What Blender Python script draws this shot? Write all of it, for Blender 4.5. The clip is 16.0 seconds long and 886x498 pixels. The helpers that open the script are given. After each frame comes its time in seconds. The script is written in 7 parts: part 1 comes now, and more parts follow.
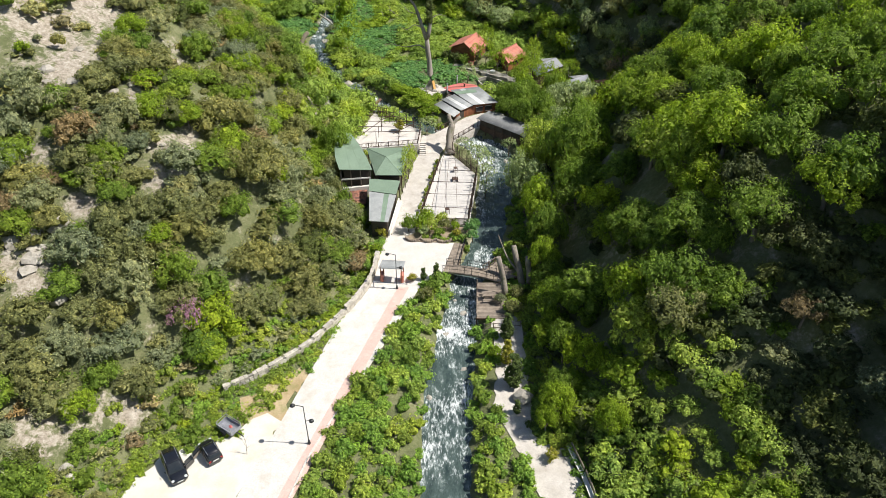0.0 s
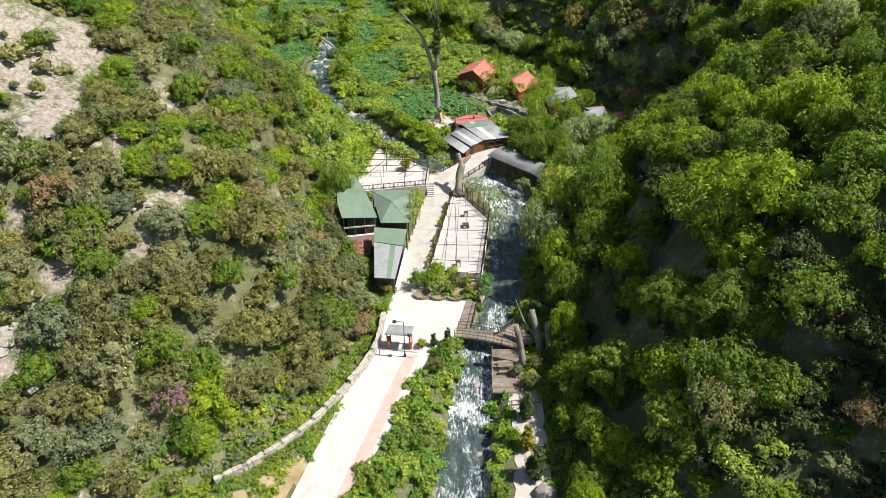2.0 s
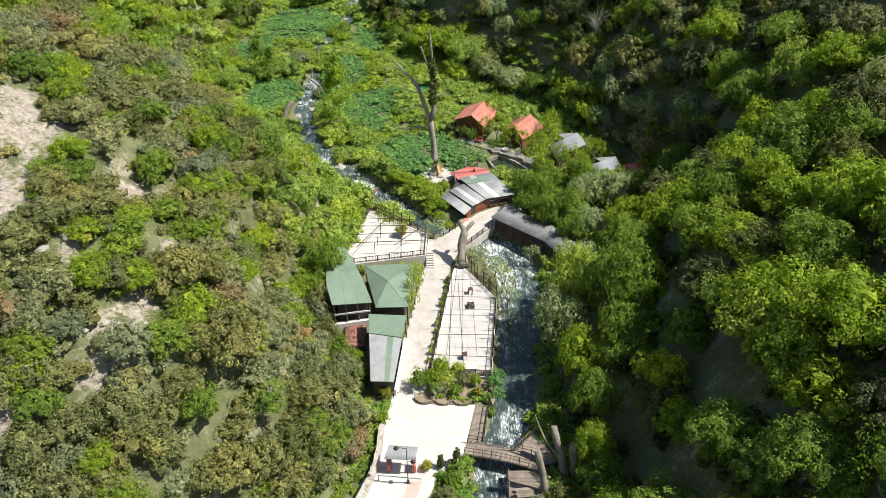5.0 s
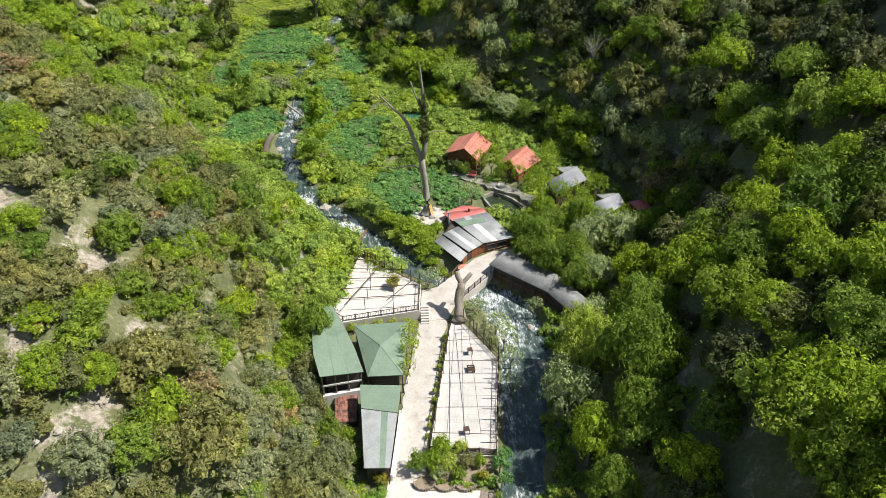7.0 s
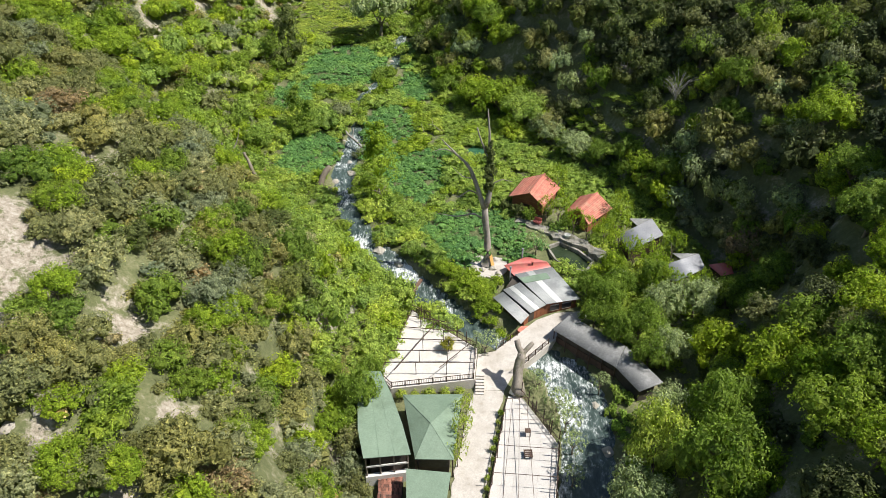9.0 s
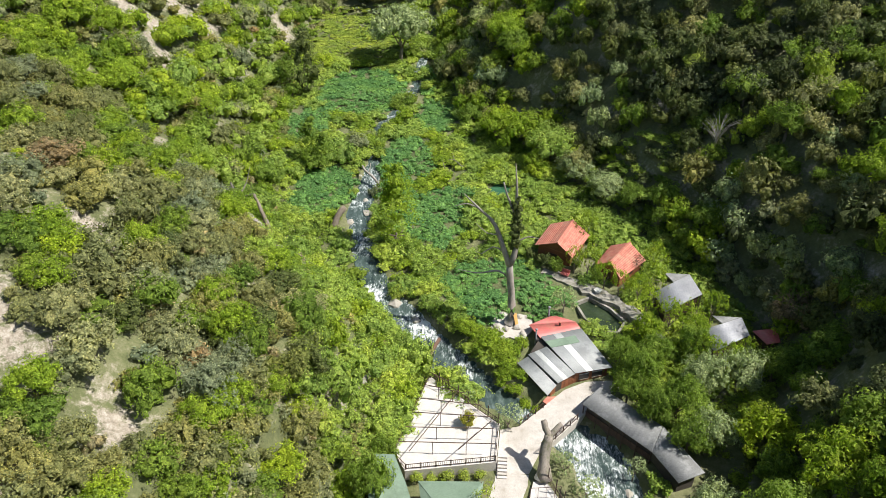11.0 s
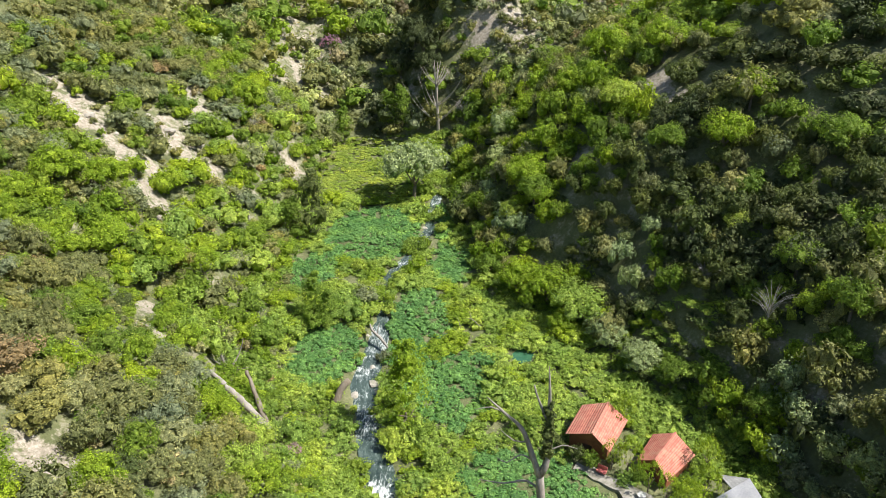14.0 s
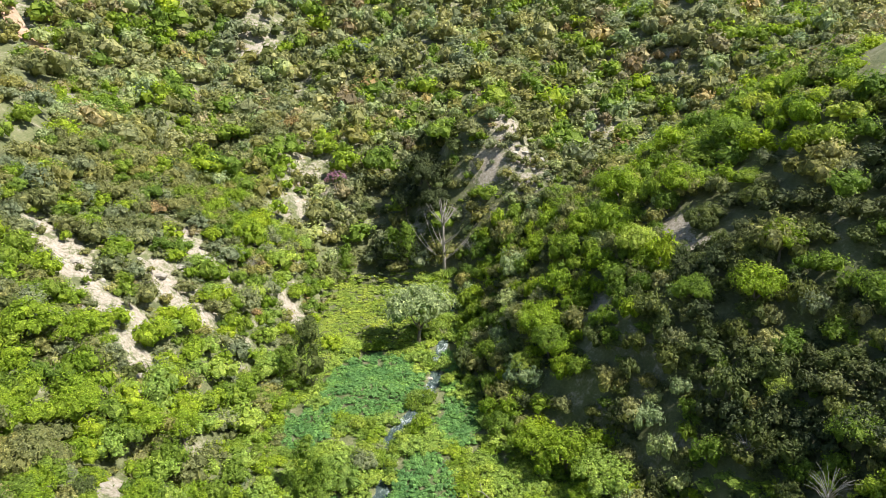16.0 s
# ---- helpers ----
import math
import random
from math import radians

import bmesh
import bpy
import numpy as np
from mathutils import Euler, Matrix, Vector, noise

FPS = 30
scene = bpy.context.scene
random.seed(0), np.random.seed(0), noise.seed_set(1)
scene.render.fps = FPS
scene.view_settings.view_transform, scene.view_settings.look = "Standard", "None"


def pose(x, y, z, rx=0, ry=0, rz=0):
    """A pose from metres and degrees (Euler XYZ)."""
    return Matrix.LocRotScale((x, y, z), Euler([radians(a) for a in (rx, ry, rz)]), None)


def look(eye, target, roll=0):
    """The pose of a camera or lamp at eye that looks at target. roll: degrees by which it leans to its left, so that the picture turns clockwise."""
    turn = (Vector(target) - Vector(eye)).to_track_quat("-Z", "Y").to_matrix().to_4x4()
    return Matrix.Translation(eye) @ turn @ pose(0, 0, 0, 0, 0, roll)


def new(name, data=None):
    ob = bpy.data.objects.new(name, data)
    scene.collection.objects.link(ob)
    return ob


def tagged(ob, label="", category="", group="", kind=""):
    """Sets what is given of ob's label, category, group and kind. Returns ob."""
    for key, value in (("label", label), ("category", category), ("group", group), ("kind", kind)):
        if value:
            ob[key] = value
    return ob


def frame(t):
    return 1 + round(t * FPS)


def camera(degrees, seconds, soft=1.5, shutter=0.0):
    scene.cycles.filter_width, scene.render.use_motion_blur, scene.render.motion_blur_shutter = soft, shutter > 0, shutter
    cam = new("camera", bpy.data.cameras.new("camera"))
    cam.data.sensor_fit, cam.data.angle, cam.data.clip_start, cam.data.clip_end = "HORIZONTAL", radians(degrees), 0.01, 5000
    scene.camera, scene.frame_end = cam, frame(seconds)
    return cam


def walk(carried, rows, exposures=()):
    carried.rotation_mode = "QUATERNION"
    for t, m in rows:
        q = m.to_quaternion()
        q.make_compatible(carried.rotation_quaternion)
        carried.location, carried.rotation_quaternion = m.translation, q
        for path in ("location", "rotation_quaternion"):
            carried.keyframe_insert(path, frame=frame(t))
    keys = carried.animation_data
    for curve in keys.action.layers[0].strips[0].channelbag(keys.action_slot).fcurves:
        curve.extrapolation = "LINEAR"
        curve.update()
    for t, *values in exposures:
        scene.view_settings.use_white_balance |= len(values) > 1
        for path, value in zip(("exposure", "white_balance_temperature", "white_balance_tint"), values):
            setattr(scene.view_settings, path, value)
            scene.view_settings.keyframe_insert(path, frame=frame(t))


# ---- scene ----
cam = camera(65.0, 16.0, soft=0.75)
PLAN = 1.18  # metres to one unit of the plan in which the places below are given
METRES, EYE, TILT, LEAN, TURN = 80.0 * PLAN, 52.0 * PLAN, -35.3, 0.0, 0.0
ROWS = [
    (0.0, 0.0, 0.0, 0.0, 0.0, 0.0, -0.0),
    (0.5, -0.0036, 0.0206, 0.0221, 0.03, -0.0, 0.0),
    (1.0, -0.007, 0.0414, 0.044, 0.07, 0.02, 0.01),
    (1.5, -0.0107, 0.0623, 0.0661, 0.1, 0.03, 0.0),
    (2.0, -0.0141, 0.0831, 0.088, 0.14, 0.04, 0.01),
    (2.5, -0.0178, 0.1042, 0.1101, 0.18, 0.06, 0.02),
    (3.0, -0.0215, 0.1254, 0.1323, 0.21, 0.08, 0.02),
    (3.5, -0.0249, 0.1468, 0.1542, 0.24, 0.09, 0.03),
    (4.0, -0.0282, 0.1683, 0.1755, 0.05, 0.08, 0.19),
    (6.5, -0.044, 0.2792, 0.2798, -1.94, 0.08, 1.78),
    (7.0, -0.0472, 0.3012, 0.3016, -2.02, 0.08, 1.85),
    (7.5, -0.0505, 0.3227, 0.3247, -1.04, 0.12, 1.14),
    (8.0, -0.0528, 0.3437, 0.3477, 0.51, 0.14, 0.05),
    (8.5, -0.0551, 0.3644, 0.3706, 1.52, 0.13, -0.65),
    (9.0, -0.0577, 0.3854, 0.3934, 2.29, 0.11, -1.19),
    (11.5, -0.0753, 0.4899, 0.5087, 3.77, 0.03, -2.26),
    (12.0, -0.0796, 0.5118, 0.532, 3.9, 0.31, -2.36),
    (12.5, -0.0842, 0.5338, 0.556, 4.04, 1.08, -2.47),
    (13.0, -0.0889, 0.556, 0.5797, 4.17, 3.12, -2.61),
    (13.5, -0.0937, 0.5781, 0.6028, 4.28, 5.52, -2.75),
    (14.0, -0.0992, 0.6, 0.6256, 4.33, 7.93, -2.85),
    (14.5, -0.1032, 0.6221, 0.6476, 4.41, 10.39, -2.96),
    (15.0, -0.1091, 0.6442, 0.6699, 4.43, 12.82, -3.05),
    (15.5, -0.1143, 0.666, 0.6924, 4.46, 15.22, -3.14),
    (16.0, -0.1195, 0.6884, 0.7144, 4.5, 17.65, -3.24),
]
EXPOSURES = [(0.0, 0.34), (4.0, 0.41), (8.8, 0.37), (11.5, 0.47), (13.0, 0.57), (16.0, 0.74)]
walk(cam, [(t, pose(0, 0, EYE, TILT, LEAN, TURN) @ pose(METRES * x, METRES * y, METRES * z, 90 + pitch, roll, yaw)) for t, x, y, z, yaw, pitch, roll in ROWS], EXPOSURES)

# ---- light ----
SUN = Vector((0.575, -0.035, 0.817)).normalized()
world = bpy.data.worlds.new("world")
scene.world = world
world.use_nodes = True
wn = world.node_tree
sky = wn.nodes.new("ShaderNodeTexSky")
sky.sky_type, sky.sun_disc = "NISHITA", False
sky.sun_elevation = math.asin(SUN.z)
sky.sun_rotation = math.atan2(SUN.x, SUN.y)
wn.links.new(sky.outputs[0], wn.nodes["Background"].inputs[0])
wn.nodes["Background"].inputs[1].default_value = 0.075
lamp = bpy.data.lights.new("sun", "SUN")
lamp.energy, lamp.angle, lamp.color = 5.0, radians(0.55), (1.0, 0.955, 0.88)
sun = new("sun", lamp)
sun.matrix_world = look(SUN * 200, (0, 0, 0))

# ---- materials ----


def ramp(nt, fac, stops):
    r = nt.nodes.new("ShaderNodeValToRGB")
    while len(r.color_ramp.elements) < len(stops):
        r.color_ramp.elements.new(0.5)
    for e, (p, c) in zip(r.color_ramp.elements, stops):
        e.position, e.color = p, (*c, 1)
    nt.links.new(fac, r.inputs[0])
    return r.outputs[0]


def coords(nt, scale=1.0, stretch=(1, 1, 1)):
    g = nt.nodes.new("ShaderNodeNewGeometry")
    m = nt.nodes.new("ShaderNodeMapping")
    m.inputs["Scale"].default_value = [scale * s / PLAN for s in stretch]
    nt.links.new(g.outputs["Position"], m.inputs[0])
    return m.outputs[0]


def noise_tex(nt, scale, detail=4.0, rough=0.6, stretch=(1, 1, 1)):
    n = nt.nodes.new("ShaderNodeTexNoise")
    n.inputs["Scale"].default_value, n.inputs["Detail"].default_value, n.inputs["Roughness"].default_value = scale, detail, rough
    nt.links.new(coords(nt, 1.0, stretch), n.inputs["Vector"])
    return n.outputs[0]


def mix(nt, fac, a, b, mode="MIX"):
    m = nt.nodes.new("ShaderNodeMix")
    m.data_type, m.blend_type = "RGBA", mode
    for sock, v in ((m.inputs[0], fac), (m.inputs[6], a), (m.inputs[7], b)):
        if isinstance(v, (int, float)):
            sock.default_value = v
        elif isinstance(v, tuple):
            sock.default_value = (*v, 1)
        else:
            nt.links.new(v, sock)
    return m.outputs[2]


def math_node(nt, op, a, b=0.0):
    m = nt.nodes.new("ShaderNodeMath")
    m.operation = op
    m.inputs[2].default_value = 0.5
    for sock, v in ((m.inputs[0], a), (m.inputs[1], b)):
        if isinstance(v, (int, float)):
            sock.default_value = v
        else:
            nt.links.new(v, sock)
    return m.outputs[0]


def bump(nt, height, strength=0.3, distance=0.05):
    b = nt.nodes.new("ShaderNodeBump")
    b.inputs["Strength"].default_value, b.inputs["Distance"].default_value = strength, distance
    nt.links.new(height, b.inputs["Height"])
    return b.outputs[0]


def material(name):
    m = bpy.data.materials.new(name)
    m.use_nodes = True
    return m, m.node_tree, m.node_tree.nodes["Principled BSDF"]


def surface(name, a, b, scale=1.5, fine=12.0, rough=0.8, metal=0.0, relief=0.3, stretch=(1, 1, 1), stain=None, stain_scale=0.35, per_piece=0.0):
    """A weathered surface: two colours mixed at two scales, stains and fine relief."""
    m, nt, p = material(name)
    big, small = noise_tex(nt, scale, 5, 0.65, stretch), noise_tex(nt, fine, 4, 0.7, stretch)
    col = ramp(nt, big, [(0.3, a), (0.7, b)])
    dark = ramp(nt, small, [(0.25, (0.72, 0.72, 0.72)), (0.7, (1.08, 1.08, 1.08))])
    col = mix(nt, 1.0, col, dark, "MULTIPLY")
    if stain:
        s = ramp(nt, noise_tex(nt, stain_scale, 6, 0.7), [(0.5, (0, 0, 0)), (0.66, (0.85, 0.85, 0.85))])
        col = mix(nt, s, col, stain)
    if per_piece:
        oi = nt.nodes.new("ShaderNodeObjectInfo")
        v = ramp(nt, oi.outputs["Random"], [(0, (1 - per_piece,) * 3), (1, (1 + per_piece,) * 3)])
        col = mix(nt, 1.0, col, v, "MULTIPLY")
    nt.links.new(col, p.inputs["Base Color"])
    p.inputs["Roughness"].default_value, p.inputs["Metallic"].default_value = rough, metal
    if relief:
        nt.links.new(bump(nt, small, relief, 0.03), p.inputs["Normal"])
    return m


def leaf_material(name, dark, light, patch=0.28, through_light=0.35, warm=None):
    """Foliage: each spray and each patch of the slope has its own green, and light comes through."""
    pair = []
    for inner in (False, True):
        m, nt, p = material(name + "_inner" if inner else name)
        g = nt.nodes.new("ShaderNodeNewGeometry")
        col = ramp(nt, noise_tex(nt, patch, 3, 0.6), [(0.3, dark), (0.7, light)])
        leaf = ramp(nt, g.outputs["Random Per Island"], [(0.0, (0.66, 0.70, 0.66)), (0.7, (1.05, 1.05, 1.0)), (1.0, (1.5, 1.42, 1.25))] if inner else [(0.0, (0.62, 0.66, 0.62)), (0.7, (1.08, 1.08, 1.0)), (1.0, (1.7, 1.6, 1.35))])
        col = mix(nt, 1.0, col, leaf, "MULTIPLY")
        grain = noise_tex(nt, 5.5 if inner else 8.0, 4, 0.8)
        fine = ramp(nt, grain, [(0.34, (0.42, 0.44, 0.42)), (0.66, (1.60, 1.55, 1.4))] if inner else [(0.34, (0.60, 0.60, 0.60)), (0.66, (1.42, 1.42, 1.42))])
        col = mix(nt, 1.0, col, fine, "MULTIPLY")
        at = nt.nodes.new("ShaderNodeAttribute")
        at.attribute_name = "tint"
        own = ramp(nt, math_node(nt, "MULTIPLY_ADD", at.outputs["Fac"], 0.5), [(0.0, (0.80, 0.86, 0.95)), (0.5, (1, 1, 1)), (1.0, (1.35, 1.22, 1.0))])
        col = mix(nt, 1.0, col, own, "MULTIPLY")
        if warm:
            w = ramp(nt, noise_tex(nt, 0.9, 3, 0.7), [(0.58, (0, 0, 0)), (0.72, (0.7, 0.7, 0.7))])
            col = mix(nt, w, col, warm)
        normal = bump(nt, grain, 1.0 if inner else 0.3, 0.25 if inner else 0.05)
        nt.links.new(normal, p.inputs["Normal"])
        nt.links.new(col, p.inputs["Base Color"])
        p.inputs["Roughness"].default_value = 0.6
        p.inputs["Specular IOR Level"].default_value = 0.25
        t = nt.nodes.new("ShaderNodeBsdfTranslucent")
        nt.links.new(mix(nt, 1.0, col, (1.15, 1.22, 0.8), "MULTIPLY"), t.inputs[0])
        s = nt.nodes.new("ShaderNodeMixShader")
        s.inputs[0].default_value = through_light * (0.75 if inner else 1.0)
        nt.links.new(p.outputs[0], s.inputs[1])
        nt.links.new(t.outputs[0], s.inputs[2])
        out = s.outputs[0]
        nt.links.new(out, nt.nodes["Material Output"].inputs[0])
        pair.append(m)
    return pair


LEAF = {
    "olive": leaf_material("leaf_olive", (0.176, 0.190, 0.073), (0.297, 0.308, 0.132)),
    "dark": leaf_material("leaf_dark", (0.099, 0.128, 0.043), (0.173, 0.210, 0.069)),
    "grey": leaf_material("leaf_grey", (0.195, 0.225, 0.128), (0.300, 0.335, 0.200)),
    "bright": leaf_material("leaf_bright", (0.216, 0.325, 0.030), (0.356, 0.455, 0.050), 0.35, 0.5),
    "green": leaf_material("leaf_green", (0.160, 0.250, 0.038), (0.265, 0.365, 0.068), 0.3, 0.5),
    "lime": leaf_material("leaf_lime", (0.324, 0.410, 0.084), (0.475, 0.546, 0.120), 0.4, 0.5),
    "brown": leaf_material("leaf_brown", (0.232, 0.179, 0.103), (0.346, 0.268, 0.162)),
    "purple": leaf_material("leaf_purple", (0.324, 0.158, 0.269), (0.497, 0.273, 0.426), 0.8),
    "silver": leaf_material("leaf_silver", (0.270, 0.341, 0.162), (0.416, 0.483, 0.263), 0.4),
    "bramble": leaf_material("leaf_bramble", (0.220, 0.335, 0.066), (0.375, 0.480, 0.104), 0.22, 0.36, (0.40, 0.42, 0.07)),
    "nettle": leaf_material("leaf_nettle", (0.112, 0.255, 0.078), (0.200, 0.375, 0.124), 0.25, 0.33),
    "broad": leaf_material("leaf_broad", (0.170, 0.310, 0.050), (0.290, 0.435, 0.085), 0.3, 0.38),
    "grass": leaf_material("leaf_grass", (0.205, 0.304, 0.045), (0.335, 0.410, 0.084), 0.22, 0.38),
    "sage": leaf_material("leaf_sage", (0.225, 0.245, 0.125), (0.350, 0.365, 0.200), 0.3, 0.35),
    # near-black leaf colour that holds the hill shade and the dark gaps
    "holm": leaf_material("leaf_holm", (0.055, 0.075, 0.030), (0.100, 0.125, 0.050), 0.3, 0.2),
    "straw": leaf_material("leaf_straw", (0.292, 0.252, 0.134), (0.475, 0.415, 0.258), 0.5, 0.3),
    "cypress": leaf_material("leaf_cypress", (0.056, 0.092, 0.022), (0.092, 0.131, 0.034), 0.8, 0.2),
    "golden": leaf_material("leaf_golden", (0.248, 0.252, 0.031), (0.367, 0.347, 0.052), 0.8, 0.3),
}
BARK = surface("bark", (0.16, 0.125, 0.09), (0.30, 0.255, 0.205), 1.5, 9, 0.9, relief=0.7, stretch=(1, 1, 0.25))
OLDTRUNK = surface("old_trunk", (0.20, 0.17, 0.14), (0.38, 0.335, 0.285), 1.4, 7, 0.9, relief=0.9, stretch=(1, 1, 0.3), stain=(0.13, 0.14, 0.07), stain_scale=1.2)
DEADWOOD = surface("dead_wood", (0.22, 0.19, 0.165), (0.44, 0.40, 0.36), 1.2, 8, 0.85, relief=0.8, stretch=(1, 1, 0.3))
CONCRETE = surface("pale_concrete", (0.60, 0.575, 0.53), (0.70, 0.675, 0.635), 0.5, 7, 0.85, relief=0.12, stain=(0.50, 0.46, 0.40), stain_scale=0.55)
PLAZA = surface("pale_plaza", (0.60, 0.56, 0.52), (0.70, 0.66, 0.62), 0.6, 9, 0.85, relief=0.12, stain=(0.56, 0.51, 0.45), stain_scale=0.7)
SAND = surface("sandy_soil", (0.36, 0.26, 0.13), (0.56, 0.45, 0.29), 0.5, 9, 0.95, relief=0.4, stain=(0.24, 0.24, 0.09), stain_scale=0.7)
PATHSTONE = surface("path_stone", (0.47, 0.43, 0.385), (0.66, 0.62, 0.57), 1.6, 9, 0.9, relief=0.35, stain=(0.36, 0.32, 0.27), stain_scale=0.8)
OLDSTONE = surface("worn_grey_stone", (0.22, 0.205, 0.175), (0.44, 0.415, 0.37), 1.1, 6, 0.95, relief=0.5, stain=(0.13, 0.125, 0.075), stain_scale=0.9)
PINK = surface("pink_paving", (0.62, 0.41, 0.355), (0.70, 0.49, 0.43), 0.9, 10, 0.85, relief=0.15, stain=(0.63, 0.52, 0.46), stain_scale=0.6)
GRAVEL = surface("beige_gravel", (0.62, 0.585, 0.51), (0.74, 0.715, 0.66), 0.3, 14, 0.95, relief=0.4, stain=(0.58, 0.51, 0.38), stain_scale=0.14)
STONE = surface("wall_stone", (0.40, 0.365, 0.31), (0.58, 0.54, 0.47), 1.5, 9, 0.9, relief=0.6, per_piece=0.22)
LIMESTONE = surface("limestone", (0.34, 0.31, 0.265), (0.54, 0.50, 0.44), 0.6, 5, 0.9, relief=0.7, stain=(0.27, 0.25, 0.20), stain_scale=0.9)
WOOD = surface("weathered_planks", (0.19, 0.15, 0.115), (0.34, 0.285, 0.23), 1.2, 11, 0.8, relief=0.3, per_piece=0.2)
DARKWOOD = surface("dark_stained_wood", (0.060, 0.035, 0.025), (0.115, 0.066, 0.045), 1.5, 12, 0.65, relief=0.2, per_piece=0.15)
REDWOOD = surface("red_brown_wood", (0.22, 0.075, 0.035), (0.34, 0.13, 0.06), 1.3, 11, 0.6, relief=0.2, per_piece=0.15)
METAL = surface("dark_metal", (0.045, 0.045, 0.048), (0.075, 0.075, 0.08), 2, 15, 0.45, 0.6, 0.05)
GREENROOF = surface("green_membrane", (0.175, 0.250, 0.180), (0.220, 0.300, 0.220), 0.35, 6, 0.6, relief=0.05, stain=(0.12, 0.17, 0.115), stain_scale=0.3)
GREYROOF = surface("grey_membrane", (0.30, 0.315, 0.315), (0.40, 0.415, 0.415), 0.4, 7, 0.6, relief=0.06, stain=(0.22, 0.23, 0.23), stain_scale=0.35)
SLATEROOF = surface("slate_grey_sheet", (0.185, 0.19, 0.19), (0.25, 0.255, 0.255), 0.5, 8, 0.8, relief=0.08, stain=(0.33, 0.33, 0.33), stain_scale=0.5)
WHITESHEET = surface("translucent_sheet", (0.62, 0.63, 0.62), (0.74, 0.75, 0.73), 0.6, 6, 0.5, relief=0.05)
REDROOF = surface("red_sheet", (0.54, 0.13, 0.12), (0.66, 0.19, 0.17), 0.8, 8, 0.5, relief=0.06, stain=(0.48, 0.20, 0.15), stain_scale=0.9)
OLDTILE = surface("old_clay_tile", (0.20, 0.085, 0.06), (0.36, 0.16, 0.11), 1.5, 9, 0.8, relief=0.3, stain=(0.10, 0.08, 0.07), stain_scale=1.3, per_piece=0.45)
REDTILE = surface("red_tile", (0.50, 0.15, 0.11), (0.66, 0.27, 0.20), 1.6, 11, 0.7, relief=0.5, stain=(0.50, 0.27, 0.19), stain_scale=0.8, per_piece=0.15)
ZINC = surface("corrugated_zinc", (0.27, 0.28, 0.31), (0.38, 0.39, 0.42), 0.7, 6, 0.5, 0.25, 0.06)
RUST = surface("rusty_trough", (0.13, 0.075, 0.05), (0.22, 0.13, 0.09), 1.5, 9, 0.85, relief=0.4)
WHITEWALL = surface("whitewash", (0.66, 0.645, 0.61), (0.78, 0.765, 0.73), 0.8, 7, 0.85, relief=0.15)
# boards below the roofs: the shade there is put into this near-black colour
SHADEBOARD = surface("shaded_boards", (0.05, 0.042, 0.035), (0.095, 0.08, 0.065), 1.0, 9, 0.8, relief=0.2)

# ---- paved and built areas, in plan ----
ROAD = [(-12.6, 26), (-13.2, 36.5), (-11.0, 44.2), (-7.9, 51.7), (-5.7, 57.3), (-2.7, 65.8), (-9.8, 66.0), (-13.9, 50.9), (-15.6, 44.5), (-19.5, 30), (-20.5, 26)]
PARKING = [(-15.5, 44.9), (-17.0, 45.9), (-18.6, 44.6), (-20.4, 43.1), (-22.5, 42.2), (-25.4, 40.9), (-27.6, 37), (-28, 26), (-20.4, 26), (-19.4, 30)]
PLAZA_AREA = [(-9.3, 66.0), (-2.7, 65.8), (0.2, 68.6), (0.35, 70.2), (1.5, 74.8), (-2.8, 75.0), (-3.6, 76.4), (-7.4, 76.4)]
FOOTPATH = [(-7.4, 76.4), (-3.6, 76.4), (-3.75, 79.5), (-1.0, 97.2), (-0.4, 100.1), (-3.9, 99.9), (-4.3, 98.2), (-5.2, 92), (-6.3, 85)]
CAUSEWAY = [(-3.9, 99.8), (-0.4, 100.0), (0.7, 102.4), (2.6, 104.4), (5.4, 107.4), (8.4, 110.6), (10.6, 112.4), (9.8, 113.2), (6.6, 112.8), (4.0, 111.4), (-1.4, 105.9), (-3.5, 105.3)]
TERRACE = [(-3.4, 79.3), (3.5, 78.5), (5.2, 92.2), (1.3, 99.2), (0.0, 98.9), (-0.45, 97)]
DECK_AREA = [(-14.9, 100.9), (-12.0, 112.2), (-3.6, 105.4), (-3.9, 100.2), (-13.4, 98.4)]
EAST_PATH = [(5.4, 60), (5.6, 55.0), (5.5, 52.1), (5.1, 47.4), (6.2, 43.2), (7.4, 40), (8.6, 36), (8.8, 26), (13, 26), (12.4, 36.4), (11.3, 41.6), (9.6, 42.2), (8.4, 43.4), (8.7, 47.2), (8.6, 50), (8.8, 55), (9.0, 60.2)]
EAST_DECK = [(4.2, 66.6), (7.6, 66.6), (7.2, 59.6), (3.9, 59.6)]
TREE_YARD = [(-4.9, 120.6), (-3.2, 119.0), (-0.6, 119.0), (0.6, 121.4), (0.3, 124.6), (-2.6, 124.8), (-4.6, 123.2)]
POND_PATH = [(1.8, 132.4), (2.5, 133.5), (7.9, 130.7), (11.9, 127.8), (14.4, 125.2), (17.0, 120.0), (15.8, 119.4), (13.2, 123.6), (10.8, 126.4), (6.4, 129.4)]
POND = [(6.4, 126.6), (8.4, 127.9), (10.9, 125.8), (12.6, 123.2), (11.4, 121.0), (9.2, 121.2), (7.4, 123.6)]
BOARDWALK = [(1.4, 74.9), (2.9, 74.6), (2.0, 69.4), (0.3, 69.8)]
BRIDGE_LINE = [(-0.2, 70.1), (7.4, 67.9), (7.0, 66.0), (-0.4, 68.2)]
PLATFORM = [(4.8, 68.2), (7.2, 70.8), (9.2, 67.0), (7.2, 66.3)]
LOG_STRIP = [(-31.6, 131.0), (-32.4, 125.8), (-44.6, 130.8), (-45.4, 137.0)]
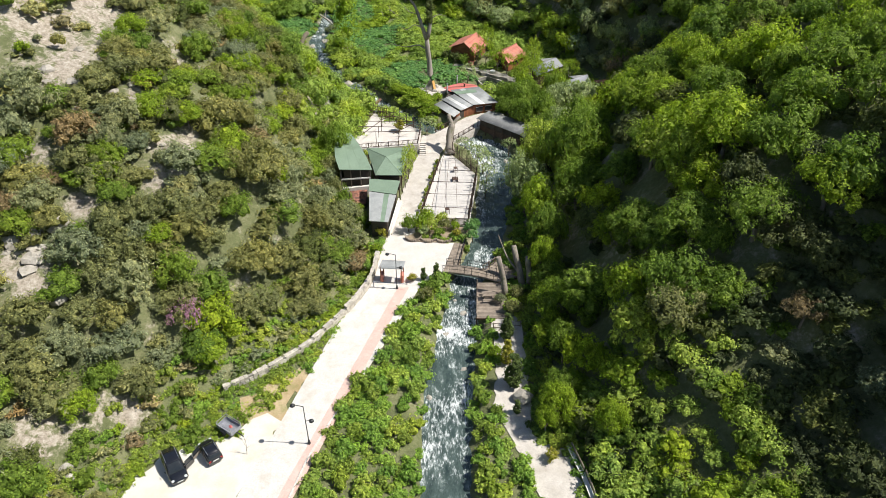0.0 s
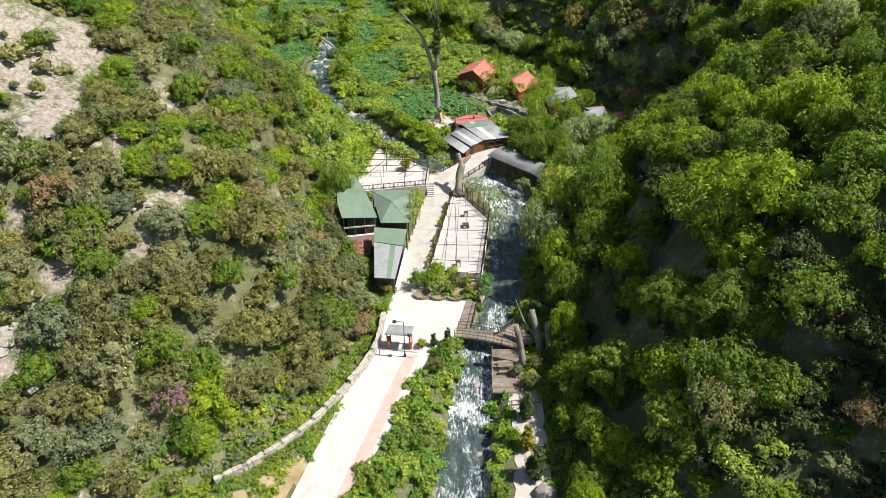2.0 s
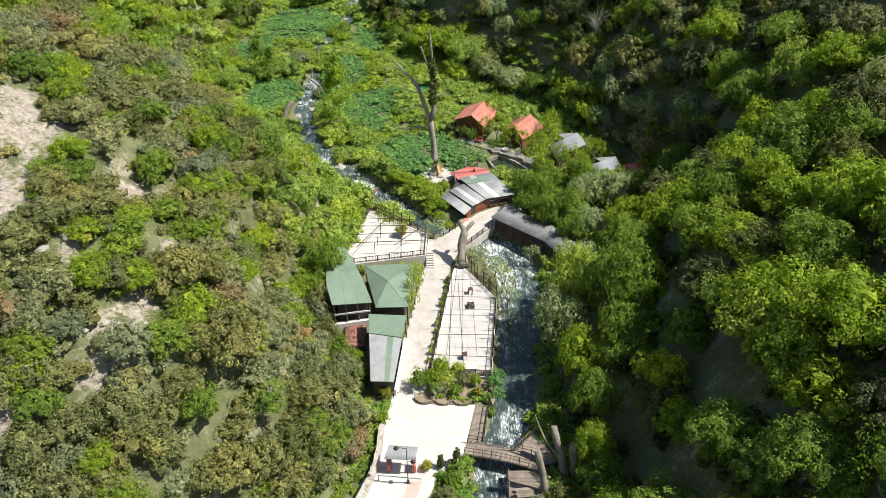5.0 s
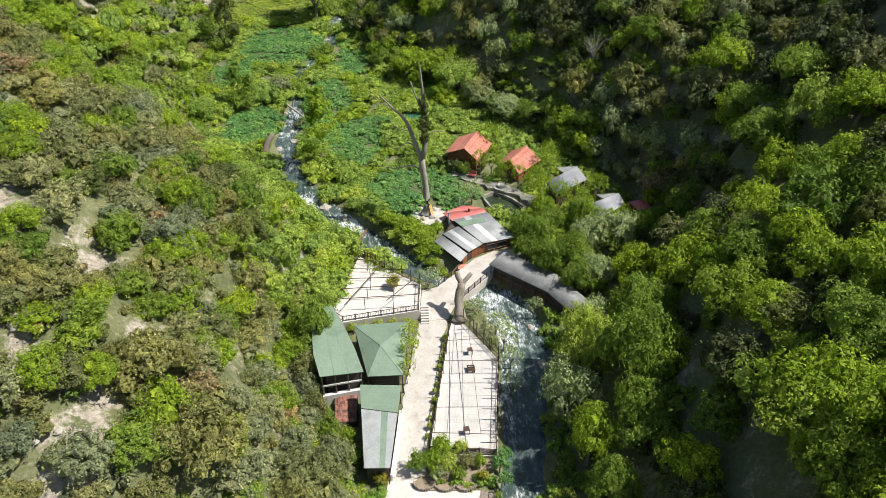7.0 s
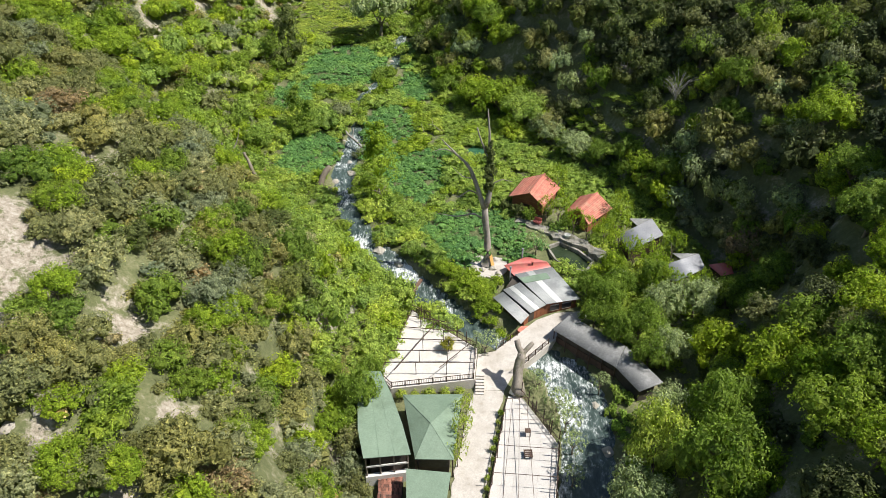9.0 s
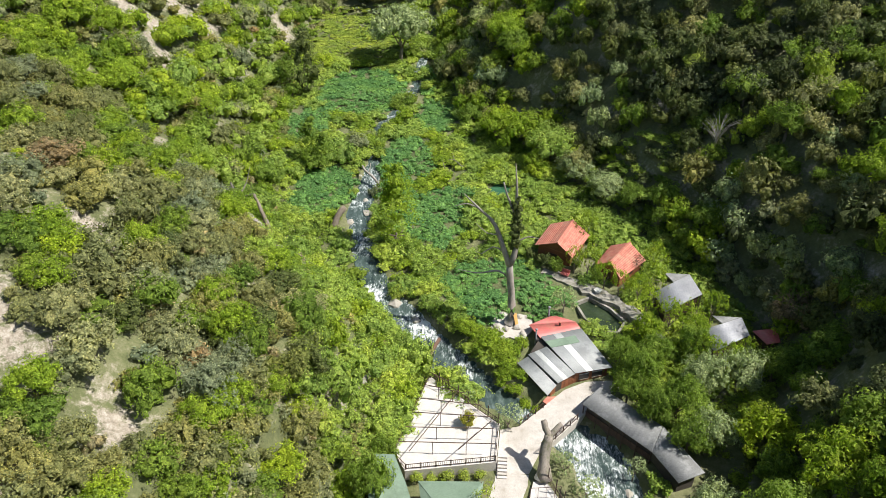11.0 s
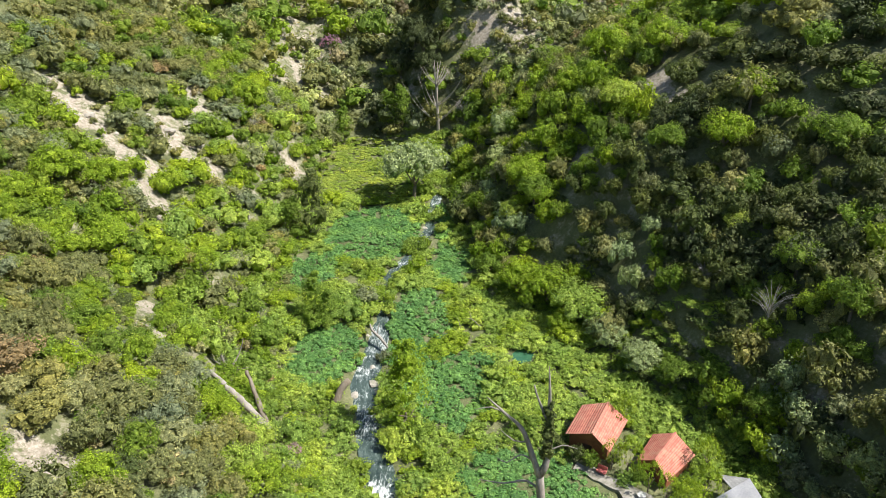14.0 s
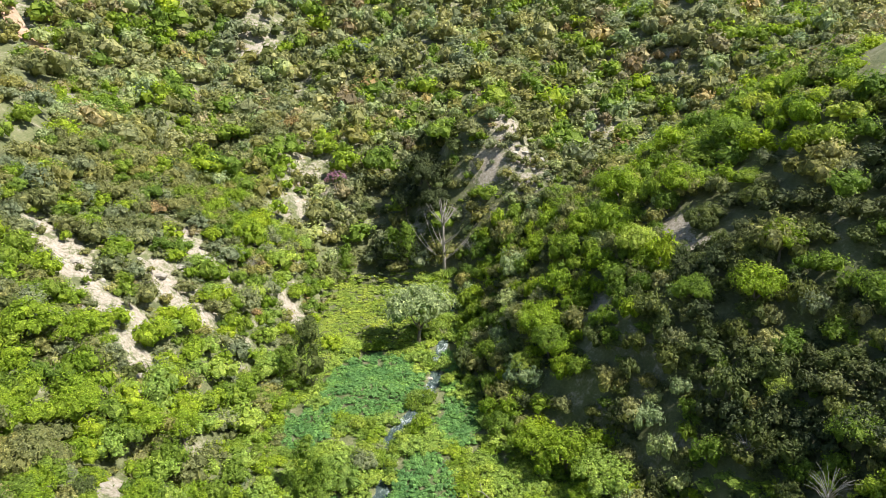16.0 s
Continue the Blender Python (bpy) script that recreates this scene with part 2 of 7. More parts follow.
GREEN_POOL = [(-5.4, 152.2), (-4.2, 151.6), (-2.8, 152.4), (-2.2, 154.0), (-3.0, 155.4), (-4.6, 155.2), (-5.6, 153.8)]
BUILT = [[(-15.4, 86), (-9.8, 87), (-9.8, 75.4), (-6.4, 75.4), (-5.6, 87.4), (-4.8, 97.2), (-13.6, 98.6), (-16.8, 98.2)], [(-14, 89), (-10.4, 89), (-10.4, 82.8), (-13.4, 82.8)],
         [(-1.9, 114.4), (1.8, 109.1), (10.1, 113.5), (6.9, 122), (3.3, 123.3), (-0.4, 121.2)], [(5.2, 108.2), (12.2, 101.6), (14.2, 97.8), (17.6, 99.1), (14.4, 105.7), (8, 111.3)],
         [(0.8, 135.8), (6.4, 133.0), (9.6, 139.4), (3.6, 141.7)], [(9.2, 132.9), (12.6, 129.5), (17.1, 134.5), (12.3, 137.8)], [(16.2, 126.9), (17.2, 122.6), (22.8, 125.9), (21.8, 130.5), (18.6, 131.2)],
         [(20.4, 119.8), (21.8, 116.0), (26.8, 118.2), (26.5, 121.9), (23, 122.8)], [(26.9, 119.6), (28.2, 117.2), (30.3, 117.8), (30.3, 120.4)]]
KEEP_OUT = BUILT + [ROAD, PARKING, PLAZA_AREA, FOOTPATH, CAUSEWAY, TERRACE, DECK_AREA, EAST_PATH, EAST_DECK, TREE_YARD, POND_PATH, POND, LOG_STRIP, GREEN_POOL, BOARDWALK, BRIDGE_LINE, PLATFORM]
# bare scree, soil and rock on the hillsides: x, y, radius
SCREE_BANK = [(-51.9, 88.0, 6.2), (-48.2, 85.0, 5.9), (-47.2, 91.4, 5.7), (-44.3, 90.6, 4.1), (-44.2, 79.3, 4.2), (-44.1, 75.8, 2.6), (-37.1, 78.8, 2.0), (-34.4, 74.4, 1.2), (-28.8, 70.3, 1.5), (-30.1, 65.5, 1.7),
              (-42.5, 65.7, 1.8), (-37.3, 61.2, 1.7), (-40.4, 54.2, 2.9), (-32.0, 43.6, 1.8), (-29.5, 44.1, 1.8), (-35.6, 40.4, 2.5)]
SCREE_MID = [(-43.8, 88.7, 1.9), (-37.5, 78.9, 2.5), (-35.2, 75.4, 1.6), (-34.7, 87.6, 2.5), (-28.4, 80.8, 1.2), (-29.5, 70.5, 2.5), (-29.0, 72.5, 1.5), (-44.2, 106.9, 3.5), (-52.3, 140.4, 2.7), (-55.1, 113.2, 1.7), (-21.5, 103.7, 1.7),
             (-20.5, 89.1, 1.2), (-18.4, 88.9, 1.3), (-41.2, 106.6, 1.8), (-48.8, 134.6, 2.0), (-45.5, 130.2, 2.1), (-23.6, 113.6, 1.2), (-28.8, 109.3, 1.3), (-20.6, 104.8, 1.5)]
SCREE_UPPER = [(-86.2, 181.3, 3.1), (-80.7, 178.2, 3.6), (-76.2, 175.3, 4.0), (-70.6, 170.2, 3.9), (-68.1, 171.2, 3.4), (-67.9, 183.3, 5.0), (-73.5, 203.6, 4.2), (-70.2, 199.7, 3.8), (-65.3, 199.1, 3.6), (-63.5, 165.5, 2.6), (-61.7, 163.4, 2.1),
               (-54.0, 142.0, 2.8), (-53.5, 209.2, 3.1), (-62.1, 183.7, 2.6), (-61.3, 193.6, 2.5), (19.7, 196.5, 4.0), (20.9, 190.8, 3.1), (5.2, 188.3, 3.0)]
SCREE_FAR = [(-113.5, 371.0, 7.5), (-72.0, 309.4, 4.6), (-86.8, 341.7, 4.5), (-59.0, 364.9, 4.7), (-47.9, 368.2, 6.0), (-11.0, 258.0, 3.6), (-14.5, 250.0, 3.0), (-7.0, 252.0, 3.4), (-4.0, 246.0, 2.6), (10.1, 344.2, 3.4), (50.7, 359.5, 3.2),
             (-184.3, 322.5, 6.1), (-172.2, 314.3, 5.8), (-161.5, 309.3, 5.6), (-152.8, 307.5, 5.0), (-79.6, 386.1, 5.8), (40.3, 357.2, 2.6)]
BARE_SPOTS = SCREE_BANK + SCREE_MID + SCREE_UPPER + SCREE_FAR
# gable roofs of the two cabins: ridge, left eave, right eave, each front then back
RED1 = [(4.1, 134.4, 6.3), (6.8, 140.5, 6.3), (1.0, 135.7, 4.9), (3.6, 141.4, 4.9), (6.3, 133.3, 4.5), (9.3, 139.3, 4.5)]
RED2 = [(11.2, 131.5, 5.4), (14.6, 136.5, 5.4), (9.4, 132.8, 4.0), (12.2, 137.6, 4.0), (12.6, 129.8, 3.8), (16.8, 134.5, 3.8)]

# ---- plan of the valley ----
LEFT_FOOT = ([-60, 20, 36, 42, 50, 55, 62, 70, 78, 86, 98, 104, 108, 114, 118, 122, 127, 133, 145, 160, 180, 200, 232, 270, 400],
             [-34, -34, -29, -27, -22, -17, -13.5, -9.8, -11, -16.0, -16.2, -14.9, -14.0, -14.2, -16.8, -20.6, -26.5, -32, -40, -42, -47, -49, -50, -62, -110])
LEFT_STEEP = ([-60, 36, 48, 56, 66, 80, 95, 110, 125, 150, 180, 215, 260, 330], [0.30, 0.32, 0.45, 0.55, 0.77, 1.06, 1.22, 1.10, 0.92, 0.92, 1.0, 1.05, 0.6, 0.35])
RIGHT_FOOT = ([-60, 20, 40, 50, 60, 70, 80, 90, 98, 106, 116, 124, 132, 141, 150, 160, 170, 180, 195, 212, 235, 270, 400],
              [17, 16, 13.5, 10.4, 10.6, 11.2, 11, 12.5, 18.5, 23, 31, 30, 25, 19, 12, 6, -2, -13, -18, -18.5, -21, -20, 40])
RIGHT_STEEP = ([0, 40, 50, 60, 100, 108, 116, 124, 135, 150, 170, 190, 205, 240], [0.65, 0.7, 0.88, 1.02, 0.9, 1.2, 1.5, 1.2, 0.95, 0.78, 0.82, 0.86, 1.0, 0.9])
FLOOR = ([-60, 98, 106, 120, 145, 175, 200, 235, 260], [0, 0, 0.5, 1.6, 2.8, 4.2, 5.6, 8.2, 8.6])
RIVER = [  # x, y, half width, water level
    (2.0, -60, 3.2, -1.5), (0.6, 10, 2.8, -1.35), (0.3, 37, 2.5, -1.25), (0.5, 49.3, 2.5, -1.2), (1.6, 57.7, 2.25, -1.15), (2.7, 66.9, 1.9, -1.1), (5.3, 74, 2.1, -1.1),
    (6.6, 80.4, 2.1, -1.05), (7.3, 86, 2.5, -1.0), (8.7, 96, 2.9, -0.9), (6.8, 103.6, 3.0, -0.7), (0.2, 107.9, 1.6, -0.35), (-5.0, 111.7, 1.9, -0.1), (-9.4, 115.8, 2.3, 0.1),
    (-13.2, 119.3, 2.7, 0.25), (-16.4, 122.4, 2.4, 1.1), (-19.2, 126, 1.9, 1.5), (-22.0, 131, 1.6, 1.75), (-25.8, 143.5, 1.6, 2.3), (-26.5, 147, 1.5, 2.55), (-26.2, 157, 1.1, 3.0),
    (-27.0, 166, 0.6, 3.5), (-27.2, 174.5, 0.75, 3.9), (-24.5, 183, 0.5, 4.4), (-22.4, 191, 0.8, 4.9), (-22.1, 204, 0.7, 5.6), (-21.0, 232, 0.5, 7.4)]
rng = np.random.default_rng(7)


def smooth_line(points, step=0.8):
    """Points along a soft curve through the given ones."""
    p = np.array(points, float)
    out = []
    for i in range(len(p) - 1):
        a, b, c, d = p[max(i - 1, 0)], p[i], p[i + 1], p[min(i + 2, len(p) - 1)]
        n = max(2, int(np.linalg.norm((c - b)[:2]) / step))
        for t in np.arange(n) / n:
            out.append(0.5 * (2 * b + (c - a) * t + (2 * a - 5 * b + 4 * c - d) * t * t + (3 * b - a - 3 * c + d) * t ** 3))
    out.append(p[-1])
    return np.array(out)


RIVER_LINE = smooth_line(RIVER)


def wave(x, y, scale, seed):
    """A cheap smooth unevenness between about -1 and 1."""
    s = np.random.default_rng(seed)
    total = np.zeros_like(x, dtype=float)
    for k, amp in ((1, 0.5), (1.9, 0.3), (3.7, 0.2)):
        for _ in range(3):
            a, ph = s.uniform(0, math.tau, 2)
            total += amp / 1.6 * np.sin((x * math.cos(a) + y * math.sin(a)) * k / scale + ph)
    return total


def slope(d):
    """Rise of a hillside with the distance from its foot: steep, then easing."""
    return np.where(d < 10, d * (0.55 + 0.045 * d), np.where(d < 22, 10 + (d - 10) * 0.92, 21.04 + (d - 22) * 0.62))


def bank_slope(d):
    """Rise of the sunny bank: steep from its foot, then a gentler shoulder."""
    return np.where(d < 10, d * (0.75 + 0.045 * d), np.where(d < 22, 12 + (d - 10) * 0.70, 20.4 + (d - 22) * 0.25))


def river_near(x, y):
    """Distance from the middle of the river, its half width and water level there."""
    best, wid, lev = np.full(x.shape, 1e9), np.zeros(x.shape), np.zeros(x.shape)
    for px, py, w, z in RIVER_LINE[::2]:
        d = np.hypot(x - px, y - py)
        m = d < best
        best, wid, lev = np.where(m, d, best), np.where(m, w, wid), np.where(m, z, lev)
    return best, wid, lev


def inside(x, y, poly):
    r = np.zeros(np.shape(x), bool)
    for (x1, y1), (x2, y2) in zip(poly, poly[1:] + poly[:1]):
        c = ((y1 > y) != (y2 > y)) & (x < (x2 - x1) * (y - y1) / (y2 - y1 + 1e-12) + x1)
        r ^= c
    return r


def ground(x, y):
    x, y = np.asarray(x, float), np.asarray(y, float)
    f = np.interp(y, *FLOOR)
    dl = np.maximum(np.interp(y, *LEFT_FOOT) - x, 0)
    dr = np.maximum(x - np.interp(y, *RIGHT_FOOT), 0)
    fade = np.interp(y, [235, 300], [1, 0.35])
    up = np.interp(y, [118, 130], [1, 0])
    z = f + (bank_slope(dl) * up + slope(dl) * (1 - up)) * np.interp(y, *LEFT_STEEP) * np.where(dl > 60, np.interp(dl, [60, 400], [1, 0.55]), 1)
    z = z + slope(dr) * np.interp(y, *RIGHT_STEEP) * fade * np.where(dr > 60, np.interp(dr, [60, 400], [1, 0.5]), 1)
    far = np.maximum(y - 236, 0)
    z = z + np.where(far < 220, far * (0.30 + 0.00035 * far), 83 + (far - 220) * 0.30)
    z = z + 30 * np.exp(-((x + 17) / 17) ** 2 - ((y - 261) / 18) ** 2) + 9 * np.exp(-((x + 78) / 20) ** 2 - ((y - 300) / 30) ** 2) - 6 * np.exp(-((x + 40) / 12) ** 2 - ((y - 262) / 30) ** 2)
    steep = np.clip((dl + dr + far) / 8, 0, 1)
    z = z + steep * (0.9 * wave(x, y, 5, 3) + 2.2 * wave(x, y, 16, 4)) + np.clip(far / 60, 0, 1) * (8 * wave(x, y, 45, 5) + 7 * wave(x, y, 22, 6)) - 0.07
    z = z + (1 - steep) * np.clip((y - 122) / 10, 0, 1) * 0.35 * wave(x, y, 3.5, 8)
    z = np.where(inside(x, y, POND), z - 0.9, z)
    d, w, lev = river_near(x, y)
    bank = np.clip((d - w + 0.25) / 1.1, 0, 1)
    return np.where(bank < 1, (lev - 0.5) * (1 - bank) + z * bank, z)


def part(name, bm, mat, parent=None, label=""):
    """Links a bmesh as one mesh object."""
    me = bpy.data.meshes.new(name)
    bm.normal_update()
    bm.to_mesh(me)
    bm.free()
    for m in mat if isinstance(mat, (list, tuple)) else [mat]:
        me.materials.append(m)
    ob = new(name, me)
    ob.parent = parent
    if label:
        ob["label"] = label
    return ob


def mesh_object(name, verts, faces, mats, index=None, parent=None, smooth=False):
    """Links plain arrays of vertices and of three- or four-cornered faces as one mesh object."""
    me = bpy.data.meshes.new(name)
    faces = np.asarray(faces)
    n, k = faces.shape
    me.vertices.add(len(verts))
    me.vertices.foreach_set("co", np.asarray(verts, np.float32).ravel())
    me.loops.add(n * k)
    me.loops.foreach_set("vertex_index", faces.astype(np.int32).ravel())
    me.polygons.add(n)
    me.polygons.foreach_set("loop_start", np.arange(0, n * k, k, dtype=np.int32))
    for m in mats if isinstance(mats, (list, tuple)) else [mats]:
        me.materials.append(m)
    if index is not None:
        me.polygons.foreach_set("material_index", np.asarray(index, np.int32))
    if smooth:
        me.polygons.foreach_set("use_smooth", np.ones(n, bool))
    me.update(calc_edges=True)
    ob = new(name, me)
    ob.parent = parent
    return ob


def empty(name, at=(0, 0, 0), turn=0.0):
    ob = new(name)
    ob.empty_display_size = 0.3
    ob.matrix_basis = pose(*at, 0, 0, turn)
    return ob


def add_box(bm, lo, hi, m=None, bevel=0.0):
    c = [(a + b) / 2 for a, b in zip(lo, hi)]
    s = [b - a for a, b in zip(lo, hi)]
    mat = Matrix.Translation(c) @ Matrix.Diagonal((*s, 1))
    r = bmesh.ops.create_cube(bm, size=1, matrix=(m @ mat) if m else mat)
    if bevel:
        es = list({e for v in r["verts"] for e in v.link_edges})
        bmesh.ops.bevel(bm, geom=es, offset=bevel, segments=1, affect="EDGES")
    return bm


def box(lo, hi, m=None, bevel=0.0):
    return add_box(bmesh.new(), lo, hi, m, bevel)


def beam(a, b, w=0.08, h=0.08, bm=None):
    """A straight bar from a to b."""
    a, b = Vector(a), Vector(b)
    bm = bm or bmesh.new()
    d = b - a
    m = Matrix.Translation((a + b) / 2) @ d.to_track_quat("Y", "Z").to_matrix().to_4x4() @ Matrix.Diagonal((w, d.length, h, 1))
    bmesh.ops.create_cube(bm, size=1, matrix=m)
    return bm


def slab(poly, z0, z1, bm=None, tops=None):
    """An upright prism over a polygon; tops: a height for each corner in place of z1."""
    bm = bm or bmesh.new()
    tops = tops or [z1] * len(poly)
    lo = [bm.verts.new((x, y, z0 if not callable(z0) else z0(x, y))) for x, y in poly]
    hi = [bm.verts.new((x, y, z)) for (x, y), z in zip(poly, tops)]
    bm.faces.new(hi)
    bm.faces.new(lo[::-1])
    for i in range(len(poly)):
        j = (i + 1) % len(poly)
        bm.faces.new((lo[i], lo[j], hi[j], hi[i]))
    bmesh.ops.recalc_face_normals(bm, faces=bm.faces)
    return bm


def sheet(corners, thick=0.08, bm=None):
    """A roof sheet through corners in space, with thickness below it."""
    bm = bm or bmesh.new()
    hi = [bm.verts.new(c) for c in corners]
    lo = [bm.verts.new((c[0], c[1], c[2] - thick)) for c in corners]
    bm.faces.new(hi)
    bm.faces.new(lo[::-1])
    for i in range(len(hi)):
        j = (i + 1) % len(hi)
        bm.faces.new((lo[i], lo[j], hi[j], hi[i]))
    bmesh.ops.recalc_face_normals(bm, faces=bm.faces)
    return bm


def tube(points, radii, sides=7, bm=None):
    """A tapered round limb along a line of points."""
    bm = bm or bmesh.new()
    rings = []
    for i, (p, r) in enumerate(zip(points, radii)):
        p = Vector(p)
        d = (Vector(points[min(i + 1, len(points) - 1)]) - Vector(points[max(i - 1, 0)])).normalized()
        q = d.to_track_quat("Z", "Y")
        rings.append([bm.verts.new(p + q @ Vector((r * math.cos(math.tau * k / sides), r * math.sin(math.tau * k / sides), 0))) for k in range(sides)])
    for a, b in zip(rings, rings[1:]):
        for k in range(sides):
            bm.faces.new((a[k], a[(k + 1) % sides], b[(k + 1) % sides], b[k])).smooth = True
    bm.faces.new(rings[-1])
    bm.faces.new(rings[0][::-1])
    return bm


# ---- ground ----
def soil_material():
    m, nt, p = material("valley_soil")
    big, mid, fine = noise_tex(nt, 0.05, 4, 0.6), noise_tex(nt, 0.28, 6, 0.65), noise_tex(nt, 2.2, 6, 0.75)
    grass = ramp(nt, math_node(nt, "ADD", math_node(nt, "MULTIPLY", mid, 0.55), math_node(nt, "MULTIPLY", fine, 0.45)), [(0.34, (0.080, 0.092, 0.038)), (0.48, (0.135, 0.150, 0.062)), (0.64, (0.235, 0.228, 0.125))])
    bare = ramp(nt, fine, [(0.3, (0.18, 0.15, 0.11)), (0.48, (0.34, 0.295, 0.235)), (0.68, (0.53, 0.48, 0.415))])
    g = nt.nodes.new("ShaderNodeNewGeometry")
    up = nt.nodes.new("ShaderNodeSeparateXYZ")
    nt.links.new(g.outputs["True Normal"], up.inputs[0])
    pat = math_node(nt, "ADD", math_node(nt, "MULTIPLY", mid, 0.75), math_node(nt, "MULTIPLY", fine, 0.35))
    pat = math_node(nt, "ADD", pat, math_node(nt, "MULTIPLY", math_node(nt, "SUBTRACT", 1.0, up.outputs[2]), 0.2))
    # bare scree and soil patches on the hillsides
    torn = math_node(nt, "MULTIPLY", math_node(nt, "SUBTRACT", noise_tex(nt, 0.6, 7, 0.75), 0.33), 1.9)
    at = nt.nodes.new("ShaderNodeAttribute")
    at.attribute_name = "bare"
    pat = math_node(nt, "ADD", pat, math_node(nt, "MULTIPLY", at.outputs["Fac"], torn))
    fac = ramp(nt, pat, [(0.67, (0, 0, 0)), (0.82, (1, 1, 1))])
    nt.links.new(mix(nt, fac, grass, bare), p.inputs["Base Color"])
    p.inputs["Roughness"].default_value = 0.95
    nt.links.new(bump(nt, fine, 0.8, 0.25), p.inputs["Normal"])
    return m


def axis(near, fine, far_lo, far_hi):
    lo, hi = near
    mid = list(np.arange(lo, hi + fine, fine))
    a, s = [lo], fine
    while a[-1] > far_lo:
        s *= 1.13
        a.append(a[-1] - s)
    b, s = [mid[-1]], fine
    while b[-1] < far_hi:
        s *= 1.13
        b.append(b[-1] + s)
    return np.array(a[:0:-1] + mid + b[1:])


def bareness(x, y, wider=0.0):
    """How bare the slope is: 1 in the middle of a scree, 0 away from all of them."""
    b = np.zeros(np.shape(x))
    for cx, cy, r in BARE_SPOTS:
        b = np.maximum(b, np.exp(-((x - cx) ** 2 + (y - cy) ** 2) / (r * (1 + 0.3 * wider) + wider) ** 2))
    return b


gx, gy = axis((-95, 60), 1.1, -1800, 1800), axis((28, 290), 1.1, -700, 2400)
X, Y = np.meshgrid(gx, gy)
Z = np.vstack([ground(X[i:i + 40], Y[i:i + 40]) for i in range(0, len(gy), 40)])
Z += np.where(np.abs(X) + np.abs(Y - 150) < 260, 0.16, 0.0) * np.clip(np.abs(Z - np.interp(Y, *FLOOR)) / 3, 0, 1) * rng.normal(0, 1, Z.shape)
idx = np.arange(X.size).reshape(X.shape)
quads = np.stack([idx[:-1, :-1], idx[:-1, 1:], idx[1:, 1:], idx[1:, :-1]], -1).reshape(-1, 4)
land = mesh_object("ground", np.stack([X, Y, Z], -1).reshape(-1, 3), quads, soil_material(), smooth=True)
land.data.attributes.new("bare", "FLOAT", "POINT").data.foreach_set("value", np.maximum(bareness(X, Y), np.clip((Y - 238) / 14, 0, 1) * np.clip(0.1 + 0.45 * wave(X, Y, 11.0, 93), 0, 0.45)).astype(np.float32).ravel())
tagged(land, "grassy valley floor rising into rocky scrub-covered hillsides", "ground", kind="structure")


# ---- reddish earth track cut into the far hillside ----
track = smooth_line([(-206, 340, 0), (-186, 324, 0), (-172, 314, 0), (-161, 309, 0), (-150, 306, 0)], 2.0)
edge = [(x + s * 1.6, y + s * 2.4) for x, y, _ in track for s in (-1, 0, 1)]
tv = np.array([(x, y, float(ground(x, y)) + (0.9 if i % 3 == 1 else 0.35)) for i, (x, y) in enumerate(edge)])
ti = np.arange(len(tv)).reshape(-1, 3)
tf = np.stack([ti[:-1, :-1], ti[:-1, 1:], ti[1:, 1:], ti[1:, :-1]], -1).reshape(-1, 4)
tagged(mesh_object("ground_track", tv, tf, surface("red_earth", (0.44, 0.26, 0.17), (0.60, 0.40, 0.29), 0.3, 2.0, 0.95, relief=0.4), smooth=True), "reddish bare earth of a track cut across the far hillside", "earth track", kind="structure")


# ---- river ----
def water_material():
    m, nt, p = material("rushing_water")
    flow = noise_tex(nt, 1.0, 6, 0.7, (1.3, 0.55, 1))
    foam = noise_tex(nt, 2.6, 9, 0.80, (1.7, 0.55, 1))
    patch = noise_tex(nt, 0.16, 3, 0.6)
    deep = ramp(nt, flow, [(0.3, (0.026, 0.044, 0.042)), (0.52, (0.068, 0.098, 0.090)), (0.72, (0.20, 0.25, 0.235))])
    at = nt.nodes.new("ShaderNodeAttribute")
    at.attribute_name = "rapid"
    f = math_node(nt, "ADD", math_node(nt, "MULTIPLY", foam, 0.7), math_node(nt, "MULTIPLY", flow, 0.3))
    f = math_node(nt, "ADD", f, math_node(nt, "MULTIPLY", math_node(nt, "SUBTRACT", patch, 0.5), 0.5))
    f = math_node(nt, "ADD", f, at.outputs["Fac"])
    fac = ramp(nt, f, [(0.535, (0, 0, 0)), (0.58, (0.22, 0.22, 0.22)), (0.64, (1, 1, 1))])
    nt.links.new(mix(nt, fac, deep, (0.78, 0.82, 0.83)), p.inputs["Base Color"])
    nt.links.new(ramp(nt, f, [(0.5, (0.12, 0.12, 0.12)), (0.68, (0.7, 0.7, 0.7))]), p.inputs["Roughness"])
    nt.links.new(bump(nt, f, 0.7, 0.18), p.inputs["Normal"])
    return m


RAPIDS = ([-60, 40, 52, 60, 70, 78, 92, 99, 103, 107, 112, 117, 120, 122, 128, 132, 140, 146, 152, 170, 192, 240],
          [-.005, 0.0, 0.02, 0.04, 0.03, -0.01, 0.05, 0.09, 0.08, 0.02, -0.03, -0.01, 0.05, 0.07, 0.05, 0.0, 0.0, 0.06, 0.03, 0.03, 0.04, 0.03])
verts, faces, rapid = [], [], []
across = np.linspace(-1, 1, 13)
line = smooth_line(RIVER, 0.3)
for i, (px, py, w, z) in enumerate(line):
    d = line[min(i + 1, len(line) - 1)] - line[max(i - 1, 0)]
    d = d[:2] / np.linalg.norm(d[:2])
    for s in across:
        verts.append((px - d[1] * s * (w + 0.4), py + d[0] * s * (w + 0.4), z))
        rapid.append(np.interp(py, *RAPIDS))
verts, rapid = np.array(verts), np.array(rapid)
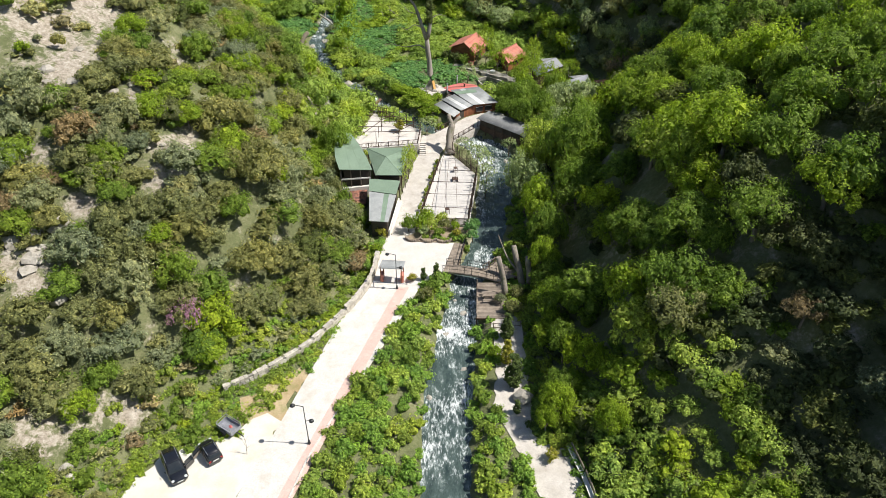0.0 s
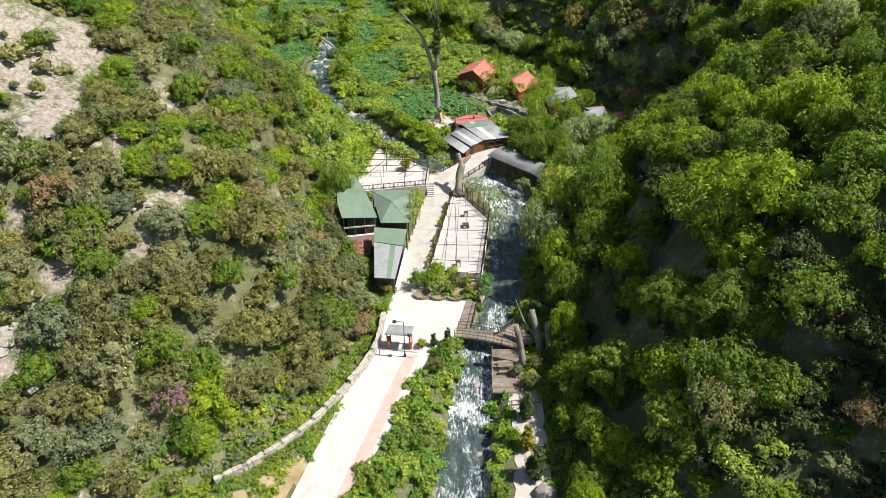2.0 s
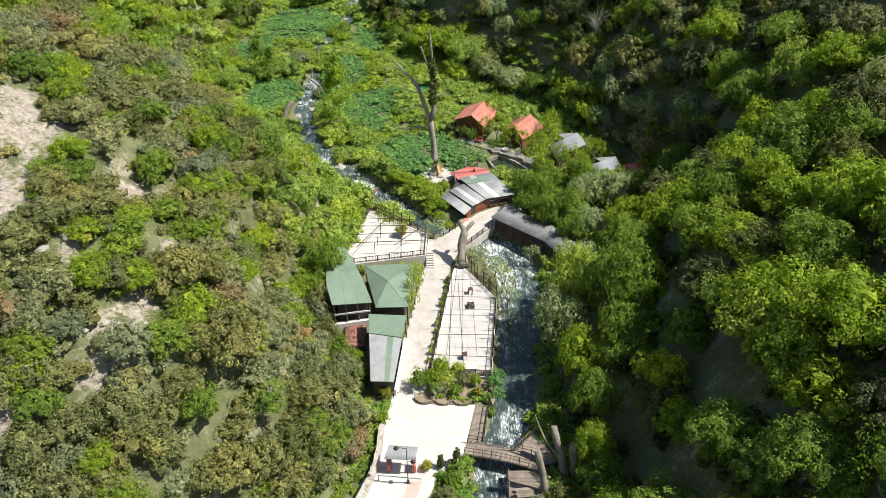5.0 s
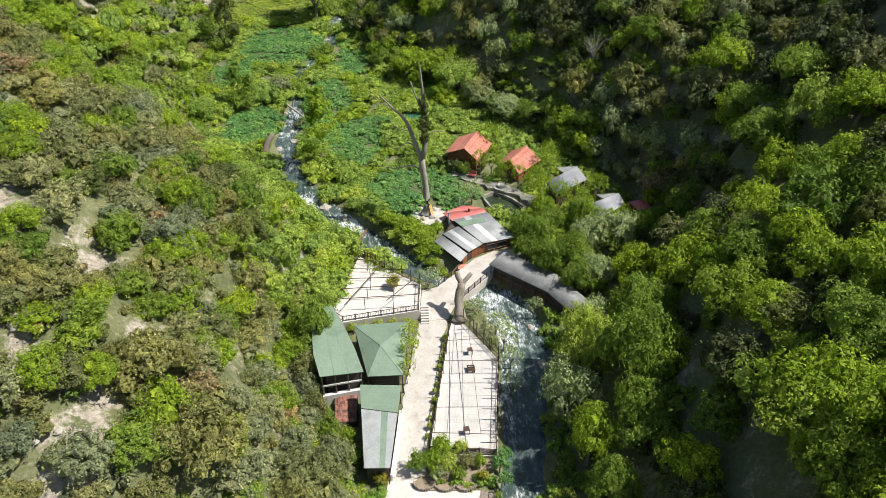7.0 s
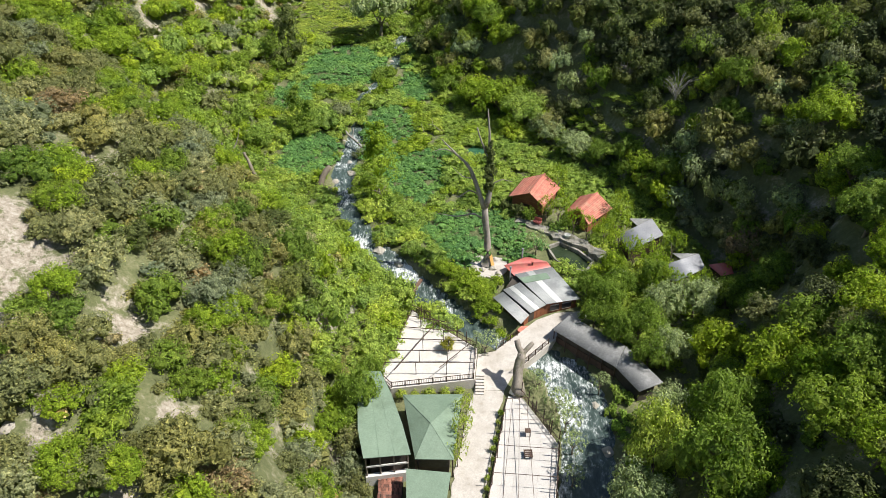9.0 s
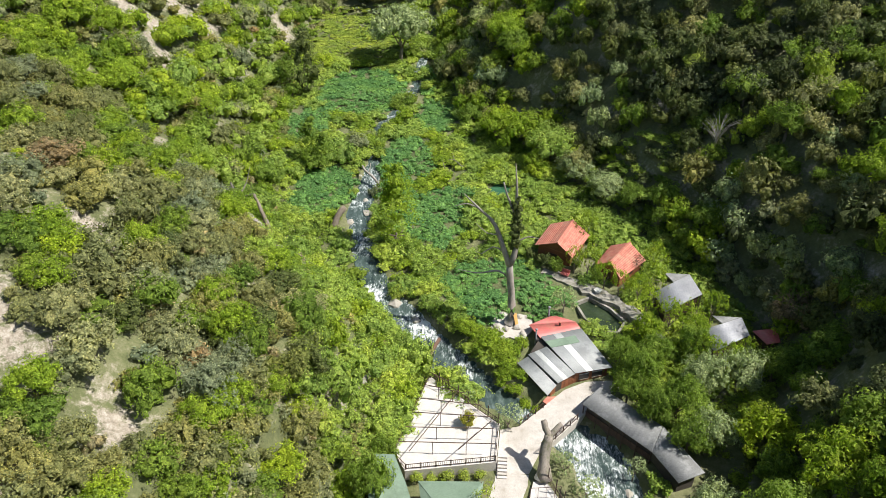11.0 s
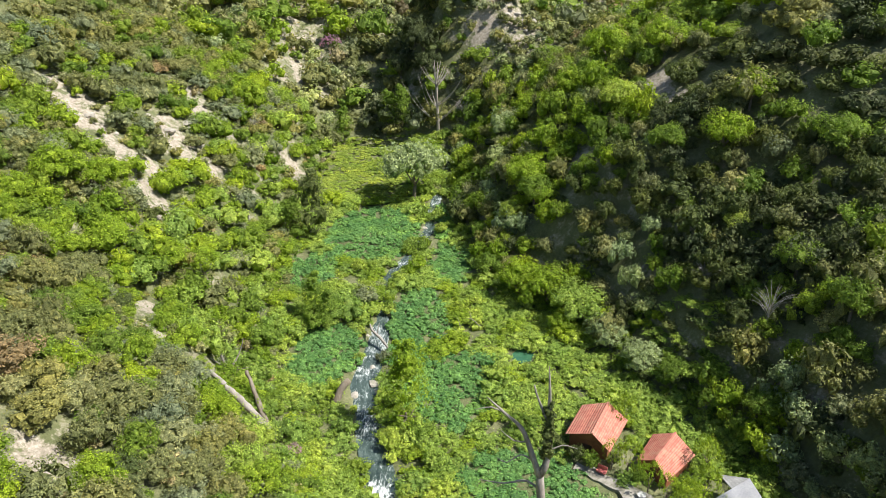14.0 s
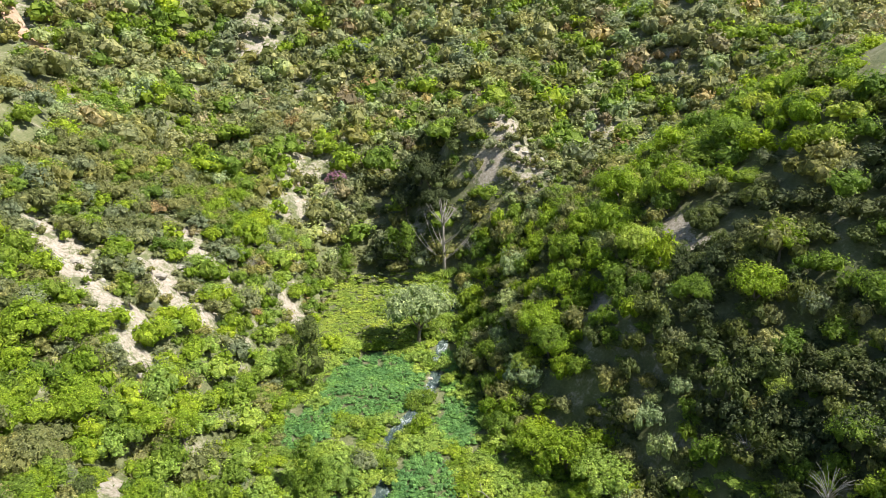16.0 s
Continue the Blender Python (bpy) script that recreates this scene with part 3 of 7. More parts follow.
verts[:, 2] += (0.05 + 0.5 * np.clip(rapid, 0, 1)) * (wave(verts[:, 0], verts[:, 1], 0.35, 21) + rng.normal(0, 0.35, len(verts)))
idx = np.arange(len(verts)).reshape(-1, len(across))
quads = np.stack([idx[:-1, :-1], idx[:-1, 1:], idx[1:, 1:], idx[1:, :-1]], -1).reshape(-1, 4)
river = mesh_object("water_river", verts, quads, water_material(), smooth=True)
river.data.attributes.new("rapid", "FLOAT", "POINT").data.foreach_set("value", rapid.astype(np.float32))
tagged(river, "clear fast mountain river with white rapids", "river", kind="structure")

# ---- plants ----
def blades(s, p, n, size, narrow=0.5, tilt=0.6):
    """One three-cornered blade at each point p, roughly facing n. Returns points, three to a blade."""
    k = len(p)
    t = s.normal(0, 1, (k, 3)) + n * 0.3
    nn = n + s.normal(0, tilt, (k, 3)) + (0, 0, 0.3)
    nn /= np.linalg.norm(nn, axis=1)[:, None]
    t -= nn * (t * nn).sum(1)[:, None]
    t /= np.linalg.norm(t, axis=1)[:, None]
    b = np.cross(nn, t)
    ls = size * s.uniform(0.6, 1.4, k)[:, None]
    return np.stack([p - t * ls + b * ls * narrow, p - t * ls * 0.8 - b * ls * narrow, p + t * ls], 1).reshape(-1, 3)


def ball(level):
    """A unit sphere of triangles, from an octahedron."""
    v = [(1, 0, 0), (-1, 0, 0), (0, 1, 0), (0, -1, 0), (0, 0, 1), (0, 0, -1)]
    f = [(0, 2, 4), (2, 1, 4), (1, 3, 4), (3, 0, 4), (2, 0, 5), (1, 2, 5), (3, 1, 5), (0, 3, 5)]
    for _ in range(level):
        v, seen, out = list(v), {}, []

        def half(a, b):
            k = (min(a, b), max(a, b))
            if k not in seen:
                m = np.array(v[a]) + np.array(v[b])
                seen[k] = len(v)
                v.append(tuple(m / np.linalg.norm(m)))
            return seen[k]

        for a, b, c in f:
            ab, bc, ca = half(a, b), half(b, c), half(c, a)
            out += [(a, ab, ca), (ab, b, bc), (ca, bc, c), (ab, bc, ca)]
        f = out
    return np.array(v, float), np.array(f)


BALLS = [ball(k) for k in range(3)]


def crown(seed, lobes=7, clumps=10, leaves=7, size=0.06, spread=0.62, flat=0.8, lobe=0.46, loose=0.25, core=1, tall=None, narrow=0.55, tilt=0.4, wide=1.0, clump=0.36, inset=0.80):
    """A crown about 2 across standing on z = 0: uneven lobes, each a leafy mass under many clumps of leaf blades. Returns points, triangles and which of them are inner ones."""
    s = np.random.default_rng(seed)
    if tall:
        zz = np.linspace(0.1, 1, lobes)
        centres = np.stack([s.normal(0, 0.06 * wide ** 2, lobes), s.normal(0, 0.06 * wide ** 2, lobes), zz * tall], 1)
        radii = wide * tall_profile(zz) * s.uniform(0.85, 1.15, lobes)
        squash = np.full(lobes, 1.3)
    else:
        a = np.arange(lobes) * 2.4 + s.uniform(-0.5, 0.5, lobes)
        rr = spread * np.sqrt((np.arange(lobes) + 0.3) / lobes) * s.uniform(0.78, 1.15, lobes)
        dome = np.sqrt(np.clip(1 - (rr / (spread * 1.2)) ** 2, 0, 1))
        centres = np.stack([rr * np.cos(a), rr * np.sin(a), flat * (0.25 + 0.95 * dome) * s.uniform(0.78, 1.18, lobes)], 1)
        radii = lobe * s.uniform(0.62, 1.3, lobes)
        squash = s.uniform(0.85, 1.2, lobes)
    axes = radii[:, None] * np.stack([np.ones(lobes), np.ones(lobes), squash], 1)

    def hidden(p, own, k):
        """Which points lie inside another lobe."""
        q = (((p[:, None, :] - centres[None]) / (axes[None] * k)) ** 2).sum(2)
        q[np.arange(len(p)), own] = 9
        return (q < 1).any(1)

    V, F, D, base = [], [], [], 0
    if core is not None:
        bv, bf = BALLS[core]
        for i in range(lobes):
            turn = np.linalg.qr(s.normal(0, 1, (3, 3)))[0]
            p = centres[i] + (bv @ turn + s.normal(0, 0.10, bv.shape)) * axes[i] * (inset * (1 + s.normal(0, 0.13, len(bv))))[:, None]
            mid = p[bf].mean(1)
            keep = ~hidden(mid, np.full(len(mid), i), 0.72) & (mid[:, 2] > -0.1)
            # each facet is a spray of its own, a little turned
            q = p[bf[keep]]
            m = q.mean(1, keepdims=True)
            q = (m + (q - m) * 1.12 + s.normal(0, 0.05, q.shape) * radii[i]).reshape(-1, 3)
            V.append(q)
            F.append(np.arange(len(q)).reshape(-1, 3) + base)
            D.append(np.ones(len(q) // 3, np.int32))
            base += len(q)
    n = s.normal(0, 1, (lobes * clumps, 3))
    n[:, 2] = np.where(n[:, 2] < -0.25, -n[:, 2], n[:, 2])
    n /= np.linalg.norm(n, axis=1)[:, None]
    own = np.repeat(np.arange(lobes), clumps)
    c = centres[own] + n * axes[own] * s.uniform(0.80, 1.0 + loose * 0.6, len(own))[:, None]
    ok = ~hidden(c, own, 0.86) & (c[:, 2] > 0.0)
    n, own, c = n[ok], own[ok], c[ok]
    own, c, n = np.repeat(own, leaves), np.repeat(c, leaves, 0), np.repeat(n, leaves, 0)
    d = s.normal(0, 1, n.shape) + n * 0.9
    d /= np.linalg.norm(d, axis=1)[:, None]
    p = c + d * (radii[own] * clump * s.uniform(0.45, 1.1, len(own)))[:, None]
    leaf = blades(s, p, d + n * 0.5, size, narrow, tilt)
    V.append(leaf)
    F.append(np.arange(len(leaf)).reshape(-1, 3) + base)
    D.append(np.zeros(len(leaf) // 3, np.int32))
    return np.concatenate(V), np.concatenate(F), np.concatenate(D)


def tall_profile(z):
    return 0.46 * np.sqrt(np.clip(1.06 - z, 0.03, 1)) * np.clip(z * 5, 0.55, 1)


def woods(name, label, category, plants, templates):
    """Many plants as one object. plants: rows of x, y, z, radius, height factor, kind of leaf (index), template."""
    kinds = sorted({p[5] for p in plants})
    V, F, M, T = [], [], [], []
    base = 0
    s = np.random.default_rng(len(plants))
    for x, y, z, r, h, kind, tpl in plants:
        v, f, deep = templates[tpl % len(templates)]
        a = s.uniform(0, math.tau)
        c, sn = math.cos(a), math.sin(a)
        w = np.stack([(v[:, 0] * c - v[:, 1] * sn) * r + x, (v[:, 0] * sn + v[:, 1] * c) * r + y, v[:, 2] * r * h + z], 1)
        V.append(w)
        F.append(f + base)
        M.append(2 * kinds.index(kind) + deep)
        T.append(np.full(len(v), np.clip(s.normal(0, 0.55), -1, 1), np.float32))
        base += len(v)
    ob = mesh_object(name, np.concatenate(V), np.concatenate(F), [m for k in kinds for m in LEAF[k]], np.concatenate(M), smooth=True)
    ob.data.attributes.new("tint", "FLOAT", "POINT").data.foreach_set("value", np.concatenate(T))
    return tagged(ob, label, category, kind="stuff")


def templates(n, seed, **kw):
    out = []
    for i in range(n):
        out.append(crown(seed + i, **kw))
    return out


def scatter(n, region, gap, keep, seed):
    """Spots in a rectangle, no two nearer than gap(x, y), where keep(x, y) is true."""
    s = np.random.default_rng(seed)
    x0, x1, y0, y1 = region
    cx, cy = s.uniform(x0, x1, n), s.uniform(y0, y1, n)
    ok = keep(cx, cy)
    cx, cy = cx[ok], cy[ok]
    g = gap(cx, cy)
    cell, grid, out = 4.0, {}, []
    for x, y, d in zip(cx, cy, g):
        i, j = int(x // cell), int(y // cell)
        k = int(d // cell) + 1
        if all((x - a) ** 2 + (y - b) ** 2 > d * d for u in range(i - k, i + k + 1) for v in range(j - k, j + k + 1) for a, b in grid.get((u, v), ())):
            grid.setdefault((i, j), []).append((x, y))
            out.append((x, y))
    return np.array(out)

# ---- paving ----
def paving(name, poly, z, mat, label, category, deep=0.5):
    return tagged(part(name, slab(poly, z - deep, z), mat), label, category, kind="structure")


def ragged(poly, jitter, step=0.7, seed=3):
    """The polygon with an uneven, worn outline."""
    s = np.random.default_rng(seed)
    out = []
    for a, b in zip(poly, poly[1:] + poly[:1]):
        n = max(1, int(math.dist(a, b) / step))
        for i in range(n):
            j = jitter if i else jitter * 0.3
            out.append((a[0] + (b[0] - a[0]) * i / n + s.normal(0, j), a[1] + (b[1] - a[1]) * i / n + s.normal(0, j)))
    return out


paving("road", ROAD, 0.03, CONCRETE, "bleached concrete access road between the bank and the river", "road")
paving("pavement_parking", ragged(PARKING, 0.22), 0.02, GRAVEL, "sandy beige gravel parking area beside the road", "parking area")
paving("pavement_sand", ragged([(-15.4, 45.0), (-13.9, 50.6), (-14.8, 52.2), (-17.4, 50.0), (-19.8, 46.9), (-19.6, 44.0), (-17.4, 45.4)], 0.3), 0.012, SAND, "bare sandy brown soil beside the road", "bare soil")
paving("pavement_plaza", PLAZA_AREA, 0.034, PLAZA, "pale concrete forecourt before the restaurant path", "forecourt")
paving("pavement_footpath", ragged(FOOTPATH, 0.08), 0.05, PATHSTONE, "rough pale stone footpath between huts and terrace", "footpath")
paving("pavement_terrace", TERRACE, 0.30, PLAZA, "pale tiled open-air dining terrace above the river", "terrace", 1.9)
paving("pavement_deck", DECK_AREA, 1.5, PLAZA, "pale raised triangular dining terrace", "terrace", 2.2)
paving("pavement_east", ragged(EAST_PATH, 0.14), 0.03, PATHSTONE, "pale concrete path along the river", "path")
paving("pavement_yard", ragged(TREE_YARD, 0.14), 1.75, PATHSTONE, "pale stone ring round the dead tree", "stone yard", 0.8)
paving("pavement_pond_path", ragged(POND_PATH, 0.22), 2.5, OLDSTONE, "worn grey stone path beside the fish pond", "path", 1.3)

# ---- woods ----
def free(x, y, margin=0.0):
    ok = np.ones(np.shape(x), bool)
    for poly in KEEP_OUT:
        ok &= ~inside(x, y, poly)
        if margin:
            for dx, dy in ((margin, 0), (-margin, 0), (0, margin), (0, -margin)):
                ok &= ~inside(x + dx, y + dy, poly)
    d, w, _ = river_near(x, y)
    return ok & (d > w + 0.1 + margin * 0.6)


def bare_amount(x, y):
    return bareness(x, y, 0.6) * (1 + 0.5 * wave(x, y, 2.2, 61))


def left_of(x, y):
    return np.interp(y, *LEFT_FOOT) - x


def right_of(x, y):
    return x - np.interp(y, *RIGHT_FOOT)


SHRUB = templates(10, 100, lobes=13, clumps=17, leaves=12, size=0.039, lobe=0.34, spread=0.70, flat=0.85, inset=0.66, clump=0.42)
TUFT = templates(9, 200, lobes=9, clumps=13, leaves=7, size=0.060, lobe=0.38, spread=0.68, flat=0.95, inset=0.70, clump=0.42)
MID = templates(9, 250, lobes=10, clumps=13, leaves=7, size=0.056, lobe=0.36, spread=0.66, flat=1.0, inset=0.68, clump=0.42)
FAR = templates(9, 300, lobes=6, clumps=10, leaves=5, size=0.075, lobe=0.42, spread=0.60, flat=0.85, inset=0.66, clump=0.42)
DISTANT = templates(9, 350, lobes=5, clumps=7, leaves=4, size=0.105, lobe=0.44, spread=0.60, flat=0.85, inset=0.72, clump=0.42)
BIG = templates(8, 400, lobes=20, clumps=18, leaves=10, size=0.043, spread=0.76, lobe=0.30, flat=1.05, clump=0.44, inset=0.64)
LOW = templates(8, 500, lobes=6, clumps=10, leaves=7, size=0.060, flat=0.40, spread=0.76, lobe=0.36, inset=0.72)
MOUND = templates(8, 550, lobes=10, clumps=12, leaves=8, size=0.050, flat=0.65, spread=0.72, lobe=0.36, inset=0.68, clump=0.42)
BROAD = templates(8, 600, lobes=6, clumps=9, leaves=6, size=0.072, flat=0.5, spread=0.72, lobe=0.40, narrow=0.8, tilt=0.3)
CARPET = templates(8, 580, lobes=5, clumps=7, leaves=5, size=0.070, flat=0.40, spread=0.74, lobe=0.38, inset=0.72)
FILL = templates(9, 620, lobes=5, clumps=7, leaves=5, size=0.095, flat=0.6, spread=0.66, lobe=0.42, inset=0.70)
GRASSY = templates(8, 650, lobes=4, clumps=3, leaves=4, size=0.15, flat=0.40, spread=0.75, lobe=0.34, core=None, tilt=0.7)
WEST_END = ([30, 60, 100, 140, 180, 236], [-39, -46, -52, -74, -100, -120])
EAST_END = ([30, 60, 100, 140, 170, 236], [36, 43, 58, 64, 66, 80])


def choose(s, table):
    names, p = zip(*table)
    return s.choice(names, p=np.array(p) / sum(p))


def plant_rows(spots, radius, table, seed, tall=(0.8, 1.25), sink=0.25):
    s = np.random.default_rng(seed)
    rows = []
    z = ground(spots[:, 0], spots[:, 1])
    for (x, y), g in zip(spots, z):
        r = s.uniform(*radius) * (1.25 if s.random() < 0.12 else 1)
        rows.append((x, y, g - sink * r, r, s.uniform(*tall), choose(s, table(x, y)), int(s.integers(0, 99))))
    return rows


def left_table(x, y):
    fresh = float(wave(np.array(x), np.array(y), 7.0, 77))
    if y > 112 and left_of(x, y) < 18:
        return (("bright", 3.5), ("green", 3), ("olive", 1.6), ("bramble", 3), ("grey", 1))
    if 138 < y < 172 and left_of(x, y) < 34 and fresh > -0.35:
        return (("bright", 5), ("lime", 0.5), ("green", 2), ("olive", 1.2))
    if fresh > (0.5 if y < 85 else 0.2):
        return (("green", 3), ("bright", 1.6), ("olive", 3))
    if y > 150:
        return (("olive", 5), ("grey", 3.5), ("green", 2), ("dark", 0.5), ("bright", 1.2), ("brown", 0.3))
    return (("olive", 6), ("dark", 0.8), ("grey", 3.0), ("green", 2.2), ("sage", 1.2), ("bright", 0.4), ("brown", 0.25))


def right_table(x, y):
    if y < 47 and right_of(x, y) < 13:
        return (("bramble", 5), ("bright", 1.5), ("green", 1))
    # the unlit corner of the slope is made by dark leaf colour
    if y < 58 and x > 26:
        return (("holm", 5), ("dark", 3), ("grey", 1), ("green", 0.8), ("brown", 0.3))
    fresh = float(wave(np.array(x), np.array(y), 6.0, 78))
    # dark kinds put the deep shadows of this slope into the leaf colour
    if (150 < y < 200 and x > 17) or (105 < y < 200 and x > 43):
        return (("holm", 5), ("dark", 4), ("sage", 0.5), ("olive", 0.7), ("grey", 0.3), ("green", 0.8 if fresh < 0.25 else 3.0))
    if 118 < y < 185:
        return (("dark", 2), ("holm", 1), ("sage", 1.6), ("olive", 2.6), ("green", 4.5), ("bright", 3 if fresh > 0 else 1), ("silver", 1), ("brown", 0.1))
    if y > 185:
        return (("green", 4), ("bright", 5 if fresh > -0.1 else 2), ("olive", 2.2), ("dark", 0.8), ("sage", 1.2), ("silver", 0.6), ("lime", 0.3))
    if fresh > -0.1:
        return (("bright", 5), ("green", 5), ("lime", 0.5), ("olive", 0.5), ("silver", 0.3))
    return (("green", 6), ("dark", 0.8), ("holm", 1.0), ("bright", 3), ("olive", 1.2), ("silver", 0.3), ("brown", 0.12))


def open_slope(x, y):
    """The sunlit bramble slope behind the cabins."""
    return ((x - 14) / 8) ** 2 + ((y - 150) / 8) ** 2 < 1 + 0.25 * wave(x, y, 4.0, 91)


s = np.random.default_rng(5)
spots = scatter(22000, (-100, -8, 30, 236), lambda x, y: 1.98 + 0.7 * s.random(len(x)), lambda x, y: (left_of(x, y) > 0.6) & (x > np.interp(y, *WEST_END)) & (left_of(x, y) < 52) & free(x, y, 1.3) & (bare_amount(x, y) < 0.30 + 0.25 * s.random(len(x))) & ((y > 60) | (left_of(x, y) > 4.5)) & ((y < 98) | (y > 130) | (left_of(x, y) > 8.5)), 11)
near = spots[:, 1] < 140
woods("scrub_left_bank", "dense olive-green maquis scrub on the sunny rocky slope", "scrub", plant_rows(spots[near], (1.9, 3.1), left_table, 12, (0.7, 1.15)), SHRUB)
woods("scrub_upper_left", "grey-green scrub with bare gaps on the upper slope", "scrub", plant_rows(spots[~near], (1.9, 3.2), left_table, 13, (0.7, 1.15)), TUFT)
spots_r = scatter(22000, (-24, 62, 24, 238), lambda x, y: np.where(y < 112, 3.3 + 1.7 * s.random(len(x)), 1.85 + 1.2 * s.random(len(x))), lambda x, y: (right_of(x, y) > 0.8) & (right_of(x, y) < 42) & (x < np.interp(y, *EAST_END)) & (y > 47) & free(x, y, 1.8) & ~open_slope(x, y) & ((y < 64) | (y > 98) | (right_of(x, y) > 6.5)) & (bare_amount(x, y) < 0.6), 14)
spots_s = scatter(5000, (8, 42, 26, 48), lambda x, y: 1.6 + 0.5 * s.random(len(x)), lambda x, y: (right_of(x, y) > 0.7) & (right_of(x, y) < 34) & free(x, y, 1.0), 21)
woods("scrub_right_bank", "sunlit bramble and creeper scrub on the lower slope", "scrub", plant_rows(spots_s, (1.3, 2.2), right_table, 22, (0.55, 1.1)), TUFT)
near = spots_r[:, 1] < 112
woods("woodland_right_bank", "dense shaded broadleaf woodland on the steep slope", "woodland", plant_rows(spots_r[near], (2.0, 3.7), right_table, 15, (0.95, 1.4)), BIG)
woods("woodland_upper_right", "dense broadleaf woodland climbing the slope, partly with shade in its leaf colour", "woodland", plant_rows(spots_r[~near], (1.6, 3.0), right_table, 16, (0.95, 1.45)), MID)
# trees added outside the view, only to cast shade on the lower slope
crest = scatter(400, (38, 50, 30, 53), lambda x, y: 4.0 + 0 * x, lambda x, y: x > 36, 24)
woods("woodland_crest", "tall unseen trees added on the crest to shade the slope", "woodland", plant_rows(crest, (3.0, 4.2), lambda x, y: (("dark", 3), ("green", 2)), 25, (1.9, 2.5)), TUFT)
far_spots = scatter(40000, (-260, 190, 222, 480), lambda x, y: np.interp(y, [230, 330, 450], [3.0, 4.2, 6.0]) * (0.75 + 0.55 * s.random(len(x))), lambda x, y: ((y > 238) | (left_of(x, y) > 50) | (right_of(x, y) > 40)) & (bare_amount(x, y) < 0.25 + 0.3 * s.random(len(x))) & (wave(x, y, 11.0, 93) < 0.6 + 0.6 * s.random(len(x))) & (x > -80 - (y - 200) * 0.92) & (x < 40 + (y - 200) * 0.66), 17)


def far_table(x, y):
    # far hills lean to grey and sage, with distance haze in the colour
    a, c = float(wave(np.array(x), np.array(y), 9.0, 81)), float(wave(np.array(x), np.array(y), 14.0, 82))
    # leaf colour stands in for sun on the upper part, shade on the lower
    if x > 20 and 200 <= y < 262:
        return (("green", 4), ("bright", 3), ("lime", 0.5), ("sage", 1), ("olive", 1))
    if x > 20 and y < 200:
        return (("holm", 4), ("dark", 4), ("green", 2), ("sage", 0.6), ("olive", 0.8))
    # dark trees of the hollow, with its shade added to their leaf colour
    if -48 < x < -22 and 240 < y < 285:
        return (("dark", 4), ("holm", 4), ("sage", 1), ("olive", 1))
    if a > 0.35:
        return (("bright", 2), ("green", 3.5), ("silver", 1), ("olive", 2.5))
    if c > 0.0:
        return (("grey", 3.5), ("sage", 5), ("olive", 3), ("brown", 0.9), ("silver", 2.5), ("straw", 1.2))
    if a < -0.3:
        return (("green", 2), ("dark", 2), ("olive", 3.5), ("sage", 2.5), ("brown", 0.6))
    return (("olive", 4), ("green", 1.8), ("grey", 2.5), ("sage", 3.5), ("bright", 0.6), ("silver", 2.2), ("brown", 0.5), ("straw", 0.6))


rows = plant_rows(far_spots, (2.1, 4.4), far_table, 18, (0.75, 1.15))
rows = [(x, y, z, r * (1 + max(y - 250, 0) / 300) * (1.5 if t % 9 == 0 else 0.95), h, "green" if t % 9 == 0 and k in ("dark", "grey") else k, t) for x, y, z, r, h, k, t in rows]
woods("woodland_far_hills", "hillsides at the valley head covered with mixed scrub and trees", "woodland", [p for p in rows if p[1] < 290], FAR)
woods("woodland_distant_hills", "far hillsides covered with mixed scrub and trees", "woodland", [p for p in rows if p[1] >= 290], DISTANT)
low = scatter(9000, (-150, 90, 236, 360), lambda x, y: np.interp(y, [236, 360], [2.0, 3.2]), lambda x, y: (bare_amount(x, y) < 0.5) & (x > -70 - (y - 200) * 0.8) & (x < 30 + (y - 200) * 0.6), 33)
woods("undergrowth_far", "low dry scrub between the trees of the far hillsides", "undergrowth", plant_rows(low, (1.2, 2.4), lambda x, y: (("sage", 3), ("grey", 2), ("straw", 1.2), ("olive", 3), ("brown", 0.6)), 34, (0.5, 0.9), 0.1), GRASSY)
tufts = scatter(600, (-24, 12, 236, 268), lambda x, y: 1.0 + 1.8 * s.random(len(x)), lambda x, y: ((x + 10) / 15) ** 2 + ((y - 252) / 14) ** 2 < 1, 27)
woods("scrub_knoll", "low scattered scrub on the bare rocky knoll", "scrub", plant_rows(tufts, (0.5, 2.1), lambda x, y: (("sage", 3), ("olive", 3), ("grey", 2), ("green", 1.5)), 28, (0.7, 1.2), 0.1), FAR)
sparse = scatter(1500, (-92, -32, 66, 208), lambda x, y: 2.3 + 0 * x, lambda x, y: (left_of(x, y) > 3) & (bare_amount(x, y) > 0.35) & (s.random(len(x)) < 0.25), 29)
woods("scrub_scree", "small grey-green bushes dotted over the pale scree", "scrub", plant_rows(sparse, (0.5, 1.2), lambda x, y: (("sage", 3), ("olive", 3), ("green", 2), ("bright", 1)), 30, (0.8, 1.3), 0.1), TUFT)
side = scatter(14000, (-150, 130, 60, 240), lambda x, y: np.where(right_of(x, y) > 0, 3.2, 4.2), lambda x, y: ((left_of(x, y) > 52) & (left_of(x, y) < 95) & (y > 150)) | ((right_of(x, y) > 42) & (right_of(x, y) < 72) & (y > 110)), 19)
woods("woodland_hilltops", "scrub on the upper hillsides above the valley", "woodland", plant_rows(side, (2.4, 4.0), far_table, 20, (0.75, 1.1)), TUFT)


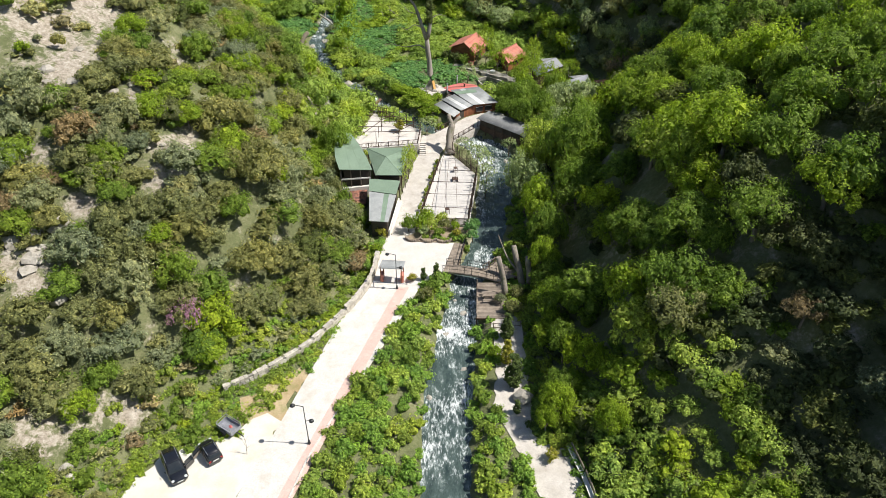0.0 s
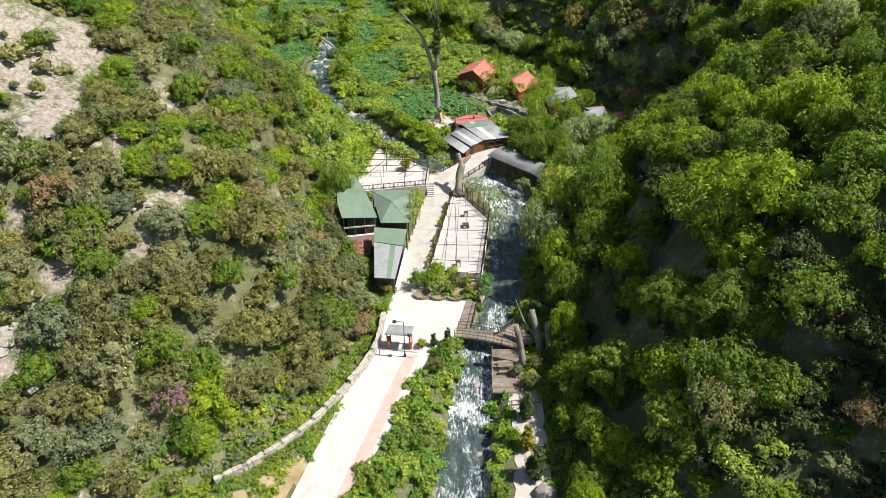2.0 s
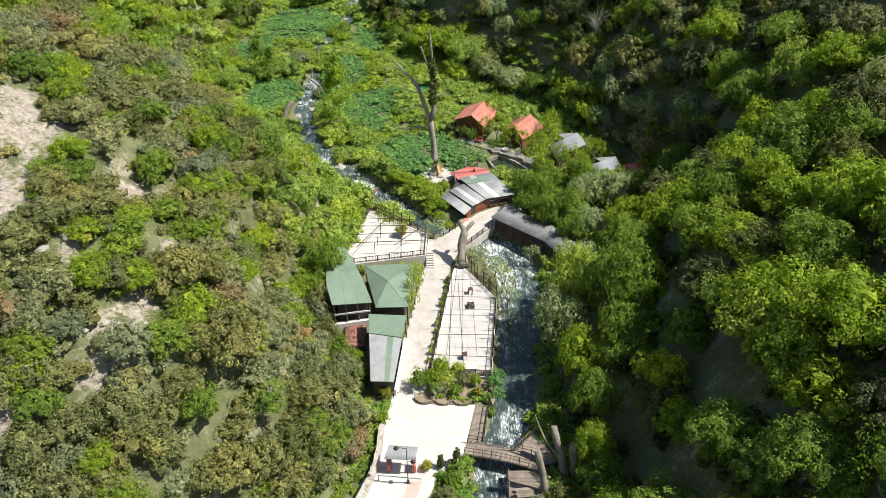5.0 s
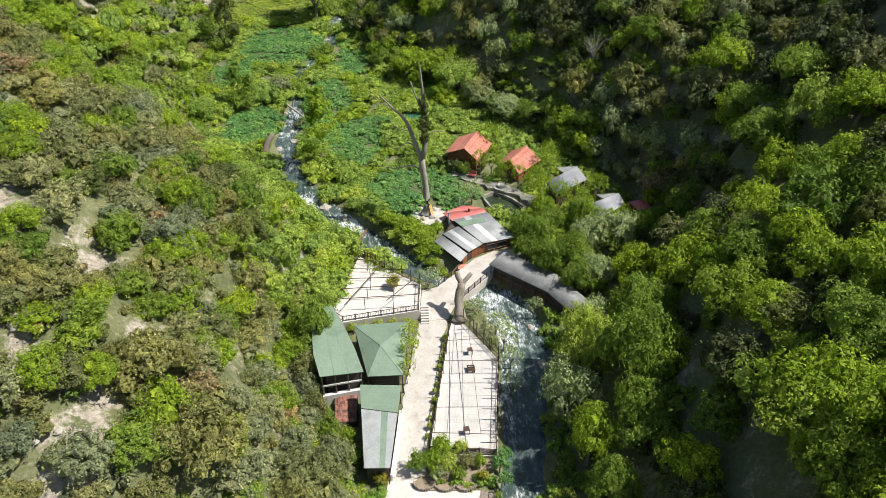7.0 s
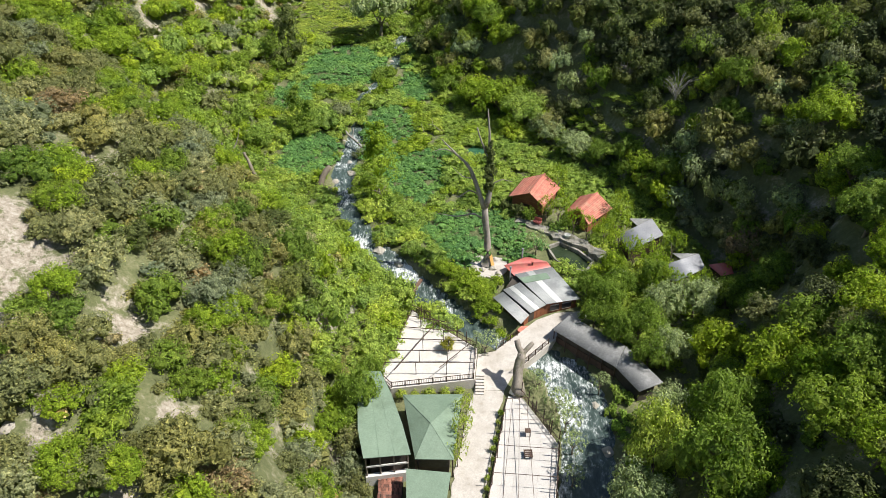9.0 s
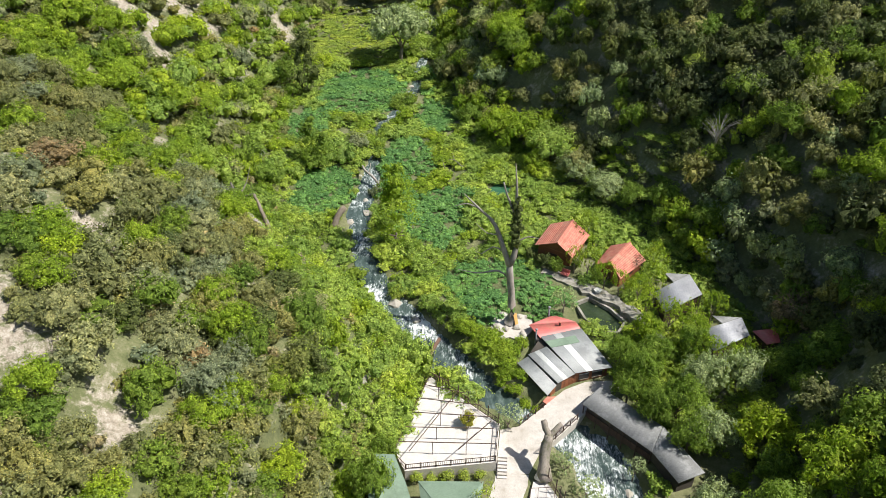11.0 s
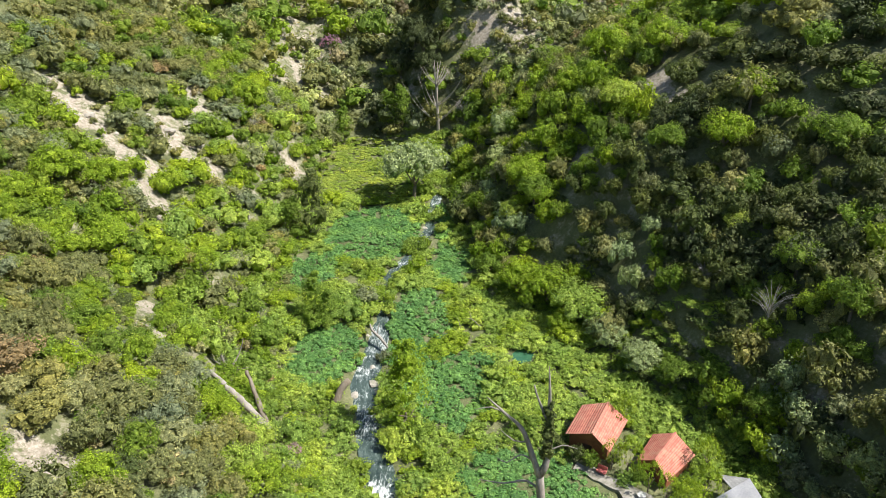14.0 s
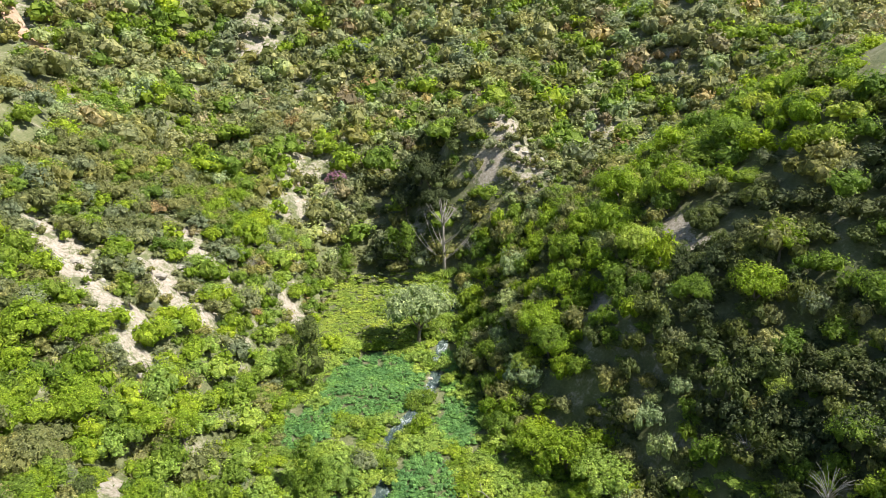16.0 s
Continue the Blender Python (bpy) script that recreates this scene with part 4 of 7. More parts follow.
# undergrowth between the shrubs
under = scatter(40000, (-90, 50, 32, 236), lambda x, y: 1.9 + 0 * x, lambda x, y: (((left_of(x, y) > 0) & (left_of(x, y) < 44)) | ((right_of(x, y) > 1) & (right_of(x, y) < 34))) & free(x, y, 0.6) & (bare_amount(x, y) < 0.35 + 0.4 * s.random(len(x))) & (x > np.interp(y, *WEST_END)), 31)
east = right_of(under[:, 0], under[:, 1]) > 0
woods("undergrowth", "low sage and heather scrub between the shrubs", "undergrowth", plant_rows(under[~east], (1.0, 1.8), lambda x, y: (("sage", 2.2), ("olive", 4), ("green", 1.8), ("grey", 2.2), ("straw", 0.7), ("brown", 0.5)), 32, (0.5, 1.0), 0.15), FILL)
# dark kinds put the shade beneath the trees into the undergrowth colour
woods("undergrowth_shade", "undergrowth with the shade below the trees in its dark colour", "undergrowth", plant_rows(under[east][::2], (1.2, 2.0), lambda x, y: (("dark", 4), ("holm", 2), ("green", 2)), 35, (0.6, 1.1), 0.15), FILL)


# ---- ground cover of the valley floor ----
def floor_only(x, y, margin=0.5):
    return (left_of(x, y) < 1.5) & (right_of(x, y) < 1.5) & free(x, y, margin) & clear_brook(x, y, margin + 0.6)


def clear_brook(x, y, margin):
    """False on the strip along the upper stream, where only overhanging brambles grow."""
    away = np.full(np.shape(x), 99.0)
    for px, py, w, _ in RIVER_LINE[::2]:
        if 145 < py < 212:
            away = np.minimum(away, np.hypot(x - px, y - py) - w)
    return away > margin


NETTLES = [(-33, 190, 9, 11), (-43, 176, 6, 6), (-33, 152, 6, 7), (-21, 160, 5, 11), (-14, 146, 6, 8), (-4, 130, 8, 5), (-20, 196, 3, 8), (-7, 126, 4, 4), (-17, 180, 4, 8), (3, 126, 4, 3)]


def nettle_field(x, y):
    f = np.full(np.shape(x), -1.0)
    for cx, cy, rx, ry in NETTLES:
        f = np.maximum(f, 1 - ((x - cx) / rx) ** 2 - ((y - cy) / ry) ** 2)
    return f + 0.22 * wave(x, y, 2.2, 41)


cover = scatter(14000, (-52, 34, 104, 236), lambda x, y: 1.0 + 0 * x, lambda x, y: floor_only(x, y) & ((y < 205) | (x > -30)) | (open_slope(x, y) & free(x, y, 0.5) & clear_brook(x, y, 1.1)), 51)
kind = nettle_field(cover[:, 0], cover[:, 1]) > 0
rows = plant_rows(cover[kind], (1.3, 2.0), lambda x, y: (("nettle", 1),), 52, (0.4, 0.62), 0.1)
woods("nettle_beds", "dark green nettle and herb beds on the valley floor", "herbs", rows, CARPET)
rows = plant_rows(cover[~kind][::4], (1.0, 1.7), lambda x, y: (("bramble", 6), ("green", 1.6), ("bright", 1), ("grass", 2)), 53, (0.6, 1.2), 0.2)
woods("bramble_thickets", "yellow-green bramble and creeper mat on the valley floor", "brambles", rows, LOW)
mound = scatter(5000, (-52, 34, 104, 236), lambda x, y: 1.75 + 0.5 * wave(x, y, 5.0, 44), lambda x, y: (floor_only(x, y, 1.1) & ((y < 205) | (x > -30)) | (open_slope(x, y) & free(x, y, 1.0) & clear_brook(x, y, 1.8))) & (nettle_field(x, y) < -0.05), 62)
woods("bramble_mounds", "tall rounded yellow-green bramble mounds", "brambles", plant_rows(mound, (1.6, 3.0), lambda x, y: (("bramble", 7), ("bright", 1.2), ("green", 0.8)), 63, (0.38, 0.85), 0.2), MOUND)
glade = scatter(600, (-46, -31, 125, 137.5), lambda x, y: 0.8 + 0 * x, lambda x, y: inside(x, y, LOG_STRIP), 66)
woods("grass_below_log", "short bright grass round the fallen log", "grass", plant_rows(glade, (0.6, 1.0), lambda x, y: (("grass", 4), ("bramble", 1)), 67, (0.35, 0.6), 0.1), LOW)
lean_in = [(px + side * (w + 0.5), py) for side in (-1, 1) for px, py, w, _ in RIVER_LINE[::2] if 150 < py < 215 and min(abs(py - v) for v in (158.0, 177.5, 191.5, 203.0)) > 4.6]
woods("bramble_overhang", "brambles and bushes closing over the upper stream", "brambles", plant_rows(np.array(lean_in), (1.1, 1.9), lambda x, y: (("bramble", 4), ("green", 2), ("grey", 1.5), ("bright", 1)), 65, (0.8, 1.3), 0.2), MOUND)
ivy = scatter(5000, (-42, -8, 97, 132), lambda x, y: 1.5 + 0 * x, lambda x, y: (left_of(x, y) > -0.5) & (left_of(x, y) < 9.5) & free(x, y, 0.3), 54)
woods("creeper_slope", "bright creepers hanging down the bank beside the terrace", "creepers", plant_rows(ivy, (1.5, 2.6), lambda x, y: (("bramble", 3), ("bright", 1)), 55, (0.8, 1.3), 0.2), MOUND)
bank = scatter(5000, (-12, 16, 33, 100), lambda x, y: 0.95 + 0 * x, lambda x, y: (left_of(x, y) < -2) & (right_of(x, y) < 2.5) & free(x, y, 0.12) & ((y < 76) | (x > 9.4)) & (x > np.interp(y, [30, 44, 52, 66], [-12.9, -10.9, -7.6, -2.7])), 56)
rows = plant_rows(bank, (0.7, 1.35), lambda x, y: (("broad", 4), ("green", 0.6), ("grass", 3), ("bramble", 2.5)), 57, (0.5, 1.2), 0.2)
woods("riverbank_herbs", "lush broad-leaved herbs along the river banks", "herbs", rows, BROAD)
strip = scatter(4500, (-36, -7, 34, 80), lambda x, y: 0.9 + 0 * x, lambda x, y: (left_of(x, y) < 5.5) & (left_of(x, y) > -6.5) & free(x, y, 0.35) & (bare_amount(x, y) < 0.75), 58)
rows = plant_rows(strip, (0.75, 1.35), lambda x, y: (("grass", 5), ("broad", 2), ("green", 2), ("bright", 1)), 59, (0.45, 1.0), 0.2)
woods("verge_herbs", "grassy green verge below the slope", "herbs", rows, LOW)
grass = scatter(1500, (-52, -24, 203, 240), lambda x, y: 1.6 + 0 * x, lambda x, y: (left_of(x, y) < 2) & (x < -29), 60)
woods("meadow_grass", "bright grassy clearing at the valley head", "grass", plant_rows(grass, (1.7, 2.5), lambda x, y: (("grass", 1),), 61, (0.2, 0.4), 0.05), CARPET)

# ---- buildings ----
def wavy_sheet(a, b, c, d, waves=14, amp=0.03, rows=1, step=0.0, thick=0.05):
    """A ridged roof sheet. a-b is the low edge, d-c the high edge; the ridges run up the slope; rows lap over one another like tiles."""
    a, b, c, d = (np.array(p, float) for p in (a, b, c, d))
    n = np.cross(b - a, d - a)
    n /= np.linalg.norm(n)
    n *= np.sign(n[2])
    bm = bmesh.new()
    k = waves * 4
    for r in range(rows):
        grid = []
        for v, lift in ((r / rows, step), ((r + 1) / rows, 0.0)):
            line = []
            for i in range(k + 1):
                u = i / k
                p = (a * (1 - u) + b * u) * (1 - v) + (d * (1 - u) + c * u) * v + n * (amp * math.sin(math.tau * u * waves) + lift)
                line.append((bm.verts.new(p), bm.verts.new(p - n * thick)))
            grid.append(line)
        lo, hi = grid
        for i in range(k):
            bm.faces.new((lo[i][0], lo[i + 1][0], hi[i + 1][0], hi[i][0])).smooth = True
            bm.faces.new((lo[i][1], hi[i][1], hi[i + 1][1], lo[i + 1][1]))
            bm.faces.new((lo[i][0], lo[i][1], lo[i + 1][1], lo[i + 1][0]))
            bm.faces.new((hi[i][0], hi[i + 1][0], hi[i + 1][1], hi[i][1]))
        for i in (0, k):
            bm.faces.new((lo[i][0], hi[i][0], hi[i][1], lo[i][1]))
    bmesh.ops.recalc_face_normals(bm, faces=bm.faces)
    return bm


def shrink(poly, k):
    cx, cy = sum(p[0] for p in poly) / len(poly), sum(p[1] for p in poly) / len(poly)
    return [(cx + (x - cx) * k, cy + (y - cy) * k) for x, y in poly]


def lerp(a, b, t):
    return tuple(p + (q - p) * t for p, q in zip(a, b))


def thing(name, label, category, at=(0, 0, 0), turn=0.0, group=""):
    return tagged(empty(name, at, turn), label, category, group)


def plank_wall(parent, a, b, z0, z1, mat, width=0.22, thick=0.06):
    """Upright boards from a to b."""
    a, b = Vector((*a, 0)), Vector((*b, 0))
    n = max(1, round((b - a).length / width))
    side = (b - a).normalized()
    w = (b - a).length / n
    bm = box((-w * 0.48, -thick / 2, 0), (w * 0.48, thick / 2, 1))
    me = part("board", bm, mat, parent)
    data = me.data
    for i in range(n):
        ob = me if i == 0 else new("board", data)
        ob.parent = parent
        p = a + side * w * (i + 0.5)
        ob.matrix_basis = Matrix.Translation((p.x, p.y, z0)) @ side.to_track_quat("X", "Z").to_matrix().to_4x4() @ Matrix.Diagonal((1, 1, z1 - z0, 1))


def roof_lines(parent, a, b, c, d, count, mat, name="seam"):
    """Raised seams between the edges a-d and b-c of a roof."""
    for i in range(1, count):
        t = i / count
        part(name, beam(Vector(lerp(a, b, t)) + Vector((0, 0, 0.02)), Vector(lerp(d, c, t)) + Vector((0, 0, 0.02)), 0.05, 0.035), mat, parent)


# the tall green-roofed hut under the slope
hut = thing("dining_hut", "dining hut with curved green membrane roof and white sill wall", "hut")
NW, NE, SE, SW = (-16.3, 97.9, 4.7), (-14.3, 98.1, 4.5), (-10.1, 87.5, 3.9), (-14.6, 86.3, 4.6)
part("roof", sheet([SW, lerp(SW, SE, 0.5), SE, (-11.3, 91.2, 4.15), (-12.8, 95.0, 4.35), NE, NW, (-16.2, 93.5, 4.8), (-15.6, 89.6, 4.75)], 0.07), GREENROOF, hut, "faded green membrane roof")
roof_lines(hut, SW, SE, NE, NW, 3, GREENROOF)
part("wall", slab([(-14.2, 87.4), (-10.7, 88.2), (-13.9, 97.4), (-15.8, 97.3)], -0.4, 0, tops=[4.3, 3.7, 4.2, 4.5]), SHADEBOARD, hut, "timber walls, roof shade put into their dark colour")
part("sill_wall", slab([(-14.6, 86.5), (-10.3, 87.35), (-10.4, 87.8), (-14.7, 86.95)], -0.4, 1.35), WHITEWALL, hut, "white rendered sill wall")
for i in range(4):
    p = lerp((-14.5, 86.75, 0), (-10.45, 87.6, 0), i / 3)
    part("post", beam((p[0], p[1], 1.3), (p[0], p[1], 4.45 - 0.2 * i), 0.14, 0.14), WOOD, hut)
part("header", beam((-14.5, 86.7, 2.75), (-10.4, 87.55, 2.6), 0.12, 0.2), WHITEWALL, hut, "white header beam")

# the hipped green-roofed hut
hut = thing("dining_hut", "dining hut with hipped green membrane roof", "hut")
eave = [(-11.75, 96.3, 2.85), (-5.2, 96.8, 2.7), (-5.9, 87.9, 2.8), (-9.75, 87.75, 2.9)]
apex = (-8.4, 91.6, 3.85)
bm = bmesh.new()
top = [bm.verts.new(p) for p in eave] + [bm.verts.new(apex)]
low = [bm.verts.new((x, y, z - 0.09)) for x, y, z in eave]
for i in range(4):
    bm.faces.new((top[i], top[(i + 1) % 4], top[4]))
    bm.faces.new((top[i], low[i], low[(i + 1) % 4], top[(i + 1) % 4]))
bm.faces.new(low)
bmesh.ops.recalc_face_normals(bm, faces=bm.faces)
part("roof", bm, GREENROOF, hut, "hipped faded green membrane roof")
for e in eave:
    part("hip_seam", beam(Vector(e) + Vector((0, 0, 0.015)), Vector(apex) + Vector((0, 0, 0.015)), 0.07, 0.03), GREENROOF, hut)
part("wall", slab([(-11.2, 95.8), (-5.8, 96.1), (-6.4, 88.5), (-9.5, 88.4)], -0.3, 2.7), SHADEBOARD, hut, "timber walls, roof shade put into their dark colour")
part("window_band", slab([(-9.3, 88.3), (-6.5, 88.4), (-6.5, 88.46), (-9.3, 88.36)], 1.0, 2.3), METAL, hut, "dark glazed band")
for x, y in [(-9.7, 87.9), (-6.0, 88.0), (-5.4, 96.6), (-11.5, 96.1), (-5.6, 92.4)]:
    part("post", beam((x, y, -0.1), (x, y, 2.75), 0.13, 0.13), DARKWOOD, hut)

# the long low hut: green to the north, grey with a green strip to the south
hut = thing("dining_hut", "long low dining hut with green and grey membrane roof", "hut")
A, B, C, D = (-10.5, 86.5, 3.0), (-6.1, 86.4, 2.75), (-7.15, 76.0, 2.5), (-9.6, 75.9, 2.75)
mW, mE = lerp(A, D, 0.31), lerp(B, C, 0.36)
mW, mE = (mW[0], mW[1], mW[2] + 0.06), (mE[0], mE[1], mE[2] + 0.06)
part("roof", sheet([mW, mE, B, A], 0.07), GREENROOF, hut, "faded green membrane roof")
low = lambda p: (p[0], p[1], p[2] - 0.12)
s0, s1, n0, n1 = lerp(D, C, 0.58), lerp(D, C, 0.80), lerp(mW, mE, 0.55), lerp(mW, mE, 0.74)
part("roof", sheet([D, s0, low(n0), low(mW)], 0.07), GREYROOF, hut, "pale grey membrane roof")
part("roof", sheet([s0, s1, low(n1), low(n0)], 0.072), GREENROOF, hut, "green membrane strip")
part("roof", sheet([s1, C, low(mE), low(n1)], 0.07), GREYROOF, hut, "pale grey membrane roof")
part("wall", slab([(-10.1, 86.2), (-6.6, 86.0), (-7.4, 76.5), (-9.4, 76.4)], -0.3, 0, tops=[2.9, 2.6, 2.4, 2.6]), SHADEBOARD, hut, "timber walls, roof shade put into their dark colour")
part("side_wall", slab([(-6.35, 84.5), (-6.15, 84.5), (-7.0, 76.3), (-7.2, 76.3)], -0.3, 1.0), WHITEWALL, hut, "white side wall")
part("plinth", slab([(-6.1, 85.2), (-5.85, 85.2), (-6.75, 76.6), (-7.0, 76.6)], -0.3, 0.28), GRAVEL, hut, "ochre planting ledge")
for t in (0, 0.33, 0.66, 1):
    p = lerp(B, C, t)
    part("post", beam((p[0] - 0.15, p[1], 0), (p[0] - 0.15, p[1], p[2] - 0.06), 0.1, 0.1), DARKWOOD, hut)

# the low red-tiled lean-to between the huts and the bank
yard = thing("tiled_lean_to", "low lean-to with weathered red clay tiles", "lean-to")
part("frame", slab([(-13.6, 88.4), (-11.0, 88.5), (-10.8, 83.4), (-13.1, 83.2)], -0.3, 0.7), SHADEBOARD, yard)
bm = bmesh.new()
add_box(bm, (-0.13, -0.21, -0.015), (0.13, 0.21, 0.03))
tile = part("tile", bm, OLDTILE, yard)
trng = np.random.default_rng(31)
for i in range(9):
    for j in range(12):
        ob = tile if i == j == 0 else new("tile", tile.data)
        ob.parent = yard
        u, v = (i + 0.5) / 9, (j + 0.5) / 12
        x = (-13.55 * (1 - u) - 11.05 * u) * (1 - v) + (-13.05 * (1 - u) - 10.85 * u) * v
        ob.matrix_basis = pose(x + trng.normal(0, 0.03), 88.3 - v * 4.95, 0.78 + 0.02 * (j % 2) + trng.normal(0, 0.012), trng.normal(0, 3), trng.normal(0, 4), trng.normal(0, 6))

# the wooden restaurant house by the causeway
house = thing("restaurant_house", "red-brown timber restaurant with grey sheet roof and red annexe roof", "house")
rNW, rNE, rSE, rSW = (1.3, 118.05, 3.3), (6.5, 120.2, 3.1), (9.7, 113.9, 2.7), (5.15, 112.35, 2.95)
lNW, lNE, lS = (-0.28, 115.5, 2.6), (2.1, 116.3, 3.1), (3.1, 111.1, 2.45)
sW, sS, sE = (-1.55, 114.45, 2.1), (1.85, 109.55, 1.95), (2.95, 111.0, 2.2)
q = lambda t: lerp(rSW, rSE, t)
r = lambda t: lerp(rNW, rNE, t)
for t0, t1, m, lab in ((0, 0.3, GREYROOF, ""), (0.3, 0.48, WHITESHEET, "milky roof light strip"), (0.48, 1, GREYROOF, "")):
    part("roof", wavy_sheet(q(t0), q(t1), r(t1), r(t0), max(2, int((t1 - t0) * 26)), 0.004), m, house, lab or "grey ribbed roof sheets")
patch = [lerp(rSW, rNW, 0.68), lerp(lerp(rSW, rNW, 0.68), lerp(rSE, rNE, 0.68), 0.72), lerp(lerp(rSW, rNW, 0.86), lerp(rSE, rNE, 0.86), 0.74), lerp(rSW, rNW, 0.86)]
part("roof_patch", sheet([(p[0], p[1], p[2] + 0.05) for p in patch], 0.03), GREENROOF, house, "green roof patch")
for (u0, u1, m) in ((0, 0.42, GREYROOF), (0.42, 0.68, WHITESHEET), (0.68, 1.0, GREYROOF)):
    e0, e1 = lerp(lS, (rSW[0], rSW[1], rSW[2] - 0.08), 1 - u0), lerp(lS, (rSW[0], rSW[1], rSW[2] - 0.08), 1 - u1)
    f0, f1 = lerp(lNW, (rNW[0] + 0.7, rNW[1] - 1.6, 3.18), 1 - u0), lerp(lNW, (rNW[0] + 0.7, rNW[1] - 1.6, 3.18), 1 - u1)
    part("roof", wavy_sheet(e1, e0, f0, f1, max(2, int((u1 - u0) * 10)), 0.004), m, house, "grey ribbed roof sheets" if m is GREYROOF else "milky roof light strip")
part("porch_roof", wavy_sheet(sS, sE, (lNW[0] + 0.05, lNW[1] - 0.1, 2.42), sW, 8, 0.005), GREYROOF, house, "lower grey porch roof")
part("annexe_roof", wavy_sheet((1.35, 118.1, 2.95), (6.5, 120.3, 2.95), (5.95, 121.8, 2.8), (0.0, 120.95, 2.6), 20, 0.004), REDROOF, house, "red painted sheet roof")
part("annexe_roof", wavy_sheet((0.0, 120.95, 2.6), (5.95, 121.8, 2.8), (3.6, 122.9, 2.65), (2.9, 122.85, 2.65), 14, 0.004), REDROOF, house, "red painted sheet roof")
# wall colour includes the shade below the eaves
part("wall", slab([(-0.9, 114.4), (2.2, 110.6), (5.3, 113.0), (9.1, 114.3), (6.2, 121.2), (3.3, 122.2), (0.6, 120.6), (1.0, 117.8)], 0.2, 0, tops=[1.95, 1.95, 2.7, 2.55, 2.75, 2.5, 2.5, 2.75]), SHADEBOARD, house, "dark boarded walls")
plank_wall(house, (5.2, 112.75), (9.2, 114.15), 0.7, 2.6, REDWOOD)
plank_wall(house, (2.3, 110.55), (3.1, 111.4), 0.7, 2.1, REDWOOD)
plank_wall(house, (3.1, 111.4), (5.2, 112.75), 0.7, 2.45, REDWOOD)
plank_wall(house, (-1.0, 114.35), (2.2, 110.5), 0.3, 1.95, DARKWOOD)
for x0, x1 in ((0.12, 0.42), (0.52, 0.82)):
    p0, p1 = lerp((5.25, 112.66), (9.25, 114.06), x0), lerp((5.25, 112.66), (9.25, 114.06), x1)
    win = part("window", beam((*p0, 1.85), (*p1, 1.85), 0.06, 0.8), METAL, house, "dark window pane")
    part("window_frame", beam((*p0, 2.27), (*p1, 2.27), 0.1, 0.07), WHITEWALL, house)
    part("window_sill", beam((*p0, 1.42), (*p1, 1.42), 0.14, 0.06), WOOD, house)
part("porch_floor", slab([(1.4, 109.7), (2.3, 108.9), (5.4, 111.6), (4.7, 112.5), (2.6, 111.3)], 0.2, 0.78), REDTILE, house, "red tiled porch floor")
flue = part("flue", tube([(0.75, 118.2, 1.4), (0.75, 118.2, 4.3)], [0.11, 0.11], 10), ZINC, house, "zinc flue pipe")
part("cap", tube([(0.75, 118.2, 4.3), (0.75, 118.2, 4.42)], [0.18, 0.12], 10), ZINC, flue)
flue = part("flue", tube([(2.6, 122.9, 1.4), (2.6, 122.9, 4.0)], [0.12, 0.12], 10), ZINC, house, "zinc flue pipe")
part("cap", tube([(2.6, 122.9, 4.0), (2.6, 122.9, 4.15)], [0.2, 0.14], 10), ZINC, flue)
vent = part("vent", tube([(3.9, 120.9, 2.7), (3.9, 120.9, 3.35)], [0.14, 0.14], 10), DARKWOOD, house, "small red vent pipe")
part("cap", tube([(3.9, 120.9, 3.35), (3.9, 120.9, 3.45)], [0.22, 0.2], 10), REDROOF, vent)

# the long grey-roofed shed along the east bank
shed = thing("riverside_shed", "long dark shed with slate-grey sheet roof", "shed")
part("roof", wavy_sheet((5.6, 108.3, 2.3), (12.4, 102.0, 2.3), (14.0, 105.2, 2.75), (7.9, 110.65, 2.65), 18, 0.008), SLATEROOF, shed, "slate-grey ribbed roof")
part("roof", wavy_sheet((12.4, 102.0, 2.28), (14.4, 98.3, 2.28), (17.2, 99.4, 2.7), (14.05, 105.2, 2.73), 10, 0.008), SLATEROOF, shed, "slate-grey ribbed roof")
# shade under the shed roof is part of this wall colour
part("wall", slab([(6.3, 108.4), (12.6, 102.6), (14.6, 98.9), (16.4, 99.6), (13.7, 104.7), (8.0, 110.0)], -0.9, 2.2), SHADEBOARD, shed, "dark boarded walls")
plank_wall(shed, (6.2, 108.35), (12.55, 102.5), 0.2, 1.1, DARKWOOD)
for t in np.linspace(0, 1, 6):
    p = lerp((5.9, 108.2), (12.4, 102.2), t)
    part("post", beam((*p, -0.9), (*p, 2.25), 0.12, 0.12), DARKWOOD, shed)


